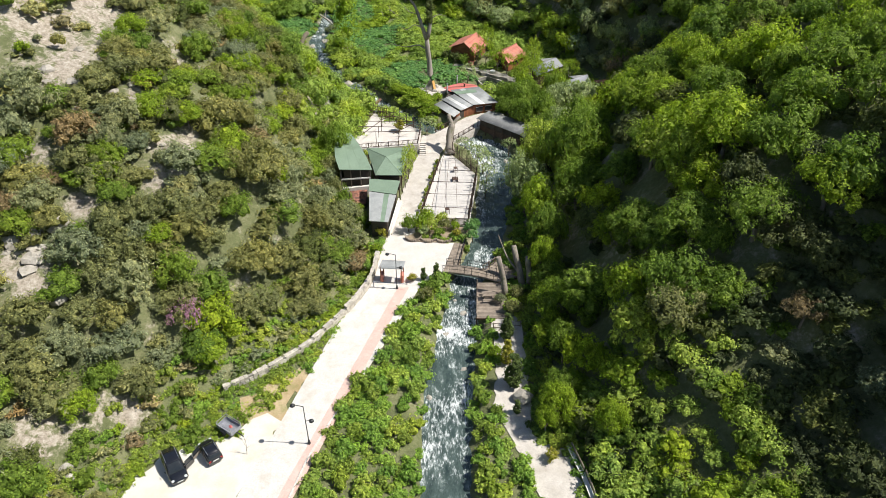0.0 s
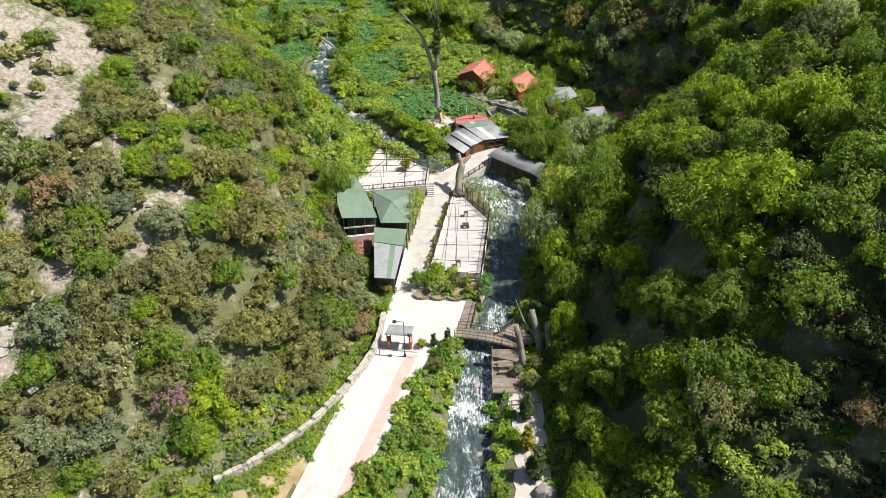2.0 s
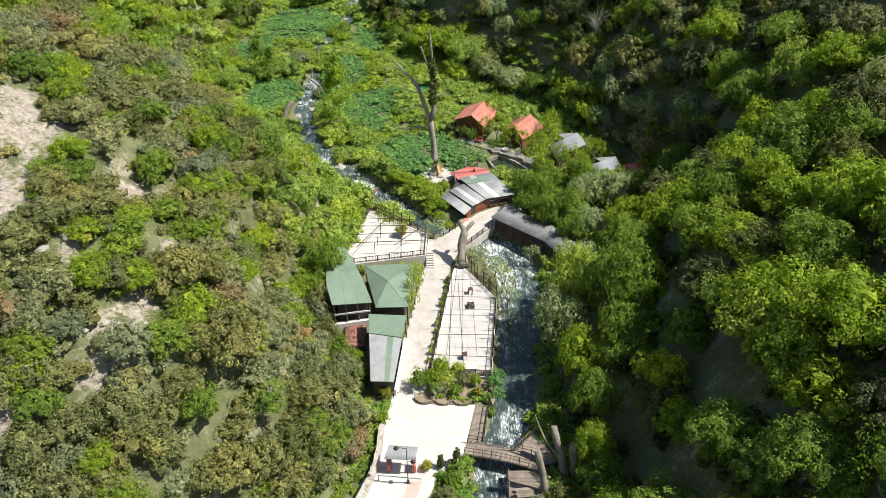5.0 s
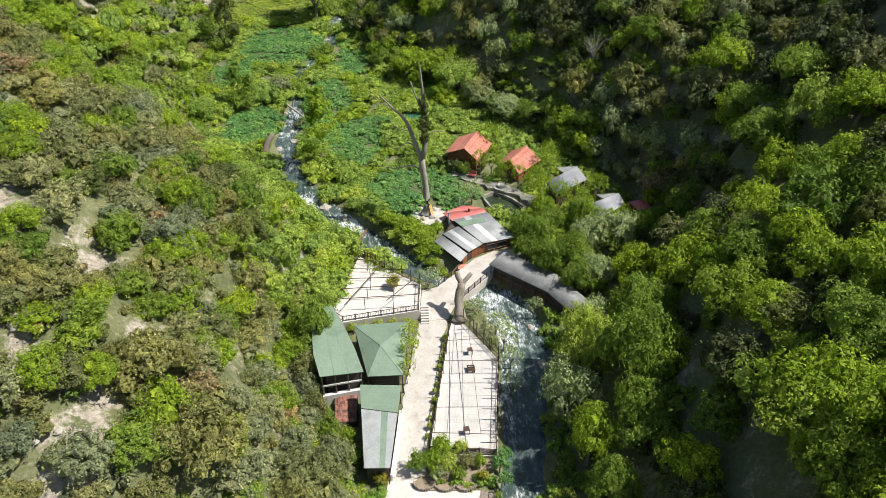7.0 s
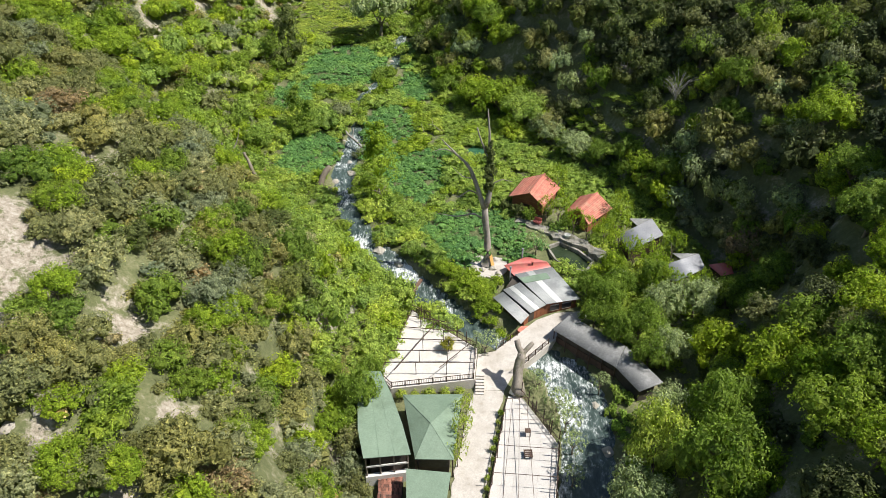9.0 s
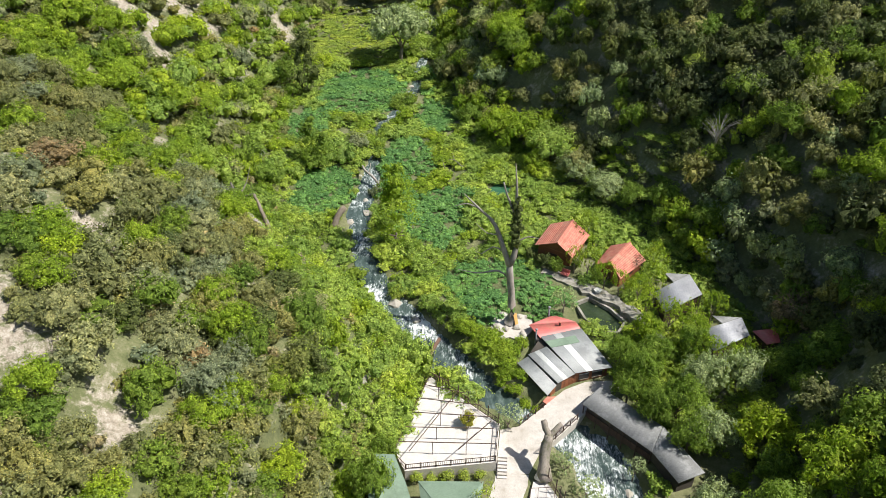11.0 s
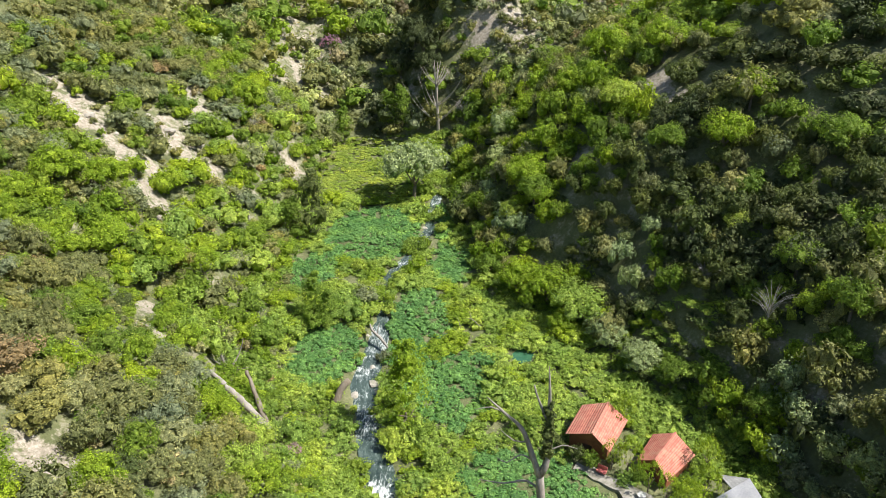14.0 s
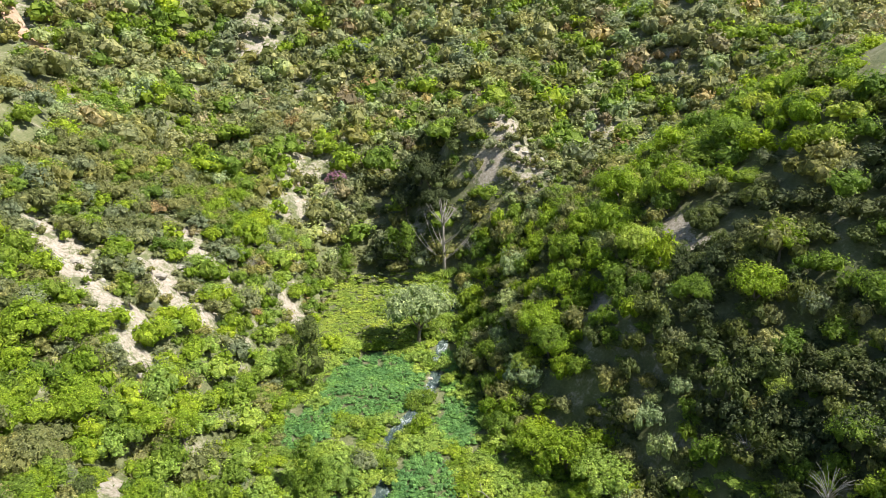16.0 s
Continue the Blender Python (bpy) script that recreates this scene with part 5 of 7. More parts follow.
def cabin(name, label, ridge_f, ridge_b, le_f, le_b, re_f, re_b, base, rows=11):
    """A small house with a tiled gable roof."""
    c = thing(name, label, "cabin", group="red-roofed cabins")
    w = max(6, round((Vector(ridge_f) - Vector(ridge_b)).length / 0.24))
    for ef, eb in ((le_f, le_b), (re_f, re_b)):
        for i in range(rows):
            u, v = i / rows, (i + 1.12) / rows
            up = lambda p, h: (p[0], p[1], p[2] + h)
            part("tile_course", wavy_sheet(up(lerp(ef, ridge_f, u), 0.014), up(lerp(eb, ridge_b, u), 0.014), lerp(eb, ridge_b, min(v, 1)), lerp(ef, ridge_f, min(v, 1)), w, 0.0015, thick=0.02), REDTILE, c)
    part("ridge", beam(Vector(ridge_f) + Vector((0, 0, 0.05)), Vector(ridge_b) + Vector((0, 0, 0.05)), 0.22, 0.1), REDTILE, c)
    ring = shrink([le_f[:2], re_f[:2], re_b[:2], le_b[:2]], 0.84)
    part("wall", slab(ring, base, 0, tops=[le_f[2] - 0.05, re_f[2] - 0.05, re_b[2] - 0.05, le_b[2] - 0.05]), REDWOOD, c, "brown timber walls")
    for f, l, rr in ((ridge_f, le_f, re_f), (ridge_b, le_b, re_b)):
        m = [(a + b) / 2 for a, b in zip(ridge_f, ridge_b)]
        k = lambda p: (m[0] + (p[0] - m[0]) * 0.84, m[1] + (p[1] - m[1]) * 0.84, p[2] - 0.12)
        bm = bmesh.new()
        bm.faces.new([bm.verts.new(k(p)) for p in (l, rr, f)])
        part("gable", bm, REDWOOD, c)
    d0, d1 = lerp(ring[0], ring[1], 0.35), lerp(ring[0], ring[1], 0.6)
    part("door", beam((*d0, base + 1.0), (*d1, base + 1.0), 0.12, 2.0), DARKWOOD, c, "dark plank door")
    d0, d1 = lerp(ring[1], ring[2], 0.3), lerp(ring[1], ring[2], 0.6)
    part("window", beam((*d0, base + 1.4), (*d1, base + 1.4), 0.1, 0.8), METAL, c, "dark window")
    return c


cabin("cabin", "timber cabin with red tiled gable roof beside the pond path", RED1[0], RED1[1], RED1[2], RED1[3], RED1[4], RED1[5], 2.0)
cabin("cabin", "small timber cabin with orange-red tiled roof half hidden by trees", RED2[0], RED2[1], RED2[2], RED2[3], RED2[4], RED2[5], 1.9)


def zinc_shed(label, W, N, E, S, back, base, mat=ZINC):
    c = thing("open_shed", label, "shed", group="metal-roofed sheds")
    part("roof", wavy_sheet(W, S, E, N, 22, 0.011), mat, c, "corrugated metal roof")
    part("back_roof", wavy_sheet(back, lerp(back, N, 0.6), N, lerp(W, N, 0.55), 6, 0.03), SLATEROOF, c, "dark corrugated back roof")
    ring = shrink([W[:2], S[:2], E[:2], N[:2]], 0.86)
    part("wall", slab(ring, base, 0, tops=[W[2] - 0.1, S[2] - 0.1, E[2] - 0.15, N[2] - 0.15]), DARKWOOD, c, "dark boarded walls")
    for p in (W, S, E, N):
        x, y = shrink([W[:2], S[:2], E[:2], N[:2], p[:2]], 0.94)[4]
        part("post", beam((x, y, base), (x, y, p[2] - 0.08), 0.12, 0.12), WOOD, c)


zinc_shed("shed with pale corrugated metal roof among the trees", (16.4, 126.8, 4.1), (21.7, 130.1, 4.9), (22.5, 126.0, 4.8), (17.3, 123.0, 4.0), (18.6, 131.0, 4.3), 1.6)
zinc_shed("shed with whitish corrugated roof under overhanging branches", (20.7, 119.7, 3.9), (26.3, 121.6, 4.8), (26.4, 118.4, 4.75), (21.9, 116.3, 3.8), (23.0, 122.6, 4.1), 1.5)
shed = thing("small_shed", "small shed with red sheet roof at the wood's edge", "shed")
part("roof", wavy_sheet((27.1, 119.5, 4.5), (28.3, 117.5, 4.2), (30.0, 117.9, 4.3), (30.1, 120.1, 4.6), 8, 0.02), REDROOF, shed, "red sheet roof")
part("wall", slab(shrink([(27.1, 119.5), (28.3, 117.5), (30.0, 117.9), (30.1, 120.1)], 0.85), 1.6, 4.15), DARKWOOD, shed, "dark walls")

# the gate shelter on the road
shelter = thing("gate_shelter", "small gate shelter with pale sheet roof and red posts", "shelter")
part("roof", wavy_sheet((-7.75, 66.3, 2.25), (-4.8, 66.1, 2.25), (-4.5, 67.4, 2.5), (-7.3, 67.7, 2.5), 10, 0.02), GREYROOF, shelter, "pale grey sheet roof")
for x, y in ((-7.5, 66.5), (-7.2, 67.4), (-5.0, 66.3), (-4.8, 67.2)):
    part("post", beam((x, y, 0), (x, y, 2.3), 0.12, 0.12), REDWOOD, shelter, "red painted post")
for x, y in ((-7.4, 66.9), (-4.95, 66.75)):
    part("booth", box((x - 0.18, y - 0.45, 0), (x + 0.18, y + 0.45, 1.1)), REDTILE, shelter, "red counter")
part("barrier", beam((-8.3, 65.5, 0.85), (-4.2, 65.0, 0.85), 0.07, 0.07), ZINC, shelter, "grey barrier bar")
part("barrier_post", beam((-8.3, 65.5, 0), (-8.3, 65.5, 0.95), 0.12, 0.12), ZINC, shelter)

# ---- single trees ----
def crown_mesh(kind, seed, **kw):
    v, tris, deep = crown(seed, **kw)
    return mesh_object("crown", v, tris, LEAF[kind], deep, smooth=True)


def limbs(seed, height, spread, thick, count=5, bm=None):
    """A short tapered trunk that divides into limbs."""
    s = np.random.default_rng(seed)
    bm = bm or bmesh.new()
    lean = s.normal(0, 0.05, 2) * height
    fork = (lean[0], lean[1], height * 0.45)
    tube([(0, 0, -0.5), (lean[0] * 0.4, lean[1] * 0.4, height * 0.2), fork], [thick * 1.25, thick, thick * 0.75], 7, bm)
    for i in range(count):
        a = math.tau * i / count + s.uniform(-0.4, 0.4)
        r = spread * s.uniform(0.5, 0.9)
        tube([fork, (fork[0] + r * 0.45 * math.cos(a), fork[1] + r * 0.45 * math.sin(a), height * 0.68), (fork[0] + r * math.cos(a), fork[1] + r * math.sin(a), height * s.uniform(0.85, 1.0))],
             [thick * 0.6, thick * 0.35, thick * 0.1], 5, bm)
    return bm


PROTO = {}


def tree(x, y, radius, kind, label, tall=1.0, z=None, name="tree", category="tree", group="", shape="round", variant=None):
    """One tree or bush with a trunk and a crown of many leaves; later ones of the same look share its meshes."""
    v = (int(abs(x * 7 + y * 3)) % 2) if variant is None else variant
    z = float(ground(x, y)) if z is None else z
    m = pose(x, y, z, 0, 0, (x * 37 + y * 91) % 360) @ Matrix.Diagonal((radius, radius, radius * tall, 1))
    key = (kind, shape, v)
    if key not in PROTO:
        base = new(name)
        base.empty_display_size = 0.3
        kw = {"round": dict(lobes=20, clumps=22, leaves=13, size=0.036, spread=0.78, lobe=0.31, clump=0.46, inset=0.64),
              "airy": dict(lobes=13, clumps=14, leaves=9, size=0.046, spread=0.78, lobe=0.32, loose=0.5, core=None),
              "bush": dict(lobes=10, clumps=18, leaves=12, size=0.046, spread=0.66, lobe=0.38, inset=0.66, clump=0.42),
              "cone": dict(lobes=11, clumps=16, leaves=10, size=0.050, tall=2.6, loose=0.05, inset=0.75, core=2),
              "column": dict(lobes=14, clumps=26, leaves=12, size=0.050, tall=3.4, loose=0.4, wide=1.55, inset=0.6, clump=0.45)}[shape]
        trunk = part("trunk", limbs(len(PROTO) + 3, 0.95 if shape in ("round", "airy") else 0.5, 0.55, 0.06 if shape != "column" else 0.1), BARK, base)
        c = crown_mesh(kind, 700 + 13 * len(PROTO), **kw)
        c.parent = base
        c.location.z = 0.22 if shape in ("round", "airy") else 0.02
        base.matrix_basis = m
        PROTO[key] = base
        ob = base
    else:
        src = PROTO[key]
        made = {}
        ob = new(name)
        ob.empty_display_size = 0.3
        for child in src.children:
            k = new(child.name.split(".")[0], child.data)
            k.parent, k.location = ob, child.location
        ob.matrix_basis = m
    return tagged(ob, label, category, group)


BRIGHT = "fresh bright-green broadleaf tree on the sunny slope"
for x, y, r in [(-27.1, 92.8, 2.4), (-26.4, 88.2, 2.2), (-29.4, 73.9, 2.0), (-39.1, 87.3, 2.3), (-29.6, 101.1, 2.5), (-32.4, 72.7, 1.7), (-28.6, 90.4, 2.4), (-33.2, 73.4, 2.0), (-31.6, 103.4, 2.2),
                (-42.3, 97.4, 2.2), (-39.1, 106.0, 2.3), (-44.4, 102.2, 2.2), (-23.6, 51.4, 2.1), (-32.7, 42.9, 1.8), (-25.2, 97.3, 2.0), (-22.0, 79.9, 1.9), (-35.5, 64.0, 1.9), (-29.5, 59.5, 1.8)]:
    tree(x, y, r, "bright", BRIGHT, 0.95, group="bright trees on the slope")
for x, y, r in [(-69.9, 154.1, 4.2), (-55.7, 151.9, 3.6), (-66.8, 157.5, 3.8), (-52.6, 156.6, 3.2), (-60.5, 147.5, 3.4), (-48.4, 149.0, 2.4), (-58.0, 163.0, 2.8), (-73.4, 232.9, 3.6), (-66.0, 222.0, 2.8), (-50.5, 142.0, 2.2), (-63.0, 139.5, 2.8), (-71.0, 146.0, 3.0)]:
    tree(x, y, r, "bright", "lush yellow-green tree on the upper slope", 0.9, group="bright trees of the upper slope")
tree(-25.4, 52.4, 1.9, "purple", "small tree in purple-pink blossom among the scrub", 1.7, shape="airy")
tree(-32.3, 129.3, 1.7, "purple", "low bush in faded pink blossom beside the creepers", 0.9, shape="airy")
tree(-58.1, 266.0, 3.4, "purple", "purple-flowering tree at the valley head", 1.0, shape="airy")
for x, y, r, k, lab in [(28.2, 62.7, 4.4, "bright", "large bright-green broadleaf tree on the shaded slope"), (28.1, 52.1, 3.6, "green", ""), (23.4, 54.8, 3.4, "green", ""), (33.4, 51.7, 3.4, "bright", ""), (23.9, 70.8, 3.6, "green", ""),
                        (20.9, 47.8, 3.2, "olive", "grey-green bushy tree on the shaded slope"), (30.2, 44.3, 1.8, "brown", "russet-brown withered tree among the green"), (25.1, 66.7, 3.8, "lime", "pale lime-green tree on the slope"),
                        (17.1, 75.6, 3.0, "green", ""), (44.7, 114.7, 4.0, "green", ""), (41.0, 128.4, 4.0, "bright", ""), (-2.1, 185.6, 3.6, "green", ""), (25.5, 138.4, 3.0, "green", ""), (39.1, 166.6, 3.8, "green", ""),
                        (12.8, 216, 5.0, "bright", ""), (5.0, 210, 4.0, "bright", ""), (-3.2, 189.7, 4.6, "bright", ""), (-6.0, 184.6, 2.8, "lime", "pale lime-green tree on the slope"), (12.6, 194.2, 4.0, "lime", "pale lime-green tree on the slope"), (26.0, 174.7, 4.2, "bright", ""),
                        (26.0, 161.8, 2.2, "lime", "pale flowering tree on the dark slope"), (34.5, 143.0, 3.4, "green", ""), (38.0, 108.0, 3.6, "green", ""), (33.5, 96.0, 3.6, "bright", ""), (29.0, 88.0, 3.4, "green", ""), (35.0, 78.0, 3.8, "bright", ""),
                        (20.0, 60.0, 3.0, "green", ""), (17.5, 67.5, 3.0, "dark", ""), (30.5, 73.0, 3.6, "green", ""), (38.5, 66.0, 3.8, "green", ""), (26.5, 78.5, 3.2, "bright", ""), (21.5, 90.5, 3.0, "green", ""), (40.0, 88.0, 3.6, "green", ""),
                        (32.0, 121.5, 3.0, "brown", "russet-brown tree among the green"), (46.0, 104.0, 3.8, "bright", ""), (40.5, 118.0, 3.6, "green", ""), (31.0, 152.0, 3.4, "green", ""), (30.5, 180.0, 3.6, "bright", ""), (18.0, 178.0, 3.2, "green", ""), (20.5, 204.0, 4.4, "bright", ""), (32.0, 215.0, 4.6, "green", "")]:
    tree(x, y, r, k, lab or ("bright-green broadleaf tree on the steep slope" if k == "bright" else "green broadleaf tree on the steep slope"), 1.05, group="trees of the shaded slope")
for x, y, r, k in [(15.4, 91.6, 2.6, "silver"), (11.4, 82.2, 3.2, "silver"), (12.2, 76.8, 2.8, "bright"), (12.8, 71.0, 2.6, "green"), (16.6, 94.6, 2.2, "silver"), (17.4, 83.0, 4.0, "green"), (19.0, 88.5, 3.4, "green"), (16.4, 77.5, 2.8, "green"), (11.9, 66.0, 2.2, "bright"), (11.9, 58.5, 1.9, "green"), (12.2, 51.5, 1.9, "green"), (11.2, 47.0, 1.7, "green"), (10.6, 44.6, 1.9, "bright"), (9.6, 43.4, 1.3, "bright"), (15.0, 41.5, 1.8, "bright")]:
    tree(x, y, r, k, "leafy green tree leaning over the river bank" if k != "silver" else "silvery-green tree leaning over the river bank", 1.75, group="trees along the river")
tree(13.5, 87.2, 3.3, "lime", "tall pale lime-leaved tree beside the rapids", 2.1)
for x, y, r, k in [(13.6, 107.2, 2.3, "green"), (16.6, 103.4, 2.3, "green"), (11.0, 110.0, 2.0, "green"), (12.6, 111.6, 2.6, "green"), (16.2, 107.6, 2.8, "green"), (18.6, 103.8, 2.5, "silver"), (10.8, 115.4, 2.0, "green"), (14.6, 115.2, 2.3, "green"), (19.6, 111.6, 2.7, "silver"), (14.4, 119.6, 1.9, "bright"), (19.6, 117.2, 2.2, "green"), (24.0, 112.6, 2.6, "silver"), (28.4, 114.0, 2.4, "green")]:
    tree(x, y, r, k, "dense green tree behind the restaurant" if k != "silver" else "silvery-green tree behind the restaurant", 1.5, group="trees round the sheds")
for x, y, r in [(8.4, 132.0, 1.7), (10.4, 129.6, 1.5), (16.6, 128.8, 1.8), (14.6, 127.2, 1.6), (17.9, 133.6, 1.8), (8.9, 140.0, 1.7), (19.4, 121.6, 1.8), (23.4, 123.8, 1.7), (25.2, 116.0, 1.6), (15.2, 124.0, 1.7), (17.6, 121.6, 1.8), (20.4, 119.0, 1.7), (20.6, 115.8, 1.8), (23.2, 115.0, 1.7), (12.2, 128.0, 1.5), (6.6, 132.6, 1.4)]:
    tree(x, y, r, "bright", "thin young yellow-green tree beside the cabins", 1.9, shape="airy", group="young trees by the cabins")
for x, y, r, k in [(0.0, 167.5, 5.0, "bright"), (4.8, 162.5, 4.4, "bramble"), (-4.6, 171.0, 4.0, "bright"), (8.6, 157.0, 3.2, "silver"), (12.8, 151.2, 3.0, "silver"), (-9.5, 175.5, 2.8, "green"), (2.0, 160.0, 2.4, "bright"), (16.5, 147.5, 2.4, "green"), (20.5, 142.0, 2.4, "green")]:
    tree(x, y, r, k, "round leafy tree at the foot of the dark slope", 0.95, group="trees at the valley edge")
# near-black leaves here also paint the shade left of the knoll
for x, y, r in [(-30.0, 252.0, 4.2), (-33.0, 258.0, 4.6), (-28.0, 247.0, 3.6), (-36.0, 253.0, 3.6), (-31.0, 266.0, 4.6)]:
    tree(x, y, r, "holm", "dark evergreen tree, the shade of its hollow put into the leaf colour", 1.3, group="evergreens of the hollow")
tree(-27.0, 206.0, 7.0, "silver", "large spreading grey-green tree beside the stream", 1.15)
for x, y, h, lab in [(-19.1, 138.7, 13.0, ""), (-47.4, 186.0, 8.5, ""), (-44.0, 187.5, 13.5, ""), (-49.0, 237.0, 9.5, ""), (-38.0, 242.5, 10.0, ""), (-34.3, 241.0, 10.0, ""), (-37.4, 161.5, 8.0, ""), (-34.6, 159.4, 6.5, "")]:
    tree(x, y, h / 3.0 if h < 12 else h / 3.6, "dark" if h > 13 else "bright" if 12 < h < 13.2 else "green", "tall dead trunk wrapped in dark ivy", 0.85 if h < 12 else 1.0, shape="column", group="ivy-covered trunks", name="ivy_tree")
for x, y, r, k in [(-35.9, 158.0, 2.6, "green"), (-33.0, 160.5, 1.8, "green"), (-29.8, 165.0, 2.4, "grey"), (-22.4, 176.0, 2.4, "bright"), (-30.5, 168.5, 1.8, "lime"), (-33.0, 176.0, 1.7, "lime"), (-17.0, 136.0, 1.9, "green"), (-21.4, 141.5, 1.7, "green"), (-15.0, 131.5, 1.9, "bramble"), (-17.6, 126.8, 1.6, "lime"),
                    (-38.5, 135.0, 1.9, "bramble"), (-9.2, 121.4, 1.5, "bramble"), (-19.5, 190.5, 1.6, "lime")]:
    tree(x, y, r, k, "leafy bush beside the stream", 1.0, shape="bush", name="bush", category="bush", group="bushes along the stream")
for x, y, r, z in [(-2.6, 105.9, 1.8, 0.0), (3.4, 100.8, 1.6, -0.6), (5.4, 97.6, 1.9, -0.7), (6.2, 95.0, 2.0, -0.7), (6.6, 92.0, 1.6, -0.7), (6.2, 88.0, 1.3, -0.7), (-7.2, 109.2, 1.0, 0.2), (4.6, 124.6, 1.9, 1.9), (10.6, 100.6, 1.3, -0.2), (-8.6, 112.9, 1.1, 0.1)]:
    tree(x, y, r, "silver", "grey-green willow bush over the water", 1.2, z=z, shape="airy", name="willow_bush", category="bush", group="willow bushes")
for x, y, r in [(-5.2, 117.4, 1.8), (-3.8, 115.8, 1.7), (-2.8, 114.4, 1.4), (-6.9, 119.2, 1.7), (-4.6, 119.0, 1.5), (-8.4, 120.6, 1.6), (-3.2, 117.4, 1.4)]:
    tree(x, y, r, "bright", "lush bright-green hedge on the bank below the house", 0.9, shape="bush", name="hedge", category="hedge", group="hedge on the bank")
for x, y, r in [(-1.8, 111.4, 1.2), (-0.6, 110.0, 1.0), (0.6, 109.2, 0.8), (-3.0, 112.8, 1.4), (-1.4, 113.0, 1.1), (-1.9, 116.4, 1.3), (-0.9, 118.0, 1.1)]:
    tree(x, y, r, "bright", "lush bright-green hedge on the bank below the house", 0.9, shape="bush", name="hedge", category="hedge", group="hedge on the bank")
for x, y, r, k in [(2.4, 134.0, 1.3, "dark"), (4.0, 133.0, 1.2, "green"), (0.6, 135.6, 1.2, "dark"), (9.6, 131.2, 1.1, "green"), (6.9, 133.4, 1.0, "dark")]:
    tree(x, y, r, k, "dense dark shrub before the cabin wall", 1.25, shape="bush", name="shrub", category="shrub", group="shrubs at the cabins")
for x, y, r in [(-12.2, 98.3, 0.9), (-10.6, 98.2, 0.8), (-9.0, 98.6, 0.9), (-7.2, 98.9, 0.8), (-5.6, 99.2, 0.7)]:
    tree(x, y, r, "lime", "yellow-green bush below the terrace wall", 1.1, z=0.0, shape="bush", name="bush", category="bush", group="bushes below the terrace")
tree(-7.2, 104.9, 1.15, "golden", "yellow-green bush growing through the terrace floor", 1.1, z=1.5, shape="bush", name="bush", category="bush")
for x, y, r, k in [(-16.6, 96.6, 1.7, "bright"), (-16.9, 92.2, 1.8, "green"), (-16.4, 89.4, 1.9, "olive"), (-15.9, 86.8, 1.8, "grey"), (-15.2, 84.4, 1.6, "olive"), (-13.6, 80.6, 1.6, "green"), (-12.4, 77.4, 1.5, "grey")]:
    tree(x, y, r, k, "tall scrub at the foot of the bank beside the huts", 1.7, shape="bush", name="shrub", category="shrub", group="scrub beside the huts")
tree(-16.2, 94.3, 2.5, "green", "slender green tree brushing the hut roof", 2.1, shape="round")
tree(-15.6, 99.8, 1.7, "green", "slender green tree brushing the hut roof", 1.8, shape="round")
for x, y, r in [(-5.0, 94.2, 1.25), (-5.2, 91.6, 1.4), (-5.5, 89.2, 1.15), (-4.7, 96.6, 0.8)]:
    tree(x, y, r, "lime", "young yellow-green tree beside the footpath", 2.2, z=0.0, shape="airy", name="young_tree", group="young trees by the path")
for i in range(13):
    t = i / 12
    tree(-3.5 + 2.6 * t + 0.1 * math.sin(i * 2.1), 81.4 + 14.8 * t, 0.33 + 0.10 * math.sin(i * 1.7), "lime" if i % 3 else "bright", "small hedge plant along the terrace fence", 1.5, z=0.0, shape="bush", name="hedge_plant", category="shrub", group="hedge along the terrace")
for x, y, r, k in [(-4.6, 77.4, 1.25, "green"), (-3.0, 77.6, 1.3, "bright"), (-1.5, 77.3, 1.2, "lime"), (0.3, 77.5, 1.0, "olive"), (-2.6, 76.3, 0.9, "silver"), (1.8, 76.0, 0.7, "golden"), (-2.2, 79.0, 1.4, "bright"), (-0.5, 76.2, 0.8, "green"), (1.6, 77.6, 0.8, "bright"), (-0.2, 79.2, 1.0, "lime")]:
    tree(x, y, r, k, "leafy shrub in the scalloped planting bed", 1.25, z=0.15, shape="bush", name="shrub", category="shrub", group="shrubs of the planting bed")
for x, y, r, k in [(3.6, 77.2, 1.1, "nettle"), (3.9, 75.6, 0.9, "nettle"), (4.3, 78.6, 0.9, "nettle"), (-8.2, 76.2, 0.9, "golden"), (-8.6, 73.0, 0.8, "bright"), (-8.3, 78.3, 0.9, "bright"), (-9.6, 69.0, 0.9, "broad"), (-11.2, 78.6, 1.3, "green"), (-11.6, 81.4, 1.2, "bright"), (-14.8, 84.6, 1.4, "olive"), (-13.2, 81.8, 1.4, "olive"), (-2.0, 63.2, 1.0, "olive"), (-1.4, 65.0, 0.9, "green")]:
    tree(x, y, r, k, "green bush beside the paved court", 1.1, z=0.0, shape="bush", name="bush", category="bush", group="bushes round the court")
tree(-3.75, 66.75, 0.75, "golden", "clipped yellow-green ball bush", 0.95, z=0.0, shape="bush", name="ball_bush", category="bush")
for x, y, h, k, lab in [(-2.35, 66.9, 1.75, "cypress", "small clipped dark cypress at the gate"), (-0.75, 67.3, 2.1, "cypress", "small clipped dark cypress at the gate"), (7.0, 56.6, 3.2, "cypress", "dark clipped cypress on the riverside path"), (6.6, 52.6, 3.1, "golden", "golden cypress on the riverside path"),
                        (7.0, 49.6, 4.0, "cypress", "tall dark clipped cypress casting shade on the path"), (7.1, 45.9, 1.7, "cypress", "small clipped cypress beside the rock")]:
    tree(x, y, h / 2.75 * 1.45, k, lab, 0.74, z=0.0, shape="cone", name="cypress", category="cypress", group="clipped cypresses", variant=0)
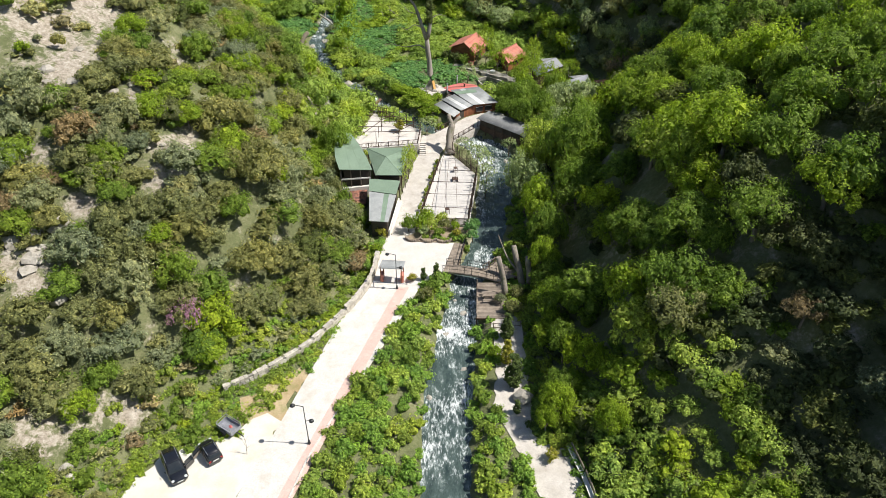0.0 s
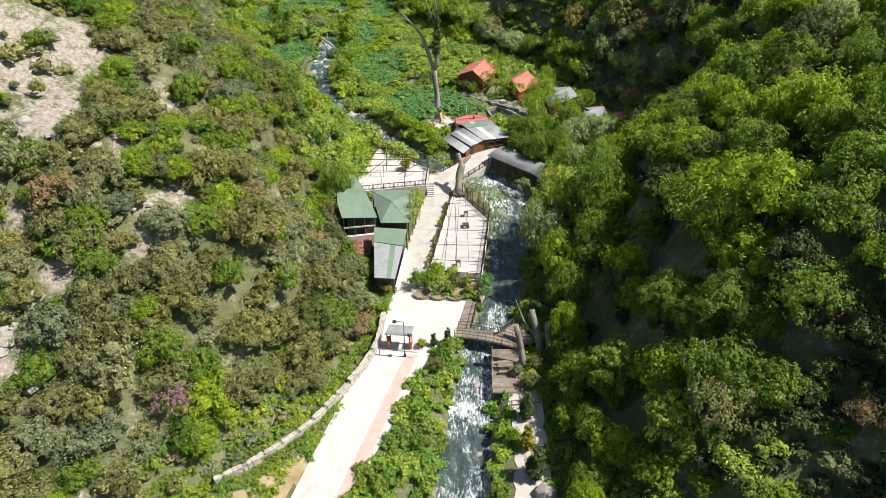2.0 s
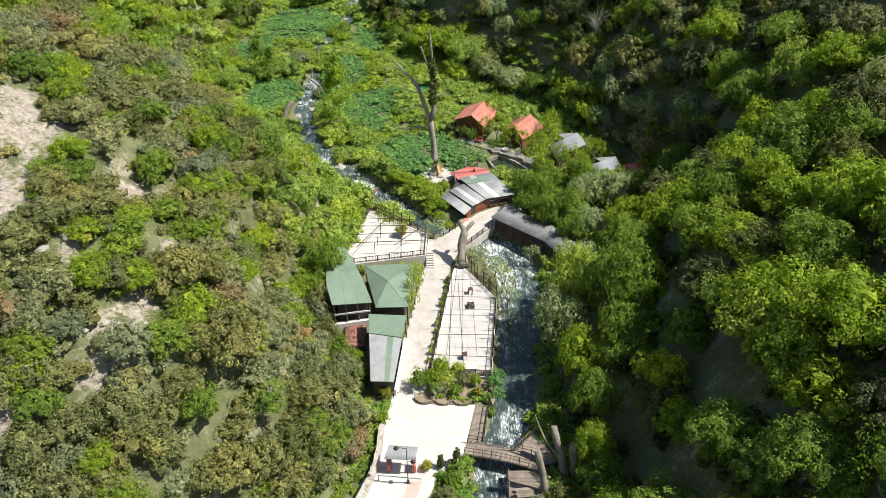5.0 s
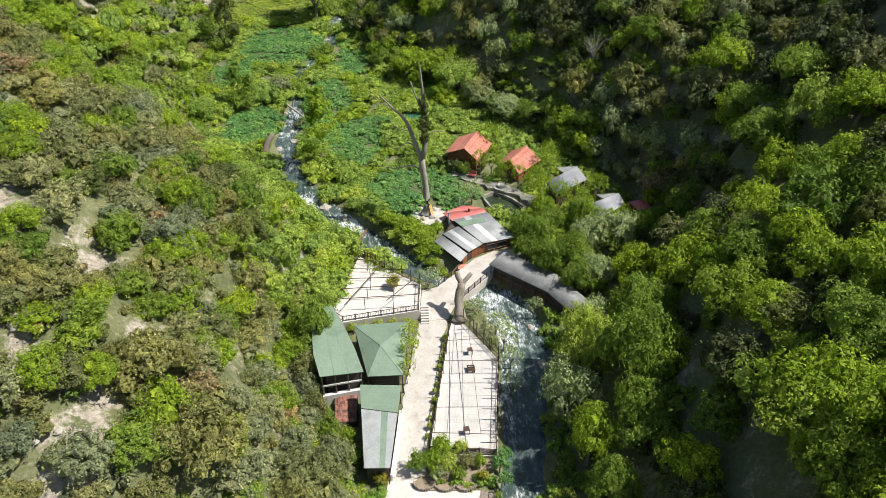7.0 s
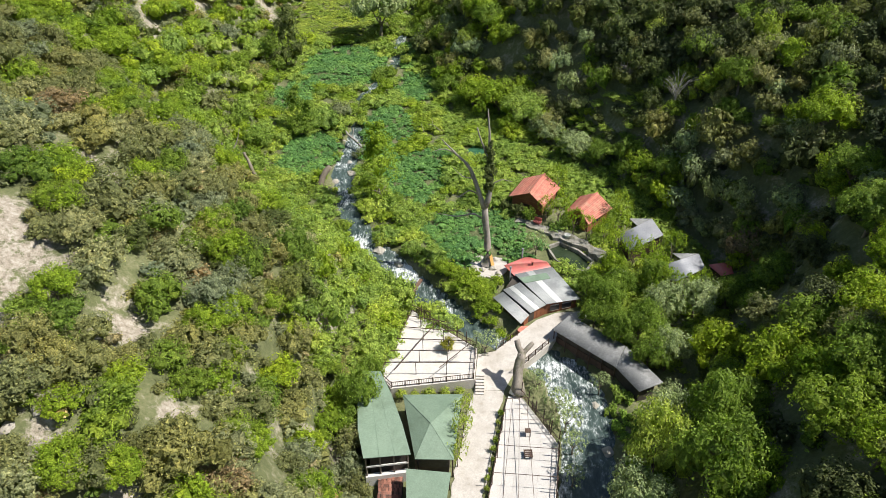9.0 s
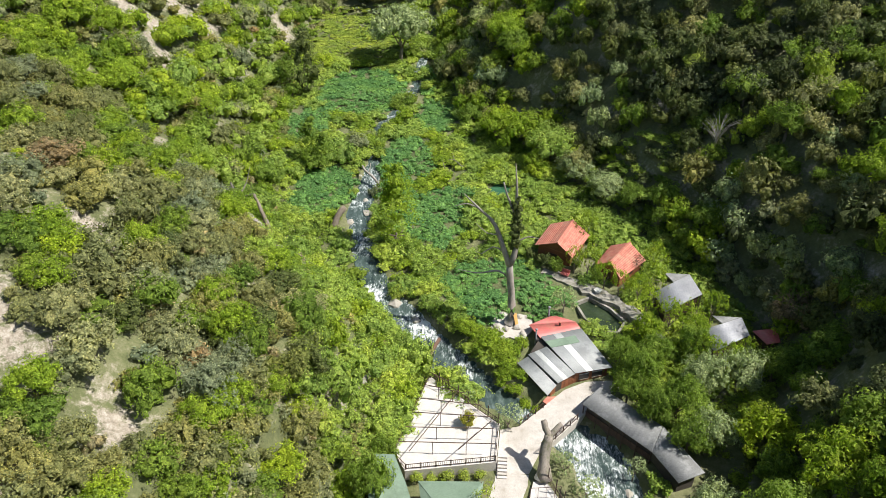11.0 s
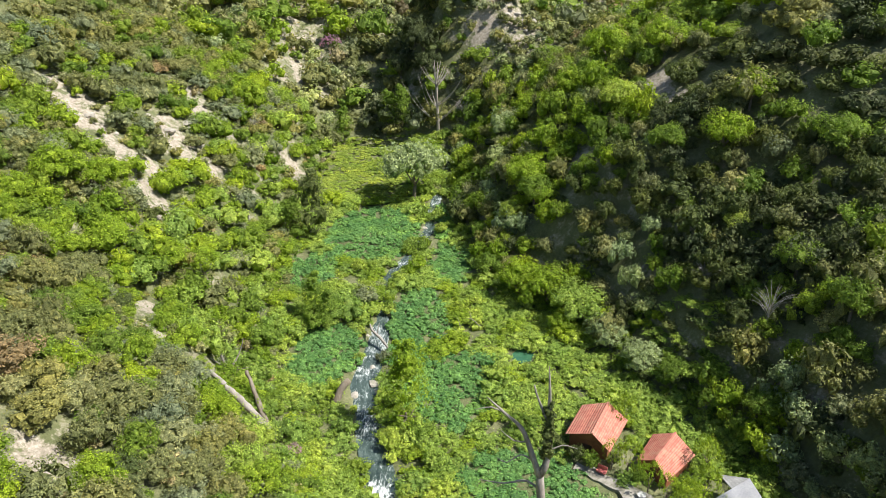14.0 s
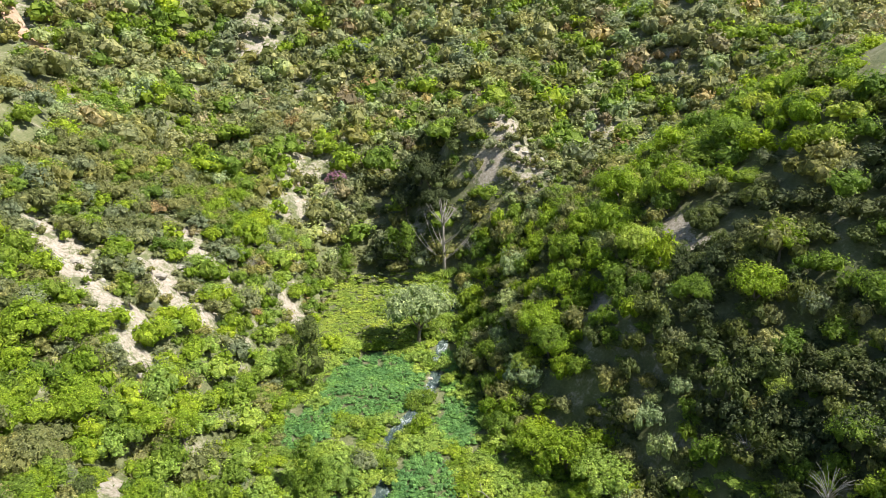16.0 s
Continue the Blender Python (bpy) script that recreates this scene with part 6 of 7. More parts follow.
for x, y, r, k in [(5.6, 53.6, 0.9, "bright"), (8.2, 44.0, 0.6, "cypress"), (9.8, 40.4, 0.8, "golden"), (8.0, 60.6, 1.2, "olive"), (6.6, 62.4, 0.9, "grey"), (8.6, 63.4, 1.0, "olive")]:
    tree(x, y, r, k, "low garden bush on the riverside path", 1.1, z=0.0, shape="bush", name="bush", category="bush", group="garden bushes")


# ---- dead wood ----
def dead(name, label, category, lines, mat, sides=8):
    """Each line: points and radii of a limb."""
    ob = thing(name, label, category)
    for i, (pts, radii) in enumerate(lines):
        p = smooth_line(pts, 0.5)
        rr = np.interp(np.linspace(0, 1, len(p)), np.linspace(0, 1, len(radii)), radii)
        s = np.random.default_rng(i + len(lines))
        p = p + np.concatenate([s.normal(0, 0.03, (len(p), 2)), np.zeros((len(p), 1))], 1) * rr[:, None] * 4
        part("trunk" if i == 0 else "branch", tube([tuple(q) for q in p], rr * s.uniform(0.86, 1.14, len(p)), sides if i == 0 else 5), mat, ob)
    return ob


B = lambda *p: list(p)
snag = dead("dead_tree", "tall bare dead tree with forked silver trunk", "dead tree", [
    (B((-2.3, 122.1, 1.5), (-2.3, 122.1, 3.0), (-2.45, 122.1, 7.0), (-2.9, 122.1, 11.6)), [1.0, 0.58, 0.46, 0.40]),
    (B((-2.9, 122.1, 11.2), (-4.4, 122.2, 15.6), (-5.2, 122.3, 17.4), (-6.8, 122.1, 19.2), (-8.6, 121.7, 21.4)), [0.42, 0.3, 0.22, 0.14, 0.04]),
    (B((-2.9, 122.1, 11.2), (-2.2, 122.0, 14.4), (-2.5, 122.2, 18.5), (-2.6, 122.0, 22.0), (-2.9, 121.8, 25.4)), [0.42, 0.36, 0.26, 0.16, 0.04]),
    (B((-2.4, 122.1, 18.0), (-3.6, 122.4, 20.8), (-4.1, 122.4, 22.6)), [0.2, 0.13, 0.08]),
    (B((-2.4, 122.1, 8.6), (-4.2, 122.5, 9.9), (-6.6, 122.2, 9.7), (-9.2, 121.8, 10.4)), [0.16, 0.12, 0.08, 0.03]),
    (B((-3.4, 122.1, 13.0), (-5.0, 122.4, 13.6), (-6.4, 122.0, 12.8), (-7.4, 121.8, 13.6)), [0.12, 0.09, 0.06, 0.02]),
    (B((-6.8, 122.1, 19.2), (-8.2, 122.4, 19.6), (-9.8, 122.2, 19.3)), [0.09, 0.06, 0.02]),
    (B((-2.3, 122.0, 14.6), (-0.9, 122.2, 15.4), (0.6, 122.0, 15.2)), [0.1, 0.06, 0.02]),
    (B((-4.4, 122.2, 15.6), (-5.8, 121.8, 16.0), (-7.2, 121.5, 17.6)), [0.1, 0.06, 0.02])], DEADWOOD, 10)
ivy_mesh = crown_mesh("dark", 905, lobes=8, clumps=16, leaves=9, size=0.08, tall=3.2, loose=0.5)
ivy_mesh.name = "ivy"
ivy_mesh.parent, ivy_mesh.matrix_basis = snag, pose(-2.45, 122.1, 13.2) @ Matrix.Diagonal((1.9, 1.9, 2.3, 1))
ivy_mesh["label"] = "dark ivy round the upper trunk"
plane = dead("hollow_trunk", "broken hollow plane trunk with whitewashed foot", "tree trunk", [
    (B((1.0, 99.4, 0.3), (1.1, 100.2, 1.9), (1.3, 101.1, 3.4), (1.45, 101.8, 4.4)), [0.8, 0.58, 0.55, 0.52]),
    (B((1.4, 101.6, 4.2), (1.1, 102.2, 4.9), (0.9, 102.7, 5.5)), [0.42, 0.36, 0.3]),
    (B((1.4, 101.6, 4.1), (2.1, 102.2, 4.8), (2.7, 102.6, 5.2)), [0.36, 0.3, 0.22])], OLDTRUNK, 11)
part("whitewashed_foot", tube([(0.98, 99.36, 0.28), (1.02, 99.6, 0.7), (1.06, 99.95, 1.2)], [0.92, 0.72, 0.64], 11), WHITEWALL, plane, "whitewashed trunk foot")
dead("fallen_log", "long fallen grey log on the bramble slope", "log", [
    (B((-34.3, 130.0, 6.6), (-36.4, 131.4, 8.4), (-38.4, 132.5, 9.6), (-43.4, 135.3, 12.0)), [0.55, 0.45, 0.38, 0.24]), (B((-38.0, 132.7, 8.6), (-38.9, 132.1, 9.0)), [0.2, 0.12])], DEADWOOD)
lean = dead("leaning_trunk", "leaning dead trunk half covered with ivy", "tree trunk", [(B((-35.0, 131.6, 4.4), (-37.0, 134.0, 7.6), (-39.4, 137.0, 11.0)), [0.42, 0.34, 0.2])], BARK)
vine = crown_mesh("green", 915, lobes=7, clumps=16, leaves=9, size=0.08, tall=3.0, loose=0.5)
vine.name = "ivy"
vine.parent, vine.matrix_basis = lean, pose(-35.4, 132.0, 4.2, -32, -28, 0) @ Matrix.Diagonal((1.9, 1.9, 2.1, 1))
dead("dead_branches", "pale bare branches of a fallen tree", "dead tree", [
    (B((-42.6, 138.6, 7.4), (-43.6, 139.6, 11.0), (-44.8, 140.6, 13.6)), [0.2, 0.13, 0.03]), (B((-43.0, 139.0, 8.8), (-41.6, 140.4, 11.0), (-40.8, 140.6, 13.4)), [0.16, 0.1, 0.03]),
    (B((-43.4, 139.4, 9.6), (-45.4, 139.2, 11.0), (-47.2, 139.4, 11.6)), [0.12, 0.08, 0.02]), (B((-43.0, 139.0, 9.0), (-39.8, 138.4, 10.4)), [0.1, 0.03])], DEADWOOD, 6)
dead("stream_log", "crooked bare log lying over the stream", "log", [(B((-27.8, 158.4, 4.6), (-27.0, 156.2, 4.9), (-25.4, 154.8, 4.4), (-24.2, 153.4, 3.8)), [0.12, 0.22, 0.22, 0.16]), (B((-26.2, 155.4, 4.6), (-26.0, 156.8, 6.0)), [0.12, 0.04])], DEADWOOD, 7)
dead("rotten_stump", "dark rotten leaning stump beside the stream", "stump", [(B((-29.6, 141.2, 2.6), (-29.0, 142.2, 4.4), (-27.8, 143.0, 5.6)), [0.6, 0.5, 0.42])], BARK)
dead("bare_branches", "small bare grey branches on the nettle bed", "branches", [(B((-10.6, 160.4, 3.8), (-12.0, 161.0, 4.8), (-13.2, 161.4, 4.6)), [0.1, 0.07, 0.02]), (B((-12.0, 161.0, 4.7), (-12.4, 161.8, 5.8)), [0.06, 0.02]), (B((-13.6, 159.8, 3.7), (-14.2, 160.6, 5.2)), [0.07, 0.02])], DEADWOOD, 5)
grng = np.random.default_rng(77)
lines = [(B((-24.5, 236, 7.4), (-24.6, 236, 14.0), (-24.9, 236, 22.0), (-25.4, 236, 29.0)), [0.55, 0.42, 0.26, 0.05])]
for i in range(26):
    z0, a = grng.uniform(12.5, 26), grng.uniform(0, math.tau)
    ln = (31 - z0) * grng.uniform(0.3, 0.55)
    lines.append((B((-24.7, 236, z0), (-24.7 + ln * 0.55 * math.cos(a), 236 + ln * 0.55 * math.sin(a), z0 + ln * 0.45), (-24.7 + ln * math.cos(a), 236 + ln * math.sin(a), z0 + ln * 1.1)), [0.17, 0.1, 0.03]))
dead("bare_tree", "tall leafless grey tree at the valley head", "dead tree", lines, DEADWOOD, 7)
dead("cut_trunk", "thick sawn-off trunk leaning beside the bridge", "tree trunk", [(B((7.4, 63.6, -0.2), (7.0, 64.3, 2.4), (6.4, 64.9, 4.9)), [0.42, 0.32, 0.28])], OLDTRUNK, 10)
dead("cut_trunk", "mossy leaning trunk beside the bridge", "tree trunk", [(B((9.6, 65.4, 0.0), (9.0, 66.6, 2.2), (8.4, 68.0, 4.4)), [0.42, 0.36, 0.28]), (B((8.9, 66.4, 1.8), (7.6, 67.6, 3.2), (6.6, 68.4, 5.6)), [0.16, 0.12, 0.03])], OLDTRUNK, 9)
dead("cut_trunk", "upright sawn-off trunk beside the bridge", "tree trunk", [(B((10.3, 65.6, -0.1), (10.2, 65.8, 2.0), (10.0, 66.2, 4.0)), [0.38, 0.34, 0.34])], OLDTRUNK, 10)


def bare_tree(x, y, height, seed):
    """A leafless tree: a short trunk and many fine pale branches."""
    s = np.random.default_rng(seed)
    z = float(ground(x, y)) - 0.2
    lines = [(B((x, y, z), (x + s.normal(0, 0.1), y, z + height * 0.25), (x + s.normal(0, 0.2), y + s.normal(0, 0.2), z + height * 0.5)), [0.14, 0.11, 0.07])]
    for i in range(28):
        a, w = i * 2.4 + s.uniform(-0.3, 0.3), height * s.uniform(0.2, 0.5)
        h0 = height * s.uniform(0.2, 0.48)
        lines.append((B((x, y, z + h0), (x + 0.5 * w * math.cos(a), y + 0.5 * w * math.sin(a), z + h0 + 0.3 * height), (x + w * math.cos(a), y + w * math.sin(a), z + h0 + height * s.uniform(0.35, 0.5))), [0.035, 0.022, 0.008]))
    return dead("bare_tree", "leafless grey tree with fine pale branches", "bare tree", lines, PALEWOOD, 6)


PALEWOOD = surface("pale_twigs", (0.34, 0.31, 0.28), (0.52, 0.49, 0.45), 1.2, 8, 0.85, relief=0.4)
for i, (x, y, h) in enumerate([(27.0, 147.5, 6.5), (21.0, 156.5, 5.0), (-18.0, 236.0, 7.0), (-60.5, 206.0, 4.5)]):
    bare_tree(x, y, h, 40 + i)

# ---- road furniture and paving pieces ----
def strip_x(y):
    return -5.35 - 0.304 * (65.6 - y)


edge = [(strip_x(y) + 0.02 * math.sin(y * 3.1), y) for y in np.linspace(65.4, 30.5, 24)]
tagged(part("pavement_pink_strip", slab(edge + [(x + 1.3, y) for x, y in edge[::-1]], -0.2, 0.042), PINK), "faded pink paved strip along the road", "paving strip", kind="structure")
for pts, lab in (([(-11.0, 44.2), (-12.3, 40.4), (-13.2, 36.5), (-12.9, 30)], "low concrete kerb beside the road"), ([(-11.0, 44.2), (-9.4, 48.0), (-7.9, 51.7)], "low concrete kerb beside the road")):
    kerb = tagged(new("trim_kerb"), lab, "kerb", kind="structure")
    for a, b in zip(pts, pts[1:]):
        n = max(1, round(math.dist(a, b) / 1.0))
        for i in range(n):
            part("kerb_stone", beam((*lerp(a, b, (i + 0.02) / n), 0.06), (*lerp(a, b, (i + 0.98) / n), 0.06), 0.16, 0.18), CONCRETE, kerb)


def street_lamp(x, y, label, turn=180.0):
    ob = thing("street_lamp", label, "street lamp", (x, y, 0.02), turn, "street lamps")
    part("base", tube([(0, 0, 0), (0, 0, 0.12), (0, 0, 0.5)], [0.16, 0.15, 0.08], 12), METAL, ob)
    part("pole", tube([(0, 0, 0.4), (0, 0, 3.0), (0, 0, 5.0)], [0.05, 0.042, 0.035], 10), METAL, ob)
    for z, reach, s in ((5.0, 0.95, 1), (3.1, 0.55, -1)):
        arm = part("arm", tube([(0, 0, z - 0.02), (s * reach * 0.5, 0, z + 0.10), (s * reach, 0, z + 0.14)], [0.035, 0.03, 0.03], 8), METAL, ob)
        head = part("head", tube([(s * reach, 0, z + 0.24), (s * reach, 0, z + 0.14), (s * reach, 0, z + 0.02), (s * reach, 0, z - 0.03)], [0.05, 0.2, 0.24, 0.16], 12), METAL, ob, "round dark lamp head")
        part("glass", tube([(s * reach, 0, z - 0.03), (s * reach, 0, z - 0.1)], [0.17, 0.08], 12), WHITESHEET, head, "pale glass bowl")
    return ob


street_lamp(-12.4, 42.2, "dark metal street lamp with two round heads beside the road", 176)
street_lamp(-5.5, 65.2, "dark metal street lamp with two round heads by the gate", 178)


# ---- dry stone wall below the slope ----
WALL = [(-8.3, 71.5), (-8.7, 66.8), (-10.2, 62.5), (-12.3, 58.8), (-14.8, 54.9), (-18.7, 51.1), (-21.9, 48.8)]
line = smooth_line([(x, y, 0) for x, y in WALL], 0.36)
wall = tagged(new("wall_dry_stone"), "weathered dry stone wall holding the slope", "stone wall", kind="structure")
stones = []
for k in range(6):
    bm = bmesh.new()
    bmesh.ops.create_cube(bm, size=1)
    sr = np.random.default_rng(k)
    for v in bm.verts:
        v.co *= float(sr.uniform(0.82, 1.08))
    stones.append(part("stone", bm, STONE, wall))
core = bmesh.new()
for a, b in zip(line, line[1:]):
    beam((a[0], a[1], 0.36), (b[0], b[1], 0.36), 0.24, 0.66, core)
part("core", core, OLDSTONE, wall, "earth and rubble between the stones")
wr = np.random.default_rng(9)
used = set()
for i in range(len(line) - 1):
    a, b = line[i], line[i + 1]
    ang = math.degrees(math.atan2(b[1] - a[1], b[0] - a[0]))
    top = 4 if i < 30 else 3 if i % 5 else 2
    for row in range(top):
        for side in (0.1, -0.1):
            if side < 0 and row < top - 1:
                continue
            src = stones[int(wr.integers(0, 6))]
            ob = src if src not in used else new("stone", src.data)
            used.add(src)
            ob.parent = wall
            n = np.array([-(b[1] - a[1]), b[0] - a[0]]) / math.dist(a, b)
            p = (a + b)[:2] / 2 - n * side * (-1) + n * 0.0
            zb = min(0.0, float(ground(p[0], p[1])))
            ob.matrix_basis = pose(p[0], p[1], zb + 0.14 + row * 0.27 + wr.normal(0, 0.015), 0, wr.normal(0, 3), ang + wr.normal(0, 4)) @ Matrix.Diagonal((wr.uniform(0.36, 0.50), wr.uniform(0.24, 0.36), wr.uniform(0.24, 0.31), 1))


# ---- fences, pergolas, bridge ----
def fence(name, label, pts, z, height=0.95, gap=1.4, mat=DARKWOOD, slats=0, pickets=0, group="fences", posts_up=0.0):
    """Posts with rails between them along a line; slats: level boards; pickets: upright bars a metre."""
    ob = thing(name, label, "fence", group=group)
    zf = z if callable(z) else (lambda x, y: z)
    post = None
    for (a, b) in zip(pts, pts[1:]):
        n = max(1, round(math.dist(a, b) / gap))
        for i in range(n + 1):
            x, y = lerp(a, b, i / n)
            if i == n and b != pts[-1]:
                continue
            if post is None:
                post = part("post", box((-0.05, -0.05, -0.1), (0.05, 0.05, height + 0.06 + posts_up)), mat, ob)
                k = post
            else:
                k = new("post", post.data)
                k.parent = ob
            k.matrix_basis = pose(x, y, zf(x, y))
        for i in range(n):
            p, q_ = lerp(a, b, i / n), lerp(a, b, (i + 1) / n)
            hs = [height * (j + 0.5) / slats for j in range(slats)] if slats else [height * 0.22, height * 0.96]
            for h in hs:
                part("rail" if not slats else "slat", beam((*p, zf(*p) + h), (*q_, zf(*q_) + h), 0.04, 0.075 if not slats else height / slats * 0.6), mat, ob)
            if pickets:
                m = max(1, round(math.dist(p, q_) * pickets))
                bm = bmesh.new()
                for j in range(m):
                    x, y = lerp(p, q_, (j + 0.5) / m)
                    beam((x, y, zf(x, y) + height * 0.22), (x, y, zf(x, y) + height * 0.96), 0.035, 0.035, bm)
                pk = part("pickets", bm, mat, ob)
                pk["kind"] = "stuff"
    return ob


fence("slat_fence", "dark slatted timber fence closing the terrace", [(-3.3, 79.4), (0, 79.0), (3.4, 78.65)], 0.3, 1.0, 1.5, slats=6)
fence("terrace_fence", "dark picket fence along the terrace above the river", [(3.4, 78.75), (5.1, 92.2), (1.5, 99.0)], 0.3, 0.95, 1.5, pickets=5, posts_up=1.25)
fence("terrace_fence", "low dark picket fence between path and terrace", [(-3.3, 79.6), (-0.45, 96.8)], 0.3, 0.75, 1.5, pickets=5)
fence("deck_fence", "dark picket fence on the raised terrace edge", [(-14.6, 99.9), (-13.3, 98.6), (-4.0, 100.3), (-3.75, 105.2)], 1.5, 0.85, 1.5, pickets=5)
fence("deck_fence", "dark rail fence above the river", [(-3.75, 105.3), (-11.9, 111.9)], 1.5, 0.95, 1.6, pickets=4, posts_up=0.9)
fence("deck_fence", "thin dark rail along the creeper slope", [(-14.75, 101.0), (-12.05, 112.0)], 1.5, 0.35, 2.2)
cz = lambda x, y: np.interp(y, [99.8, 101, 106, 112, 114], [0.07, 0.24, 0.66, 1.12, 1.2])
fence("causeway_fence", "red-brown timber rail along the causeway", [(-1.3, 106.0), (1.4, 108.6)], cz, 0.9, 1.2, DARKWOOD, pickets=5)
fence("causeway_fence", "red-brown timber rail along the causeway", [(0.8, 102.5), (2.6, 104.5), (5.2, 107.3)], cz, 0.9, 1.2, DARKWOOD, pickets=5)

causeway = bmesh.new()
sl = slab(CAUSEWAY, -0.9, 0, causeway, tops=[cz(x, y) for x, y in CAUSEWAY])
tagged(part("pavement_causeway", sl, PATHSTONE), "pale concrete causeway crossing the river to the restaurant", "causeway", kind="structure")


def pergola(label, posts, bars, z, thick=0.05):
    ob = thing("pergola_frame", label, "pergola", group="pergola frames")
    for x, y, zb in posts:
        part("post", beam((x, y, zb), (x, y, z), 0.07, 0.07), DARKWOOD, ob)
    for a, b in bars:
        part("bar", beam((*a, z), (*b, z), thick, thick), DARKWOOD, ob)
    return ob


west, east = [(-3.2, 80.2), (-2.6, 83.5), (-2.0, 86.9), (-1.4, 90.3), (-0.85, 93.6), (-0.45, 96.6)], [(3.6, 79.6), (4.05, 83.2), (4.45, 86.6), (4.85, 90.0), (4.2, 93.8), (2.6, 97.0)]
pergola("thin dark metal pergola frame over the dining terrace", [(*p, 0.3) for p in west[1:] + east[1:]], list(zip(west, east)) + [(lerp(west[0], east[0], t), lerp(west[-1], east[-1], t)) for t in (0.25, 0.5, 0.75)], 2.35, 0.045)
dw, de = [(-14.2, 100.6), (-13.7, 102.6), (-13.2, 104.7), (-12.7, 106.8), (-12.3, 108.9), (-11.9, 110.9)], [(-4.1, 101.0), (-4.3, 103.0), (-4.4, 104.6), (-5.6, 106.2), (-7.6, 107.9), (-9.6, 109.6)]
pergola("thin dark pergola frame over the triangular terrace", [(*lerp(a, b, t), 1.5) for a, b in zip(dw, de) for t in (0.35, 0.7)], list(zip(dw, de)) + [((-13.0, 99.4), (-8.4, 108.2)), ((-7.9, 100.0), (-4.6, 104.0))], 3.45, 0.07)


def table(x, y, z, turn, label="small dark metal terrace table"):
    ob = thing("terrace_table", label, "table", (x, y, z), turn, "terrace tables")
    top = part("tabletop", box((-0.3, -0.3, 0.70), (0.3, 0.3, 0.74)), DARKWOOD, ob)
    for sx in (-0.25, 0.25):
        for sy in (-0.25, 0.25):
            part("leg", box((sx - 0.025, sy - 0.025, 0), (sx + 0.025, sy + 0.025, 0.7)), METAL, ob)
    return ob


table(1.9, 93.4, 0.3, 4)
table(0.6, 81.6, 0.3, 8)
bench = thing("slat_bench", "small dark slatted bench on the terrace", "bench", (1.8, 90.6, 0.3), 3)
for i in range(4):
    part("slat", box((-0.45, -0.42 + i * 0.26, 0.4), (0.45, -0.26 + i * 0.26, 0.45)), DARKWOOD, bench)
for x in (-0.38, 0.38):
    part("leg", box((x - 0.04, -0.36, 0), (x + 0.04, 0.5, 0.4)), METAL, bench)

# terrace joints: each flag is a piece
flags = tagged(new("trim_terrace_flags"), "large pale square flagstones of the dining terrace", "flagstones", kind="structure")
src = None
for i in range(3, 40):
    for j in range(-4, 6):
        x, y = j * 1.22 + 0.14 * (i - 3) * 0.9, 78.6 + i * 1.0
        if all(inside(np.array(x + dx), np.array(y + dy), TERRACE) for dx in (-0.6, 0.6) for dy in (-0.5, 0.5)):
            if src is None:
                src = part("flagstone", box((-0.595, -0.485, -0.02), (0.595, 0.485, 0.012), bevel=0.008), surface("flagstone", (0.52, 0.495, 0.47), (0.61, 0.585, 0.555), 0.8, 9, 0.85, relief=0.1, per_piece=0.035))
                k = src
            else:
                k = new("flagstone", src.data)
            k.parent = flags
            k.matrix_basis = pose(x, y, 0.306)

bridge = thing("footbridge", "weathered wooden footbridge with thin metal rails over the river", "bridge")
a, b = Vector((0.2, 69.1, 0.15)), Vector((7.2, 66.95, 0.35))
n = 34
for i in range(n):
    t = (i + 0.5) / n
    p = a.lerp(b, t) + Vector((0, 0, 0.28 * math.sin(math.pi * t)))
    if i == 0:
        plank = part("plank", box((-0.1, -0.8, -0.03), (0.1, 0.8, 0.03)), WOOD, bridge)
        k = plank
    else:
        k = new("plank", plank.data)
        k.parent = bridge
    k.matrix_basis = pose(*p, 0, 0, -17)
side = Vector((b.y - a.y, a.x - b.x, 0)).normalized() * 0.78
for s in (-1, 1):
    pts = [a.lerp(b, t) + side * s + Vector((0, 0, 0.28 * math.sin(math.pi * t))) for t in np.linspace(0, 1, 9)]
    for p in pts:
        part("post", beam(p, p + Vector((0, 0, 0.95)), 0.05, 0.05), METAL, bridge)
    for p, q_ in zip(pts, pts[1:]):
        for h in (0.5, 0.95):
            part("rail", beam(p + Vector((0, 0, h)), q_ + Vector((0, 0, h)), 0.035, 0.035), METAL, bridge)
        part("girder", beam(p - Vector((0, 0, 0.12)), q_ - Vector((0, 0, 0.12)), 0.12, 0.2), WOOD, bridge)


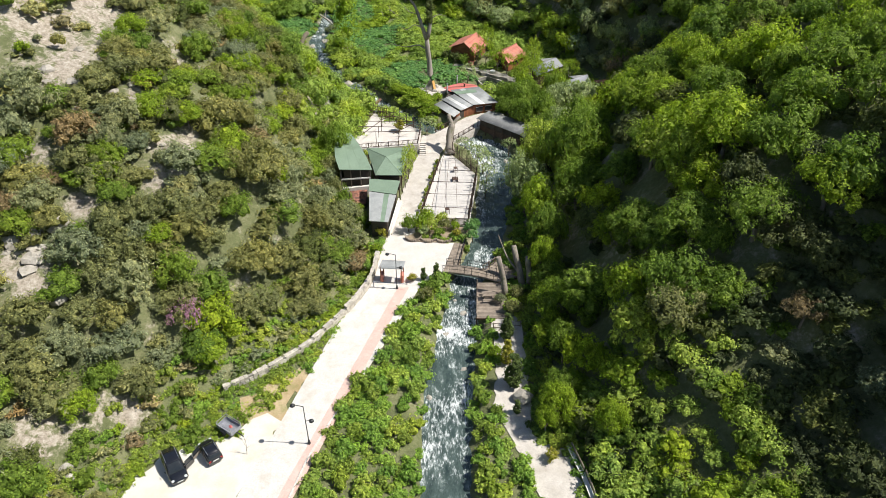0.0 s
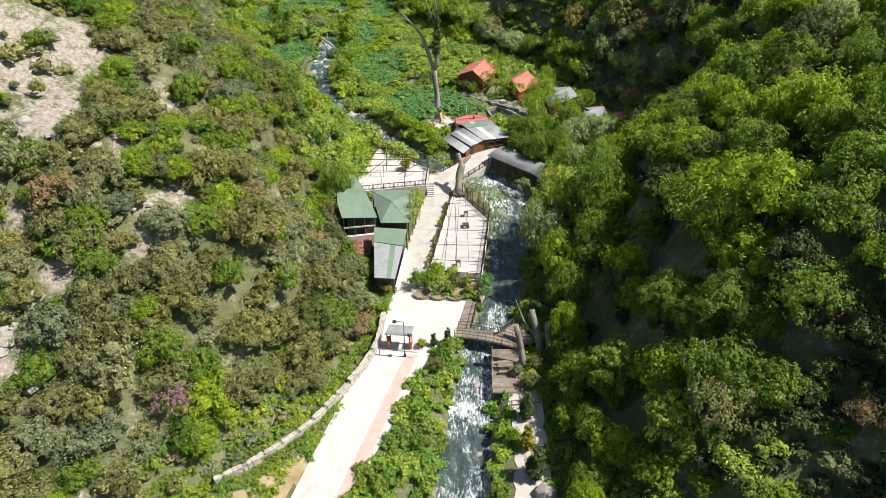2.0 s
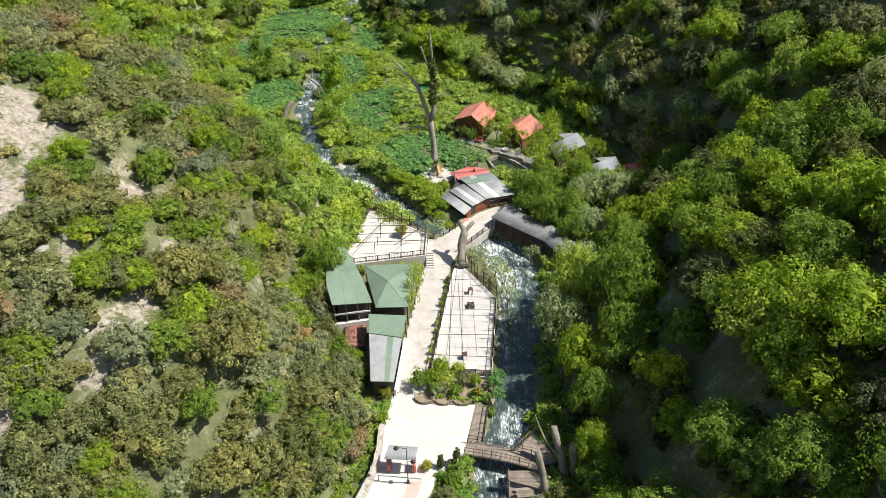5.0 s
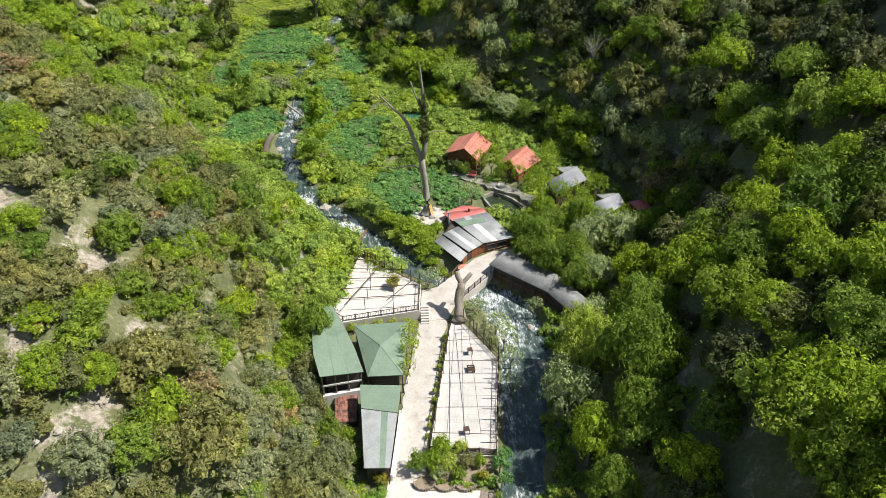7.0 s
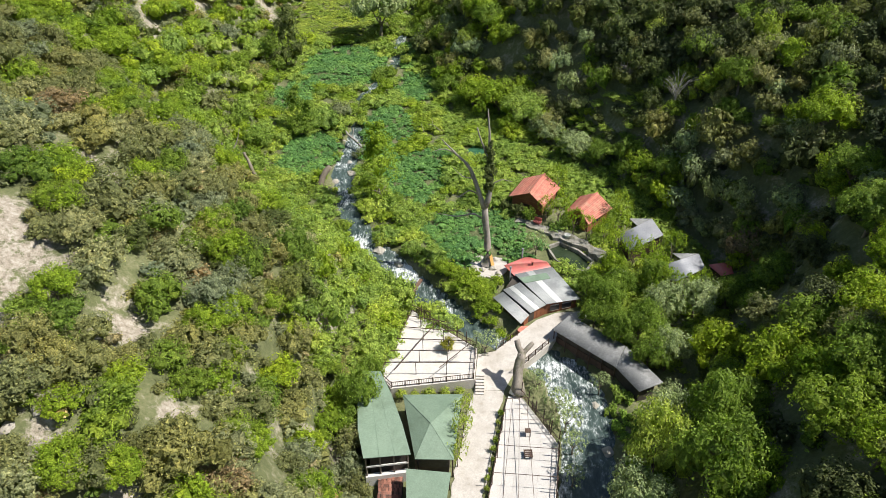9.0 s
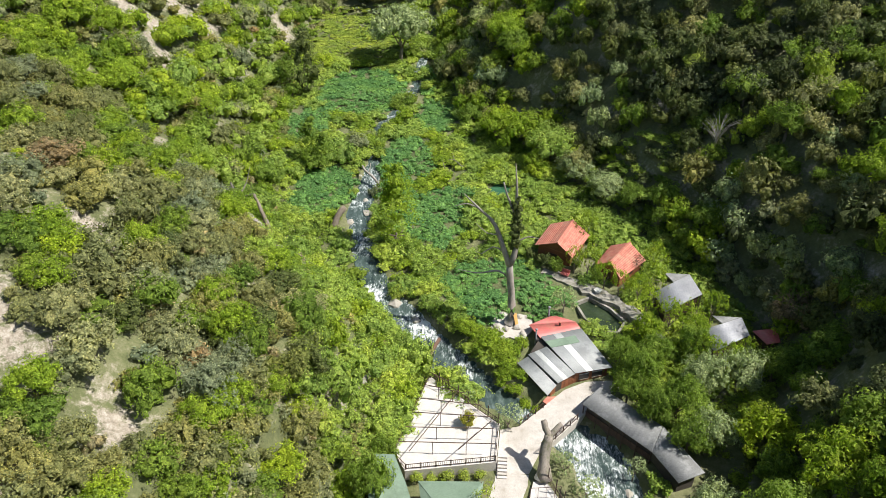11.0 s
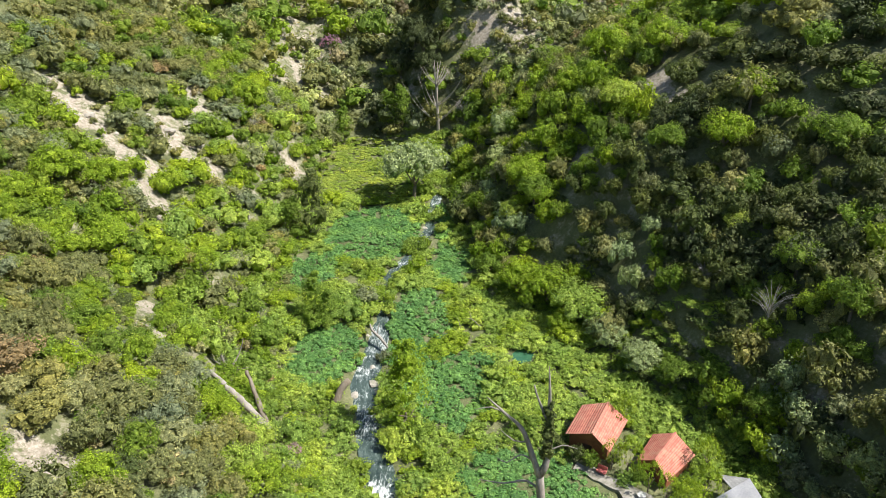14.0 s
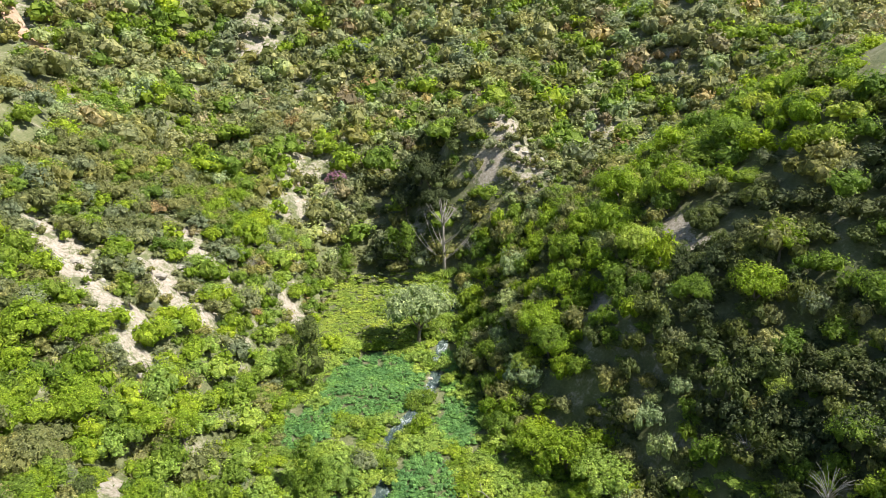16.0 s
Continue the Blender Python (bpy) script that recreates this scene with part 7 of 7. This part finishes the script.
def plank_deck(label, poly, z, turn, width=0.24, mat=WOOD, under=0.9):
    """A deck of boards cut to a polygon."""
    ob = thing("plank_deck", label, "deck", group="plank decks")
    c, s_ = math.cos(radians(turn)), math.sin(radians(turn))
    loc = [(x * c + y * s_, -x * s_ + y * c) for x, y in poly]
    y0, y1 = min(p[1] for p in loc), max(p[1] for p in loc)
    v = y0 + width / 2
    while v < y1:
        xs = [p[0] + (q_[0] - p[0]) * (v - p[1]) / (q_[1] - p[1]) for p, q_ in zip(loc, loc[1:] + loc[:1]) if (p[1] > v) != (q_[1] > v)]
        if len(xs) >= 2:
            lo, hi = min(xs), max(xs)
            part("plank", box((lo, v - width * 0.46, z - 0.05), (hi, v + width * 0.46, z), pose(0, 0, 0, 0, 0, turn)), mat, ob)
        v += width
    for p, q_ in zip(poly, poly[1:] + poly[:1]):
        part("beam", beam((*p, z - 0.14), (*q_, z - 0.14), 0.12, 0.16), DARKWOOD, ob)
    for x, y in poly:
        part("pile", beam((x, y, z - 0.1 - under), (x, y, z - 0.1), 0.14, 0.14), DARKWOOD, ob)
    return ob


plank_deck("grey plank boardwalk beside the forecourt", [(1.5, 74.8), (2.8, 74.5), (1.9, 69.6), (0.4, 70.0)], 0.08, 17)
plank_deck("weathered plank deck with benches at the bridge", [(4.1, 66.3), (7.5, 66.3), (7.1, 59.8), (3.8, 59.8)], 0.1, 0)
plank_deck("triangular plank platform at the bridge end", [(4.9, 68.2), (7.2, 70.6), (9.0, 67.0), (7.2, 66.5)], 0.42, -32)
fence("platform_rail", "weathered rail round the triangular platform", [(4.9, 68.3), (7.2, 70.6)], 0.42, 0.8, 1.0, WOOD, pickets=4)
fence("boardwalk_rail", "thin rail beside the boardwalk", [(2.8, 74.5), (1.9, 69.8)], 0.08, 0.8, 1.2, METAL)
fence("deck_rail", "weathered rail on the river side of the deck", [(4.1, 66.0), (3.8, 59.9)], 0.1, 0.6, 1.5, WOOD)
fence("path_rail", "low wooden rail across the riverside path", [(4.6, 57.9), (8.6, 58.4)], 0.03, 0.8, 1.0, WOOD, pickets=3)
for x, y, t in ((5.4, 63.2, 4),):
    tb = thing("picnic_table", "weathered plank picnic table on the deck", "table", (x, y, 0.1), t, "picnic tables")
    for i in range(4):
        part("plank", box((-0.8, -0.36 + i * 0.185, 0.70), (0.8, -0.20 + i * 0.185, 0.74)), WOOD, tb)
    for s in (-1, 1):
        part("seat", box((-0.8, s * 0.72 - 0.13, 0.4), (0.8, s * 0.72 + 0.13, 0.45)), WOOD, tb)
    for x2 in (-0.6, 0.6):
        part("leg", box((x2 - 0.04, -0.7, 0.34), (x2 + 0.04, 0.7, 0.4)), WOOD, tb)
        part("leg", box((x2 - 0.05, -0.06, 0), (x2 + 0.05, 0.06, 0.7)), WOOD, tb)
for a, b in (((11.5, 41.6), (12.2, 38.8)), ((12.3, 38.6), (13.0, 34.6))):
    bn = thing("plank_bench", "pale plank bench against the green bank", "bench", group="plank benches")
    part("seat", beam((*a, 0.5), (*b, 0.5), 0.42, 0.07), WHITEWALL, bn, "pale seat board")
    part("backrest", beam((a[0] + 0.25, a[1], 0.85), (b[0] + 0.25, b[1], 0.85), 0.05, 0.35), WOOD, bn)
    for t in (0.08, 0.5, 0.92):
        part("leg", beam((*lerp(a, b, t), 0), (*lerp(a, b, t), 0.48), 0.1, 0.3), DARKWOOD, bn)

# scalloped planting bed edged with upright logs
edging = thing("log_edging", "scalloped edging of short upright logs round the planting bed", "edging")
log = None
for cx, cy, r in ((-3.9, 75.9, 1.05), (-1.9, 75.7, 1.05), (0.1, 75.6, 1.05)):
    for i in range(15):
        ang = math.pi + math.pi * i / 14
        if log is None:
            log = part("log", tube([(0, 0, -0.1), (0, 0, 0.42)], [0.1, 0.095], 7), WOOD, edging)
            k = log
        else:
            k = new("log", log.data)
            k.parent = edging
        k.matrix_basis = pose(cx + r * math.cos(ang), cy + r * math.sin(ang) * 0.85, 0.02 + 0.03 * math.sin(i * 2.3))
bed = [(-5.0, 76.0), (-4.2, 75.1), (-1.9, 74.9), (0.4, 74.8), (1.6, 75.4), (2.6, 75.6), (3.4, 78.2), (-3.3, 78.9), (-3.6, 77)]
tagged(part("ground_planting_bed", slab(bed, -0.3, 0.16), surface("bed_soil", (0.20, 0.15, 0.10), (0.36, 0.29, 0.2), 0.8, 7, 0.95, relief=0.5)), "dry brown soil of the planting bed", "planting bed", kind="structure")

# steps from the path to the triangular terrace
stairs = thing("stone_steps", "short flight of pale stone steps with dark risers", "steps")
for i in range(7):
    part("step", box((-3.75, 99.2 + i * 0.3, 0.0), (-2.75, 99.48 + i * 0.3, 0.2 + i * 0.19)), PATHSTONE if i % 2 else PLAZA, stairs)

# pipe and sluice at the weir
sluice = thing("sluice_beam", "rusty brown beam across the weir", "sluice")
part("beam", beam((-13.2, 113.6, 1.3), (-11.4, 119.4, 0.95), 0.4, 0.3), RUST, sluice, "rusty brown trough")
part("support", beam((-12.1, 117.0, -0.5), (-12.1, 117.0, 1.0), 0.35, 0.35), STONE, sluice)

# small green pool in the brambles
pool_z = float(ground(-3.9, 153.5)) + 0.12
tagged(part("water_pool", slab(GREEN_POOL, pool_z - 0.5, pool_z), surface("pool_water", (0.030, 0.110, 0.060), (0.060, 0.160, 0.090), 0.6, 3, 0.12, relief=0.05)), "small bright green pool among the brambles", "pool", kind="structure")

# fish pond
tagged(part("water_pond", slab(POND, 0.4, 1.45), surface("pond_water", (0.025, 0.040, 0.022), (0.05, 0.07, 0.035), 0.5, 3, 0.08, relief=0.05)), "dark green still fish pond", "pond", kind="structure")
rim = thing("pond_rim", "worn grey stone rim round the fish pond", "rim")
for p, q_ in zip(POND, POND[1:] + POND[:1]):
    part("rim_stone", beam((*p, 1.72), (*q_, 1.72), 0.30, 0.6), OLDSTONE, rim)

# ---- rocks ----
def rock(seed, flat=0.7):
    bm = bmesh.new()
    bmesh.ops.create_icosphere(bm, subdivisions=2, radius=1)
    s = np.random.default_rng(seed)
    off = s.uniform(-50, 50, 3)
    for v in bm.verts:
        k = noise.noise(Vector(v.co * 1.1) + Vector(off)) * 0.5 + noise.noise(Vector(v.co * 2.7) + Vector(off)) * 0.2
        v.co *= 1 + k
        v.co.z *= flat
    return bm


ROCKS = [part("rock", rock(i), LIMESTONE) for i in range(4)]
for i, ob in enumerate(ROCKS):
    tagged(ob, "pale limestone outcrop on the slope", "rock", "limestone outcrops")
rr = np.random.default_rng(13)
first = set()


def put_rock(x, y, r, label, group, z=None, mat=None):
    k = int(rr.integers(0, 4))
    ob = ROCKS[k] if k not in first else new("rock", ROCKS[k].data)
    first.add(k)
    z = float(ground(x, y)) if z is None else z
    ob.matrix_basis = pose(x, y, z + 0.1 * r, 0, 0, rr.uniform(0, 360)) @ Matrix.Diagonal((r * rr.uniform(0.8, 1.3), r * rr.uniform(0.8, 1.2), r * rr.uniform(0.7, 1.1), 1))
    tagged(ob, label, "rock", group)


for cx, cy, spread, n, size in [(-21.8, 103.2, 1.0, 3, 0.8), (-19.4, 106.2, 0.9, 3, 0.7), (-41, 57.5, 3, 7, 1.1), (-40, 53.5, 2.5, 5, 1.0), (-44, 76, 4, 7, 0.9), (-40.5, 72, 3, 5, 0.8), (-35, 76.5, 2, 4, 0.6), (-28, 70.2, 2.5, 4, 0.6), (-41, 102.5, 3, 6, 0.9),
                          (-76, 175, 6, 9, 1.3), (-69, 186, 6, 9, 1.2), (-65, 197, 5, 6, 1.0), (-52, 138, 2.5, 4, 0.8), (-33, 38, 2.5, 4, 0.6), (-6, 252, 9, 14, 1.0), (20, 190, 4, 5, 1.0)]:
    for _ in range(n):
        put_rock(cx + rr.normal(0, spread * 0.6), cy + rr.normal(0, spread * 0.6), size * rr.uniform(0.35, 0.95), "pale limestone outcrop breaking through the scrub", "limestone outcrops")
put_rock(7.9, 47.6, 1.05, "tall pale garden rock with pitted surface", "garden rock", 0.35)
for x, y, r in [(-1.4, 49, 0.35), (2.2, 53, 0.3), (0.4, 58.5, 0.35), (2.4, 62, 0.4), (1.4, 64.4, 0.3), (-18.0, 125.4, 0.8), (-14.9, 122.7, 0.6), (-27.4, 143.8, 0.7), (-25.0, 146.5, 0.7), (-26.0, 150, 0.5), (-24.2, 145.0, 0.6), (-28.2, 157.5, 0.5), (-25.4, 168, 0.6), (-26.2, 171.8, 0.6), (-23.2, 193, 0.6), (-21.2, 195.5, 0.5), (10.5, 92.5, 0.6), (10.0, 99.0, 0.5)]:
    d, w, lev = river_near(np.array(x), np.array(y))
    put_rock(x, y, r, "wet grey boulder in the rapids", "river boulders", float(lev) - 0.1)
for x, y, r in [(-4.2, 121.4, 0.4), (-3.6, 120.2, 0.35), (-0.8, 120.1, 0.4), (-1.2, 123.4, 0.45), (-3.4, 123.6, 0.4), (-2.9, 120.9, 0.5), (-1.5, 121.2, 0.45)]:
    put_rock(x, y, r, "loose pale stone at the foot of the dead tree", "stones round the dead tree", 1.8)
board = thing("orange_board", "orange board leaning against the dead tree", "board")
part("panel", box((-0.35, -0.03, 0), (0.35, 0.03, 1.7), pose(-1.5, 121.7, 1.85, -14, 0, 60)), surface("orange_panel", (0.62, 0.34, 0.10), (0.72, 0.42, 0.15), 2, 10, 0.7), board)


# ---- cars ----
PAINT = surface("black_car_paint", (0.010, 0.011, 0.014), (0.014, 0.015, 0.019), 1, 6, 0.18, 0.0, 0.0)
PAINT.node_tree.nodes["Principled BSDF"].inputs["Coat Weight"].default_value = 1.0
GLASS = surface("dark_car_glass", (0.02, 0.025, 0.03), (0.03, 0.035, 0.04), 1, 6, 0.05, 0.0, 0.0)
RUBBER = surface("tyre_rubber", (0.018, 0.018, 0.018), (0.03, 0.03, 0.03), 3, 20, 0.85)
CHROME = surface("bright_metal", (0.55, 0.56, 0.57), (0.68, 0.69, 0.70), 2, 9, 0.3, 0.8, 0.02)
LAMPGLASS = surface("headlight_glass", (0.55, 0.57, 0.58), (0.7, 0.72, 0.73), 2, 9, 0.1, 0.0, 0.0)
REDGLASS = surface("tail_light", (0.35, 0.02, 0.02), (0.45, 0.03, 0.03), 2, 9, 0.2, 0.0, 0.0)
PLATE = surface("number_plate", (0.6, 0.6, 0.58), (0.7, 0.7, 0.68), 2, 9, 0.5, 0.0, 0.0)
SEATING = surface("car_lining", (0.20, 0.17, 0.14), (0.28, 0.245, 0.2), 2, 9, 0.8)


def loft(sections, bm=None):
    """A closed body through rounded cross-sections: each row x, half width, z low, z high, shoulder."""
    bm = bm or bmesh.new()
    rings = []
    for x, w, z0, z1, sh in sections:
        pts = [(w * 0.82, z0), (w, z0 + (z1 - z0) * 0.25), (w, z0 + (z1 - z0) * 0.6), (w * sh, z1 - 0.03), (w * sh * 0.7, z1)]
        rings.append([bm.verts.new((x, y, z)) for y, z in pts] + [bm.verts.new((x, -y, z)) for y, z in pts[::-1]])
    for p, q_ in zip(rings, rings[1:]):
        for i in range(10):
            bm.faces.new((p[i], p[(i + 1) % 10], q_[(i + 1) % 10], q_[i])).smooth = True
    bm.faces.new(rings[0][::-1])
    bm.faces.new(rings[-1])
    bmesh.ops.recalc_face_normals(bm, faces=bm.faces)
    return bm


def car(x, y, turn, label, length, width, height, open_side):
    """A parked car that points along its own x; one front door stands open."""
    ob = thing("parked_car", label, "car", (x, y, 0.02), turn, "parked cars")
    L, W, H = length / 2, width / 2, height
    deck = H * 0.58
    part("body", loft([(-L, W * 0.82, 0.38, deck * 0.86, 0.9), (-L * 0.94, W * 0.95, 0.26, deck * 0.98, 0.93), (-L * 0.55, W, 0.2, deck, 0.95), (0, W, 0.2, deck, 0.95), (L * 0.45, W, 0.2, deck, 0.94), (L * 0.72, W * 0.98, 0.22, deck * 0.93, 0.88), (L * 0.93, W * 0.9, 0.26, deck * 0.82, 0.82), (L, W * 0.72, 0.36, deck * 0.66, 0.85)]), PAINT, ob, "glossy black body")
    part("cabin", loft([(-L * 0.93, W * 0.80, deck * 0.9, deck * 1.02, 0.9), (-L * 0.78, W * 0.86, deck * 0.9, H * 0.94, 0.82), (-L * 0.4, W * 0.9, deck * 0.9, H, 0.82), (L * 0.08, W * 0.9, deck * 0.9, H * 0.985, 0.8), (L * 0.22, W * 0.9, deck * 0.9, H * 0.93, 0.8), (L * 0.56, W * 0.84, deck * 0.86, deck * 0.98, 0.9)]), GLASS, ob, "dark glazed cabin")
    part("roof", loft([(-L * 0.8, W * 0.68, H * 0.93, H * 0.965, 0.9), (-L * 0.4, W * 0.76, H * 0.97, H * 1.015, 0.92), (L * 0.08, W * 0.74, H * 0.96, H * 1.0, 0.92), (L * 0.17, W * 0.7, H * 0.93, H * 0.97, 0.9)]), PAINT, ob, "black roof panel")
    for s in (-1, 1):
        part("roof_rail", beam((-L * 0.7, s * W * 0.7, H * 1.02), (L * 0.05, s * W * 0.7, H * 1.02), 0.035, 0.035), CHROME, ob, "silver roof rail")
        part("headlight", box((L * 0.84, s * W * 0.7 - 0.14, deck * 0.66), (L * 0.955, s * W * 0.7 + 0.12, deck * 0.84), bevel=0.03), LAMPGLASS, ob, "clear headlight")
        part("tail_light", box((-L * 0.99, s * W * 0.74 - 0.09, deck * 0.62), (-L * 0.9, s * W * 0.74 + 0.1, deck * 0.98), bevel=0.02), REDGLASS, ob, "red tail light")
        part("mirror", box((L * 0.3, s * (W + 0.02) - 0.02, deck * 1.0), (L * 0.37, s * (W + 0.16) + 0.02, deck * 1.16), bevel=0.02), PAINT, ob)
        part("pillar", beam((L * 0.5, s * W * 0.78, deck), (L * 0.17, s * W * 0.70, H * 0.96), 0.06, 0.06), PAINT, ob)
        part("pillar", beam((-L * 0.18, s * W * 0.885, deck), (-L * 0.2, s * W * 0.74, H * 0.99), 0.08, 0.05), PAINT, ob)
        for wx in (-L * 0.62, L * 0.62):
            wheel = part("wheel", tube([(wx, s * (W - 0.2), 0.31), (wx, s * (W - 0.18), 0.31), (wx, s * (W - 0.02), 0.31), (wx, s * W, 0.31)], [0.27, 0.31, 0.31, 0.28], 16), RUBBER, ob, "black tyre")
            part("rim", tube([(wx, s * (W - 0.05), 0.31), (wx, s * (W + 0.012), 0.31)], [0.2, 0.19], 12), CHROME, wheel, "silver wheel rim")
    part("number_plate", box((L * 0.985, -0.26, 0.42), (L * 1.005, 0.26, 0.53)), PLATE, ob, "pale plate with plain bars")
    part("rear_plate", box((-L * 1.005, -0.26, 0.62), (-L * 0.985, 0.26, 0.73)), PLATE, ob, "pale plate with plain bars")
    s = open_side
    door = part("door", box((-0.0, -0.04, 0.28), (1.0, 0.04, deck * 0.98), pose(L * 0.42, s * W, 0, 0, 0, 180 - s * 62), bevel=0.02), PAINT, ob, "open front door")
    part("lining", box((0.06, s * 0.045, 0.32), (0.94, s * 0.055, deck * 0.9), pose(L * 0.42, s * W, 0, 0, 0, 180 - s * 62)), SEATING, door, "beige door lining")
    part("window", box((0.05, -0.012, deck), (0.88, 0.012, H * 0.93), pose(L * 0.42, s * W, 0, 0, 0, 180 - s * 62)), GLASS, door, "door window")
    part("door_opening", box((-L * 0.14, s * W * 0.97 - 0.02, 0.3), (L * 0.40, s * (W + 0.006), deck * 0.96)), SEATING, ob, "open doorway")
    return ob


car(-23.9, 39.3, -56, "black people carrier with silver roof rails, front door open", 3.75, 1.58, 1.45, 1)
car(-21.15, 40.95, 128, "small black hatchback with an open front door", 2.85, 1.42, 1.3, 1)

trailer = thing("box_trailer", "small grey box trailer with open top", "trailer", (-20.1, 43.7, 0.02), -33)
part("floor", box((-0.95, -0.6, 0.45), (0.95, 0.6, 0.5)), ZINC, trailer)
for lo, hi in (((-0.95, -0.63, 0.45), (0.95, -0.6, 0.85)), ((-0.95, 0.6, 0.45), (0.95, 0.63, 0.85)), ((-0.98, -0.63, 0.45), (-0.95, 0.63, 0.85)), ((0.95, -0.63, 0.45), (0.98, 0.63, 0.85))):
    part("side_board", box(lo, hi), ZINC, trailer, "grey metal side board")
for sx in (-0.95, 0.95):
    for sy in (-0.6, 0.6):
        part("stake", beam((sx, sy, 0.5), (sx, sy, 1.2), 0.05, 0.05), CHROME, trailer)
for sy in (-0.6, 0.6):
    part("rail", beam((-0.95, sy, 1.18), (0.95, sy, 1.18), 0.045, 0.045), CHROME, trailer, "bright rail")
part("rail", beam((-0.95, -0.6, 1.18), (-0.95, 0.6, 1.18), 0.045, 0.045), CHROME, trailer, "bright rail")
for s in (-1, 1):
    wheel = part("wheel", tube([(0, s * 0.68, 0.28), (0, s * 0.84, 0.28)], [0.28, 0.27], 14), RUBBER, trailer, "black tyre")
    part("mudguard", box((-0.34, s * 0.76 - 0.1, 0.58), (0.34, s * 0.76 + 0.1, 0.62)), METAL, trailer)
part("drawbar", beam((0.95, 0, 0.42), (1.9, 0, 0.4), 0.08, 0.08), METAL, trailer)
part("bag", rock(40, 0.5), REDROOF, trailer, "red bag lying inside").matrix_basis = pose(0.1, 0.1, 0.55) @ Matrix.Diagonal((0.22, 0.16, 0.2, 1))

cart = thing("red_cart", "small old red cart standing on the bank", "cart", (-13.9, 68.2, float(ground(-13.9, 68.2)) + 0.6), 10)
part("box", box((-0.8, -0.4, 0.35), (0.8, 0.4, 0.8), bevel=0.03), OLDTILE, cart, "faded red box")
part("hood", box((-0.75, -0.38, 0.8), (0.1, 0.38, 1.15), bevel=0.06), OLDTILE, cart)
for x in (-0.5, 0.5):
    for s in (-1, 1):
        part("wheel", tube([(x, s * 0.42, 0.25), (x, s * 0.5, 0.25)], [0.25, 0.25], 12), RUBBER, cart)
sofa = thing("garden_seat", "faded red garden seat on the pond path", "seat", (5.3, 131.9, 2.5), -30)
part("seat", box((-0.6, -0.35, 0.2), (0.6, 0.35, 0.45), bevel=0.04), REDROOF, sofa)
part("backrest", box((-0.6, 0.25, 0.4), (0.6, 0.38, 0.95), bevel=0.04), REDROOF, sofa)
pump = thing("white_basin", "white plastic basin on the pond path", "basin", (9.5, 128.4, 2.5))
part("bowl", tube([(0, 0, 0), (0, 0, 0.45)], [0.35, 0.5], 14), WHITEWALL, pump)
sapling = dead("bare_sapling", "thin leafless sapling in the gravel", "sapling", [(B((-17.9, 41.0, 0), (-17.8, 41.1, 1.2), (-17.9, 41.2, 2.4)), [0.03, 0.02, 0.008])] + [(B((-17.85, 41.1, 0.7 + 0.3 * i), (-17.85 + 0.5 * math.cos(i * 2.4), 41.1 + 0.5 * math.sin(i * 2.4), 1.2 + 0.3 * i)), [0.015, 0.006]) for i in range(5)], BARK, 5)

# ---- from units of the plan to metres ----
for ob in scene.objects:
    if ob.parent is None and ob.type not in {"CAMERA", "LIGHT"}:
        ob.matrix_basis = Matrix.Scale(PLAN, 4) @ ob.matrix_basis
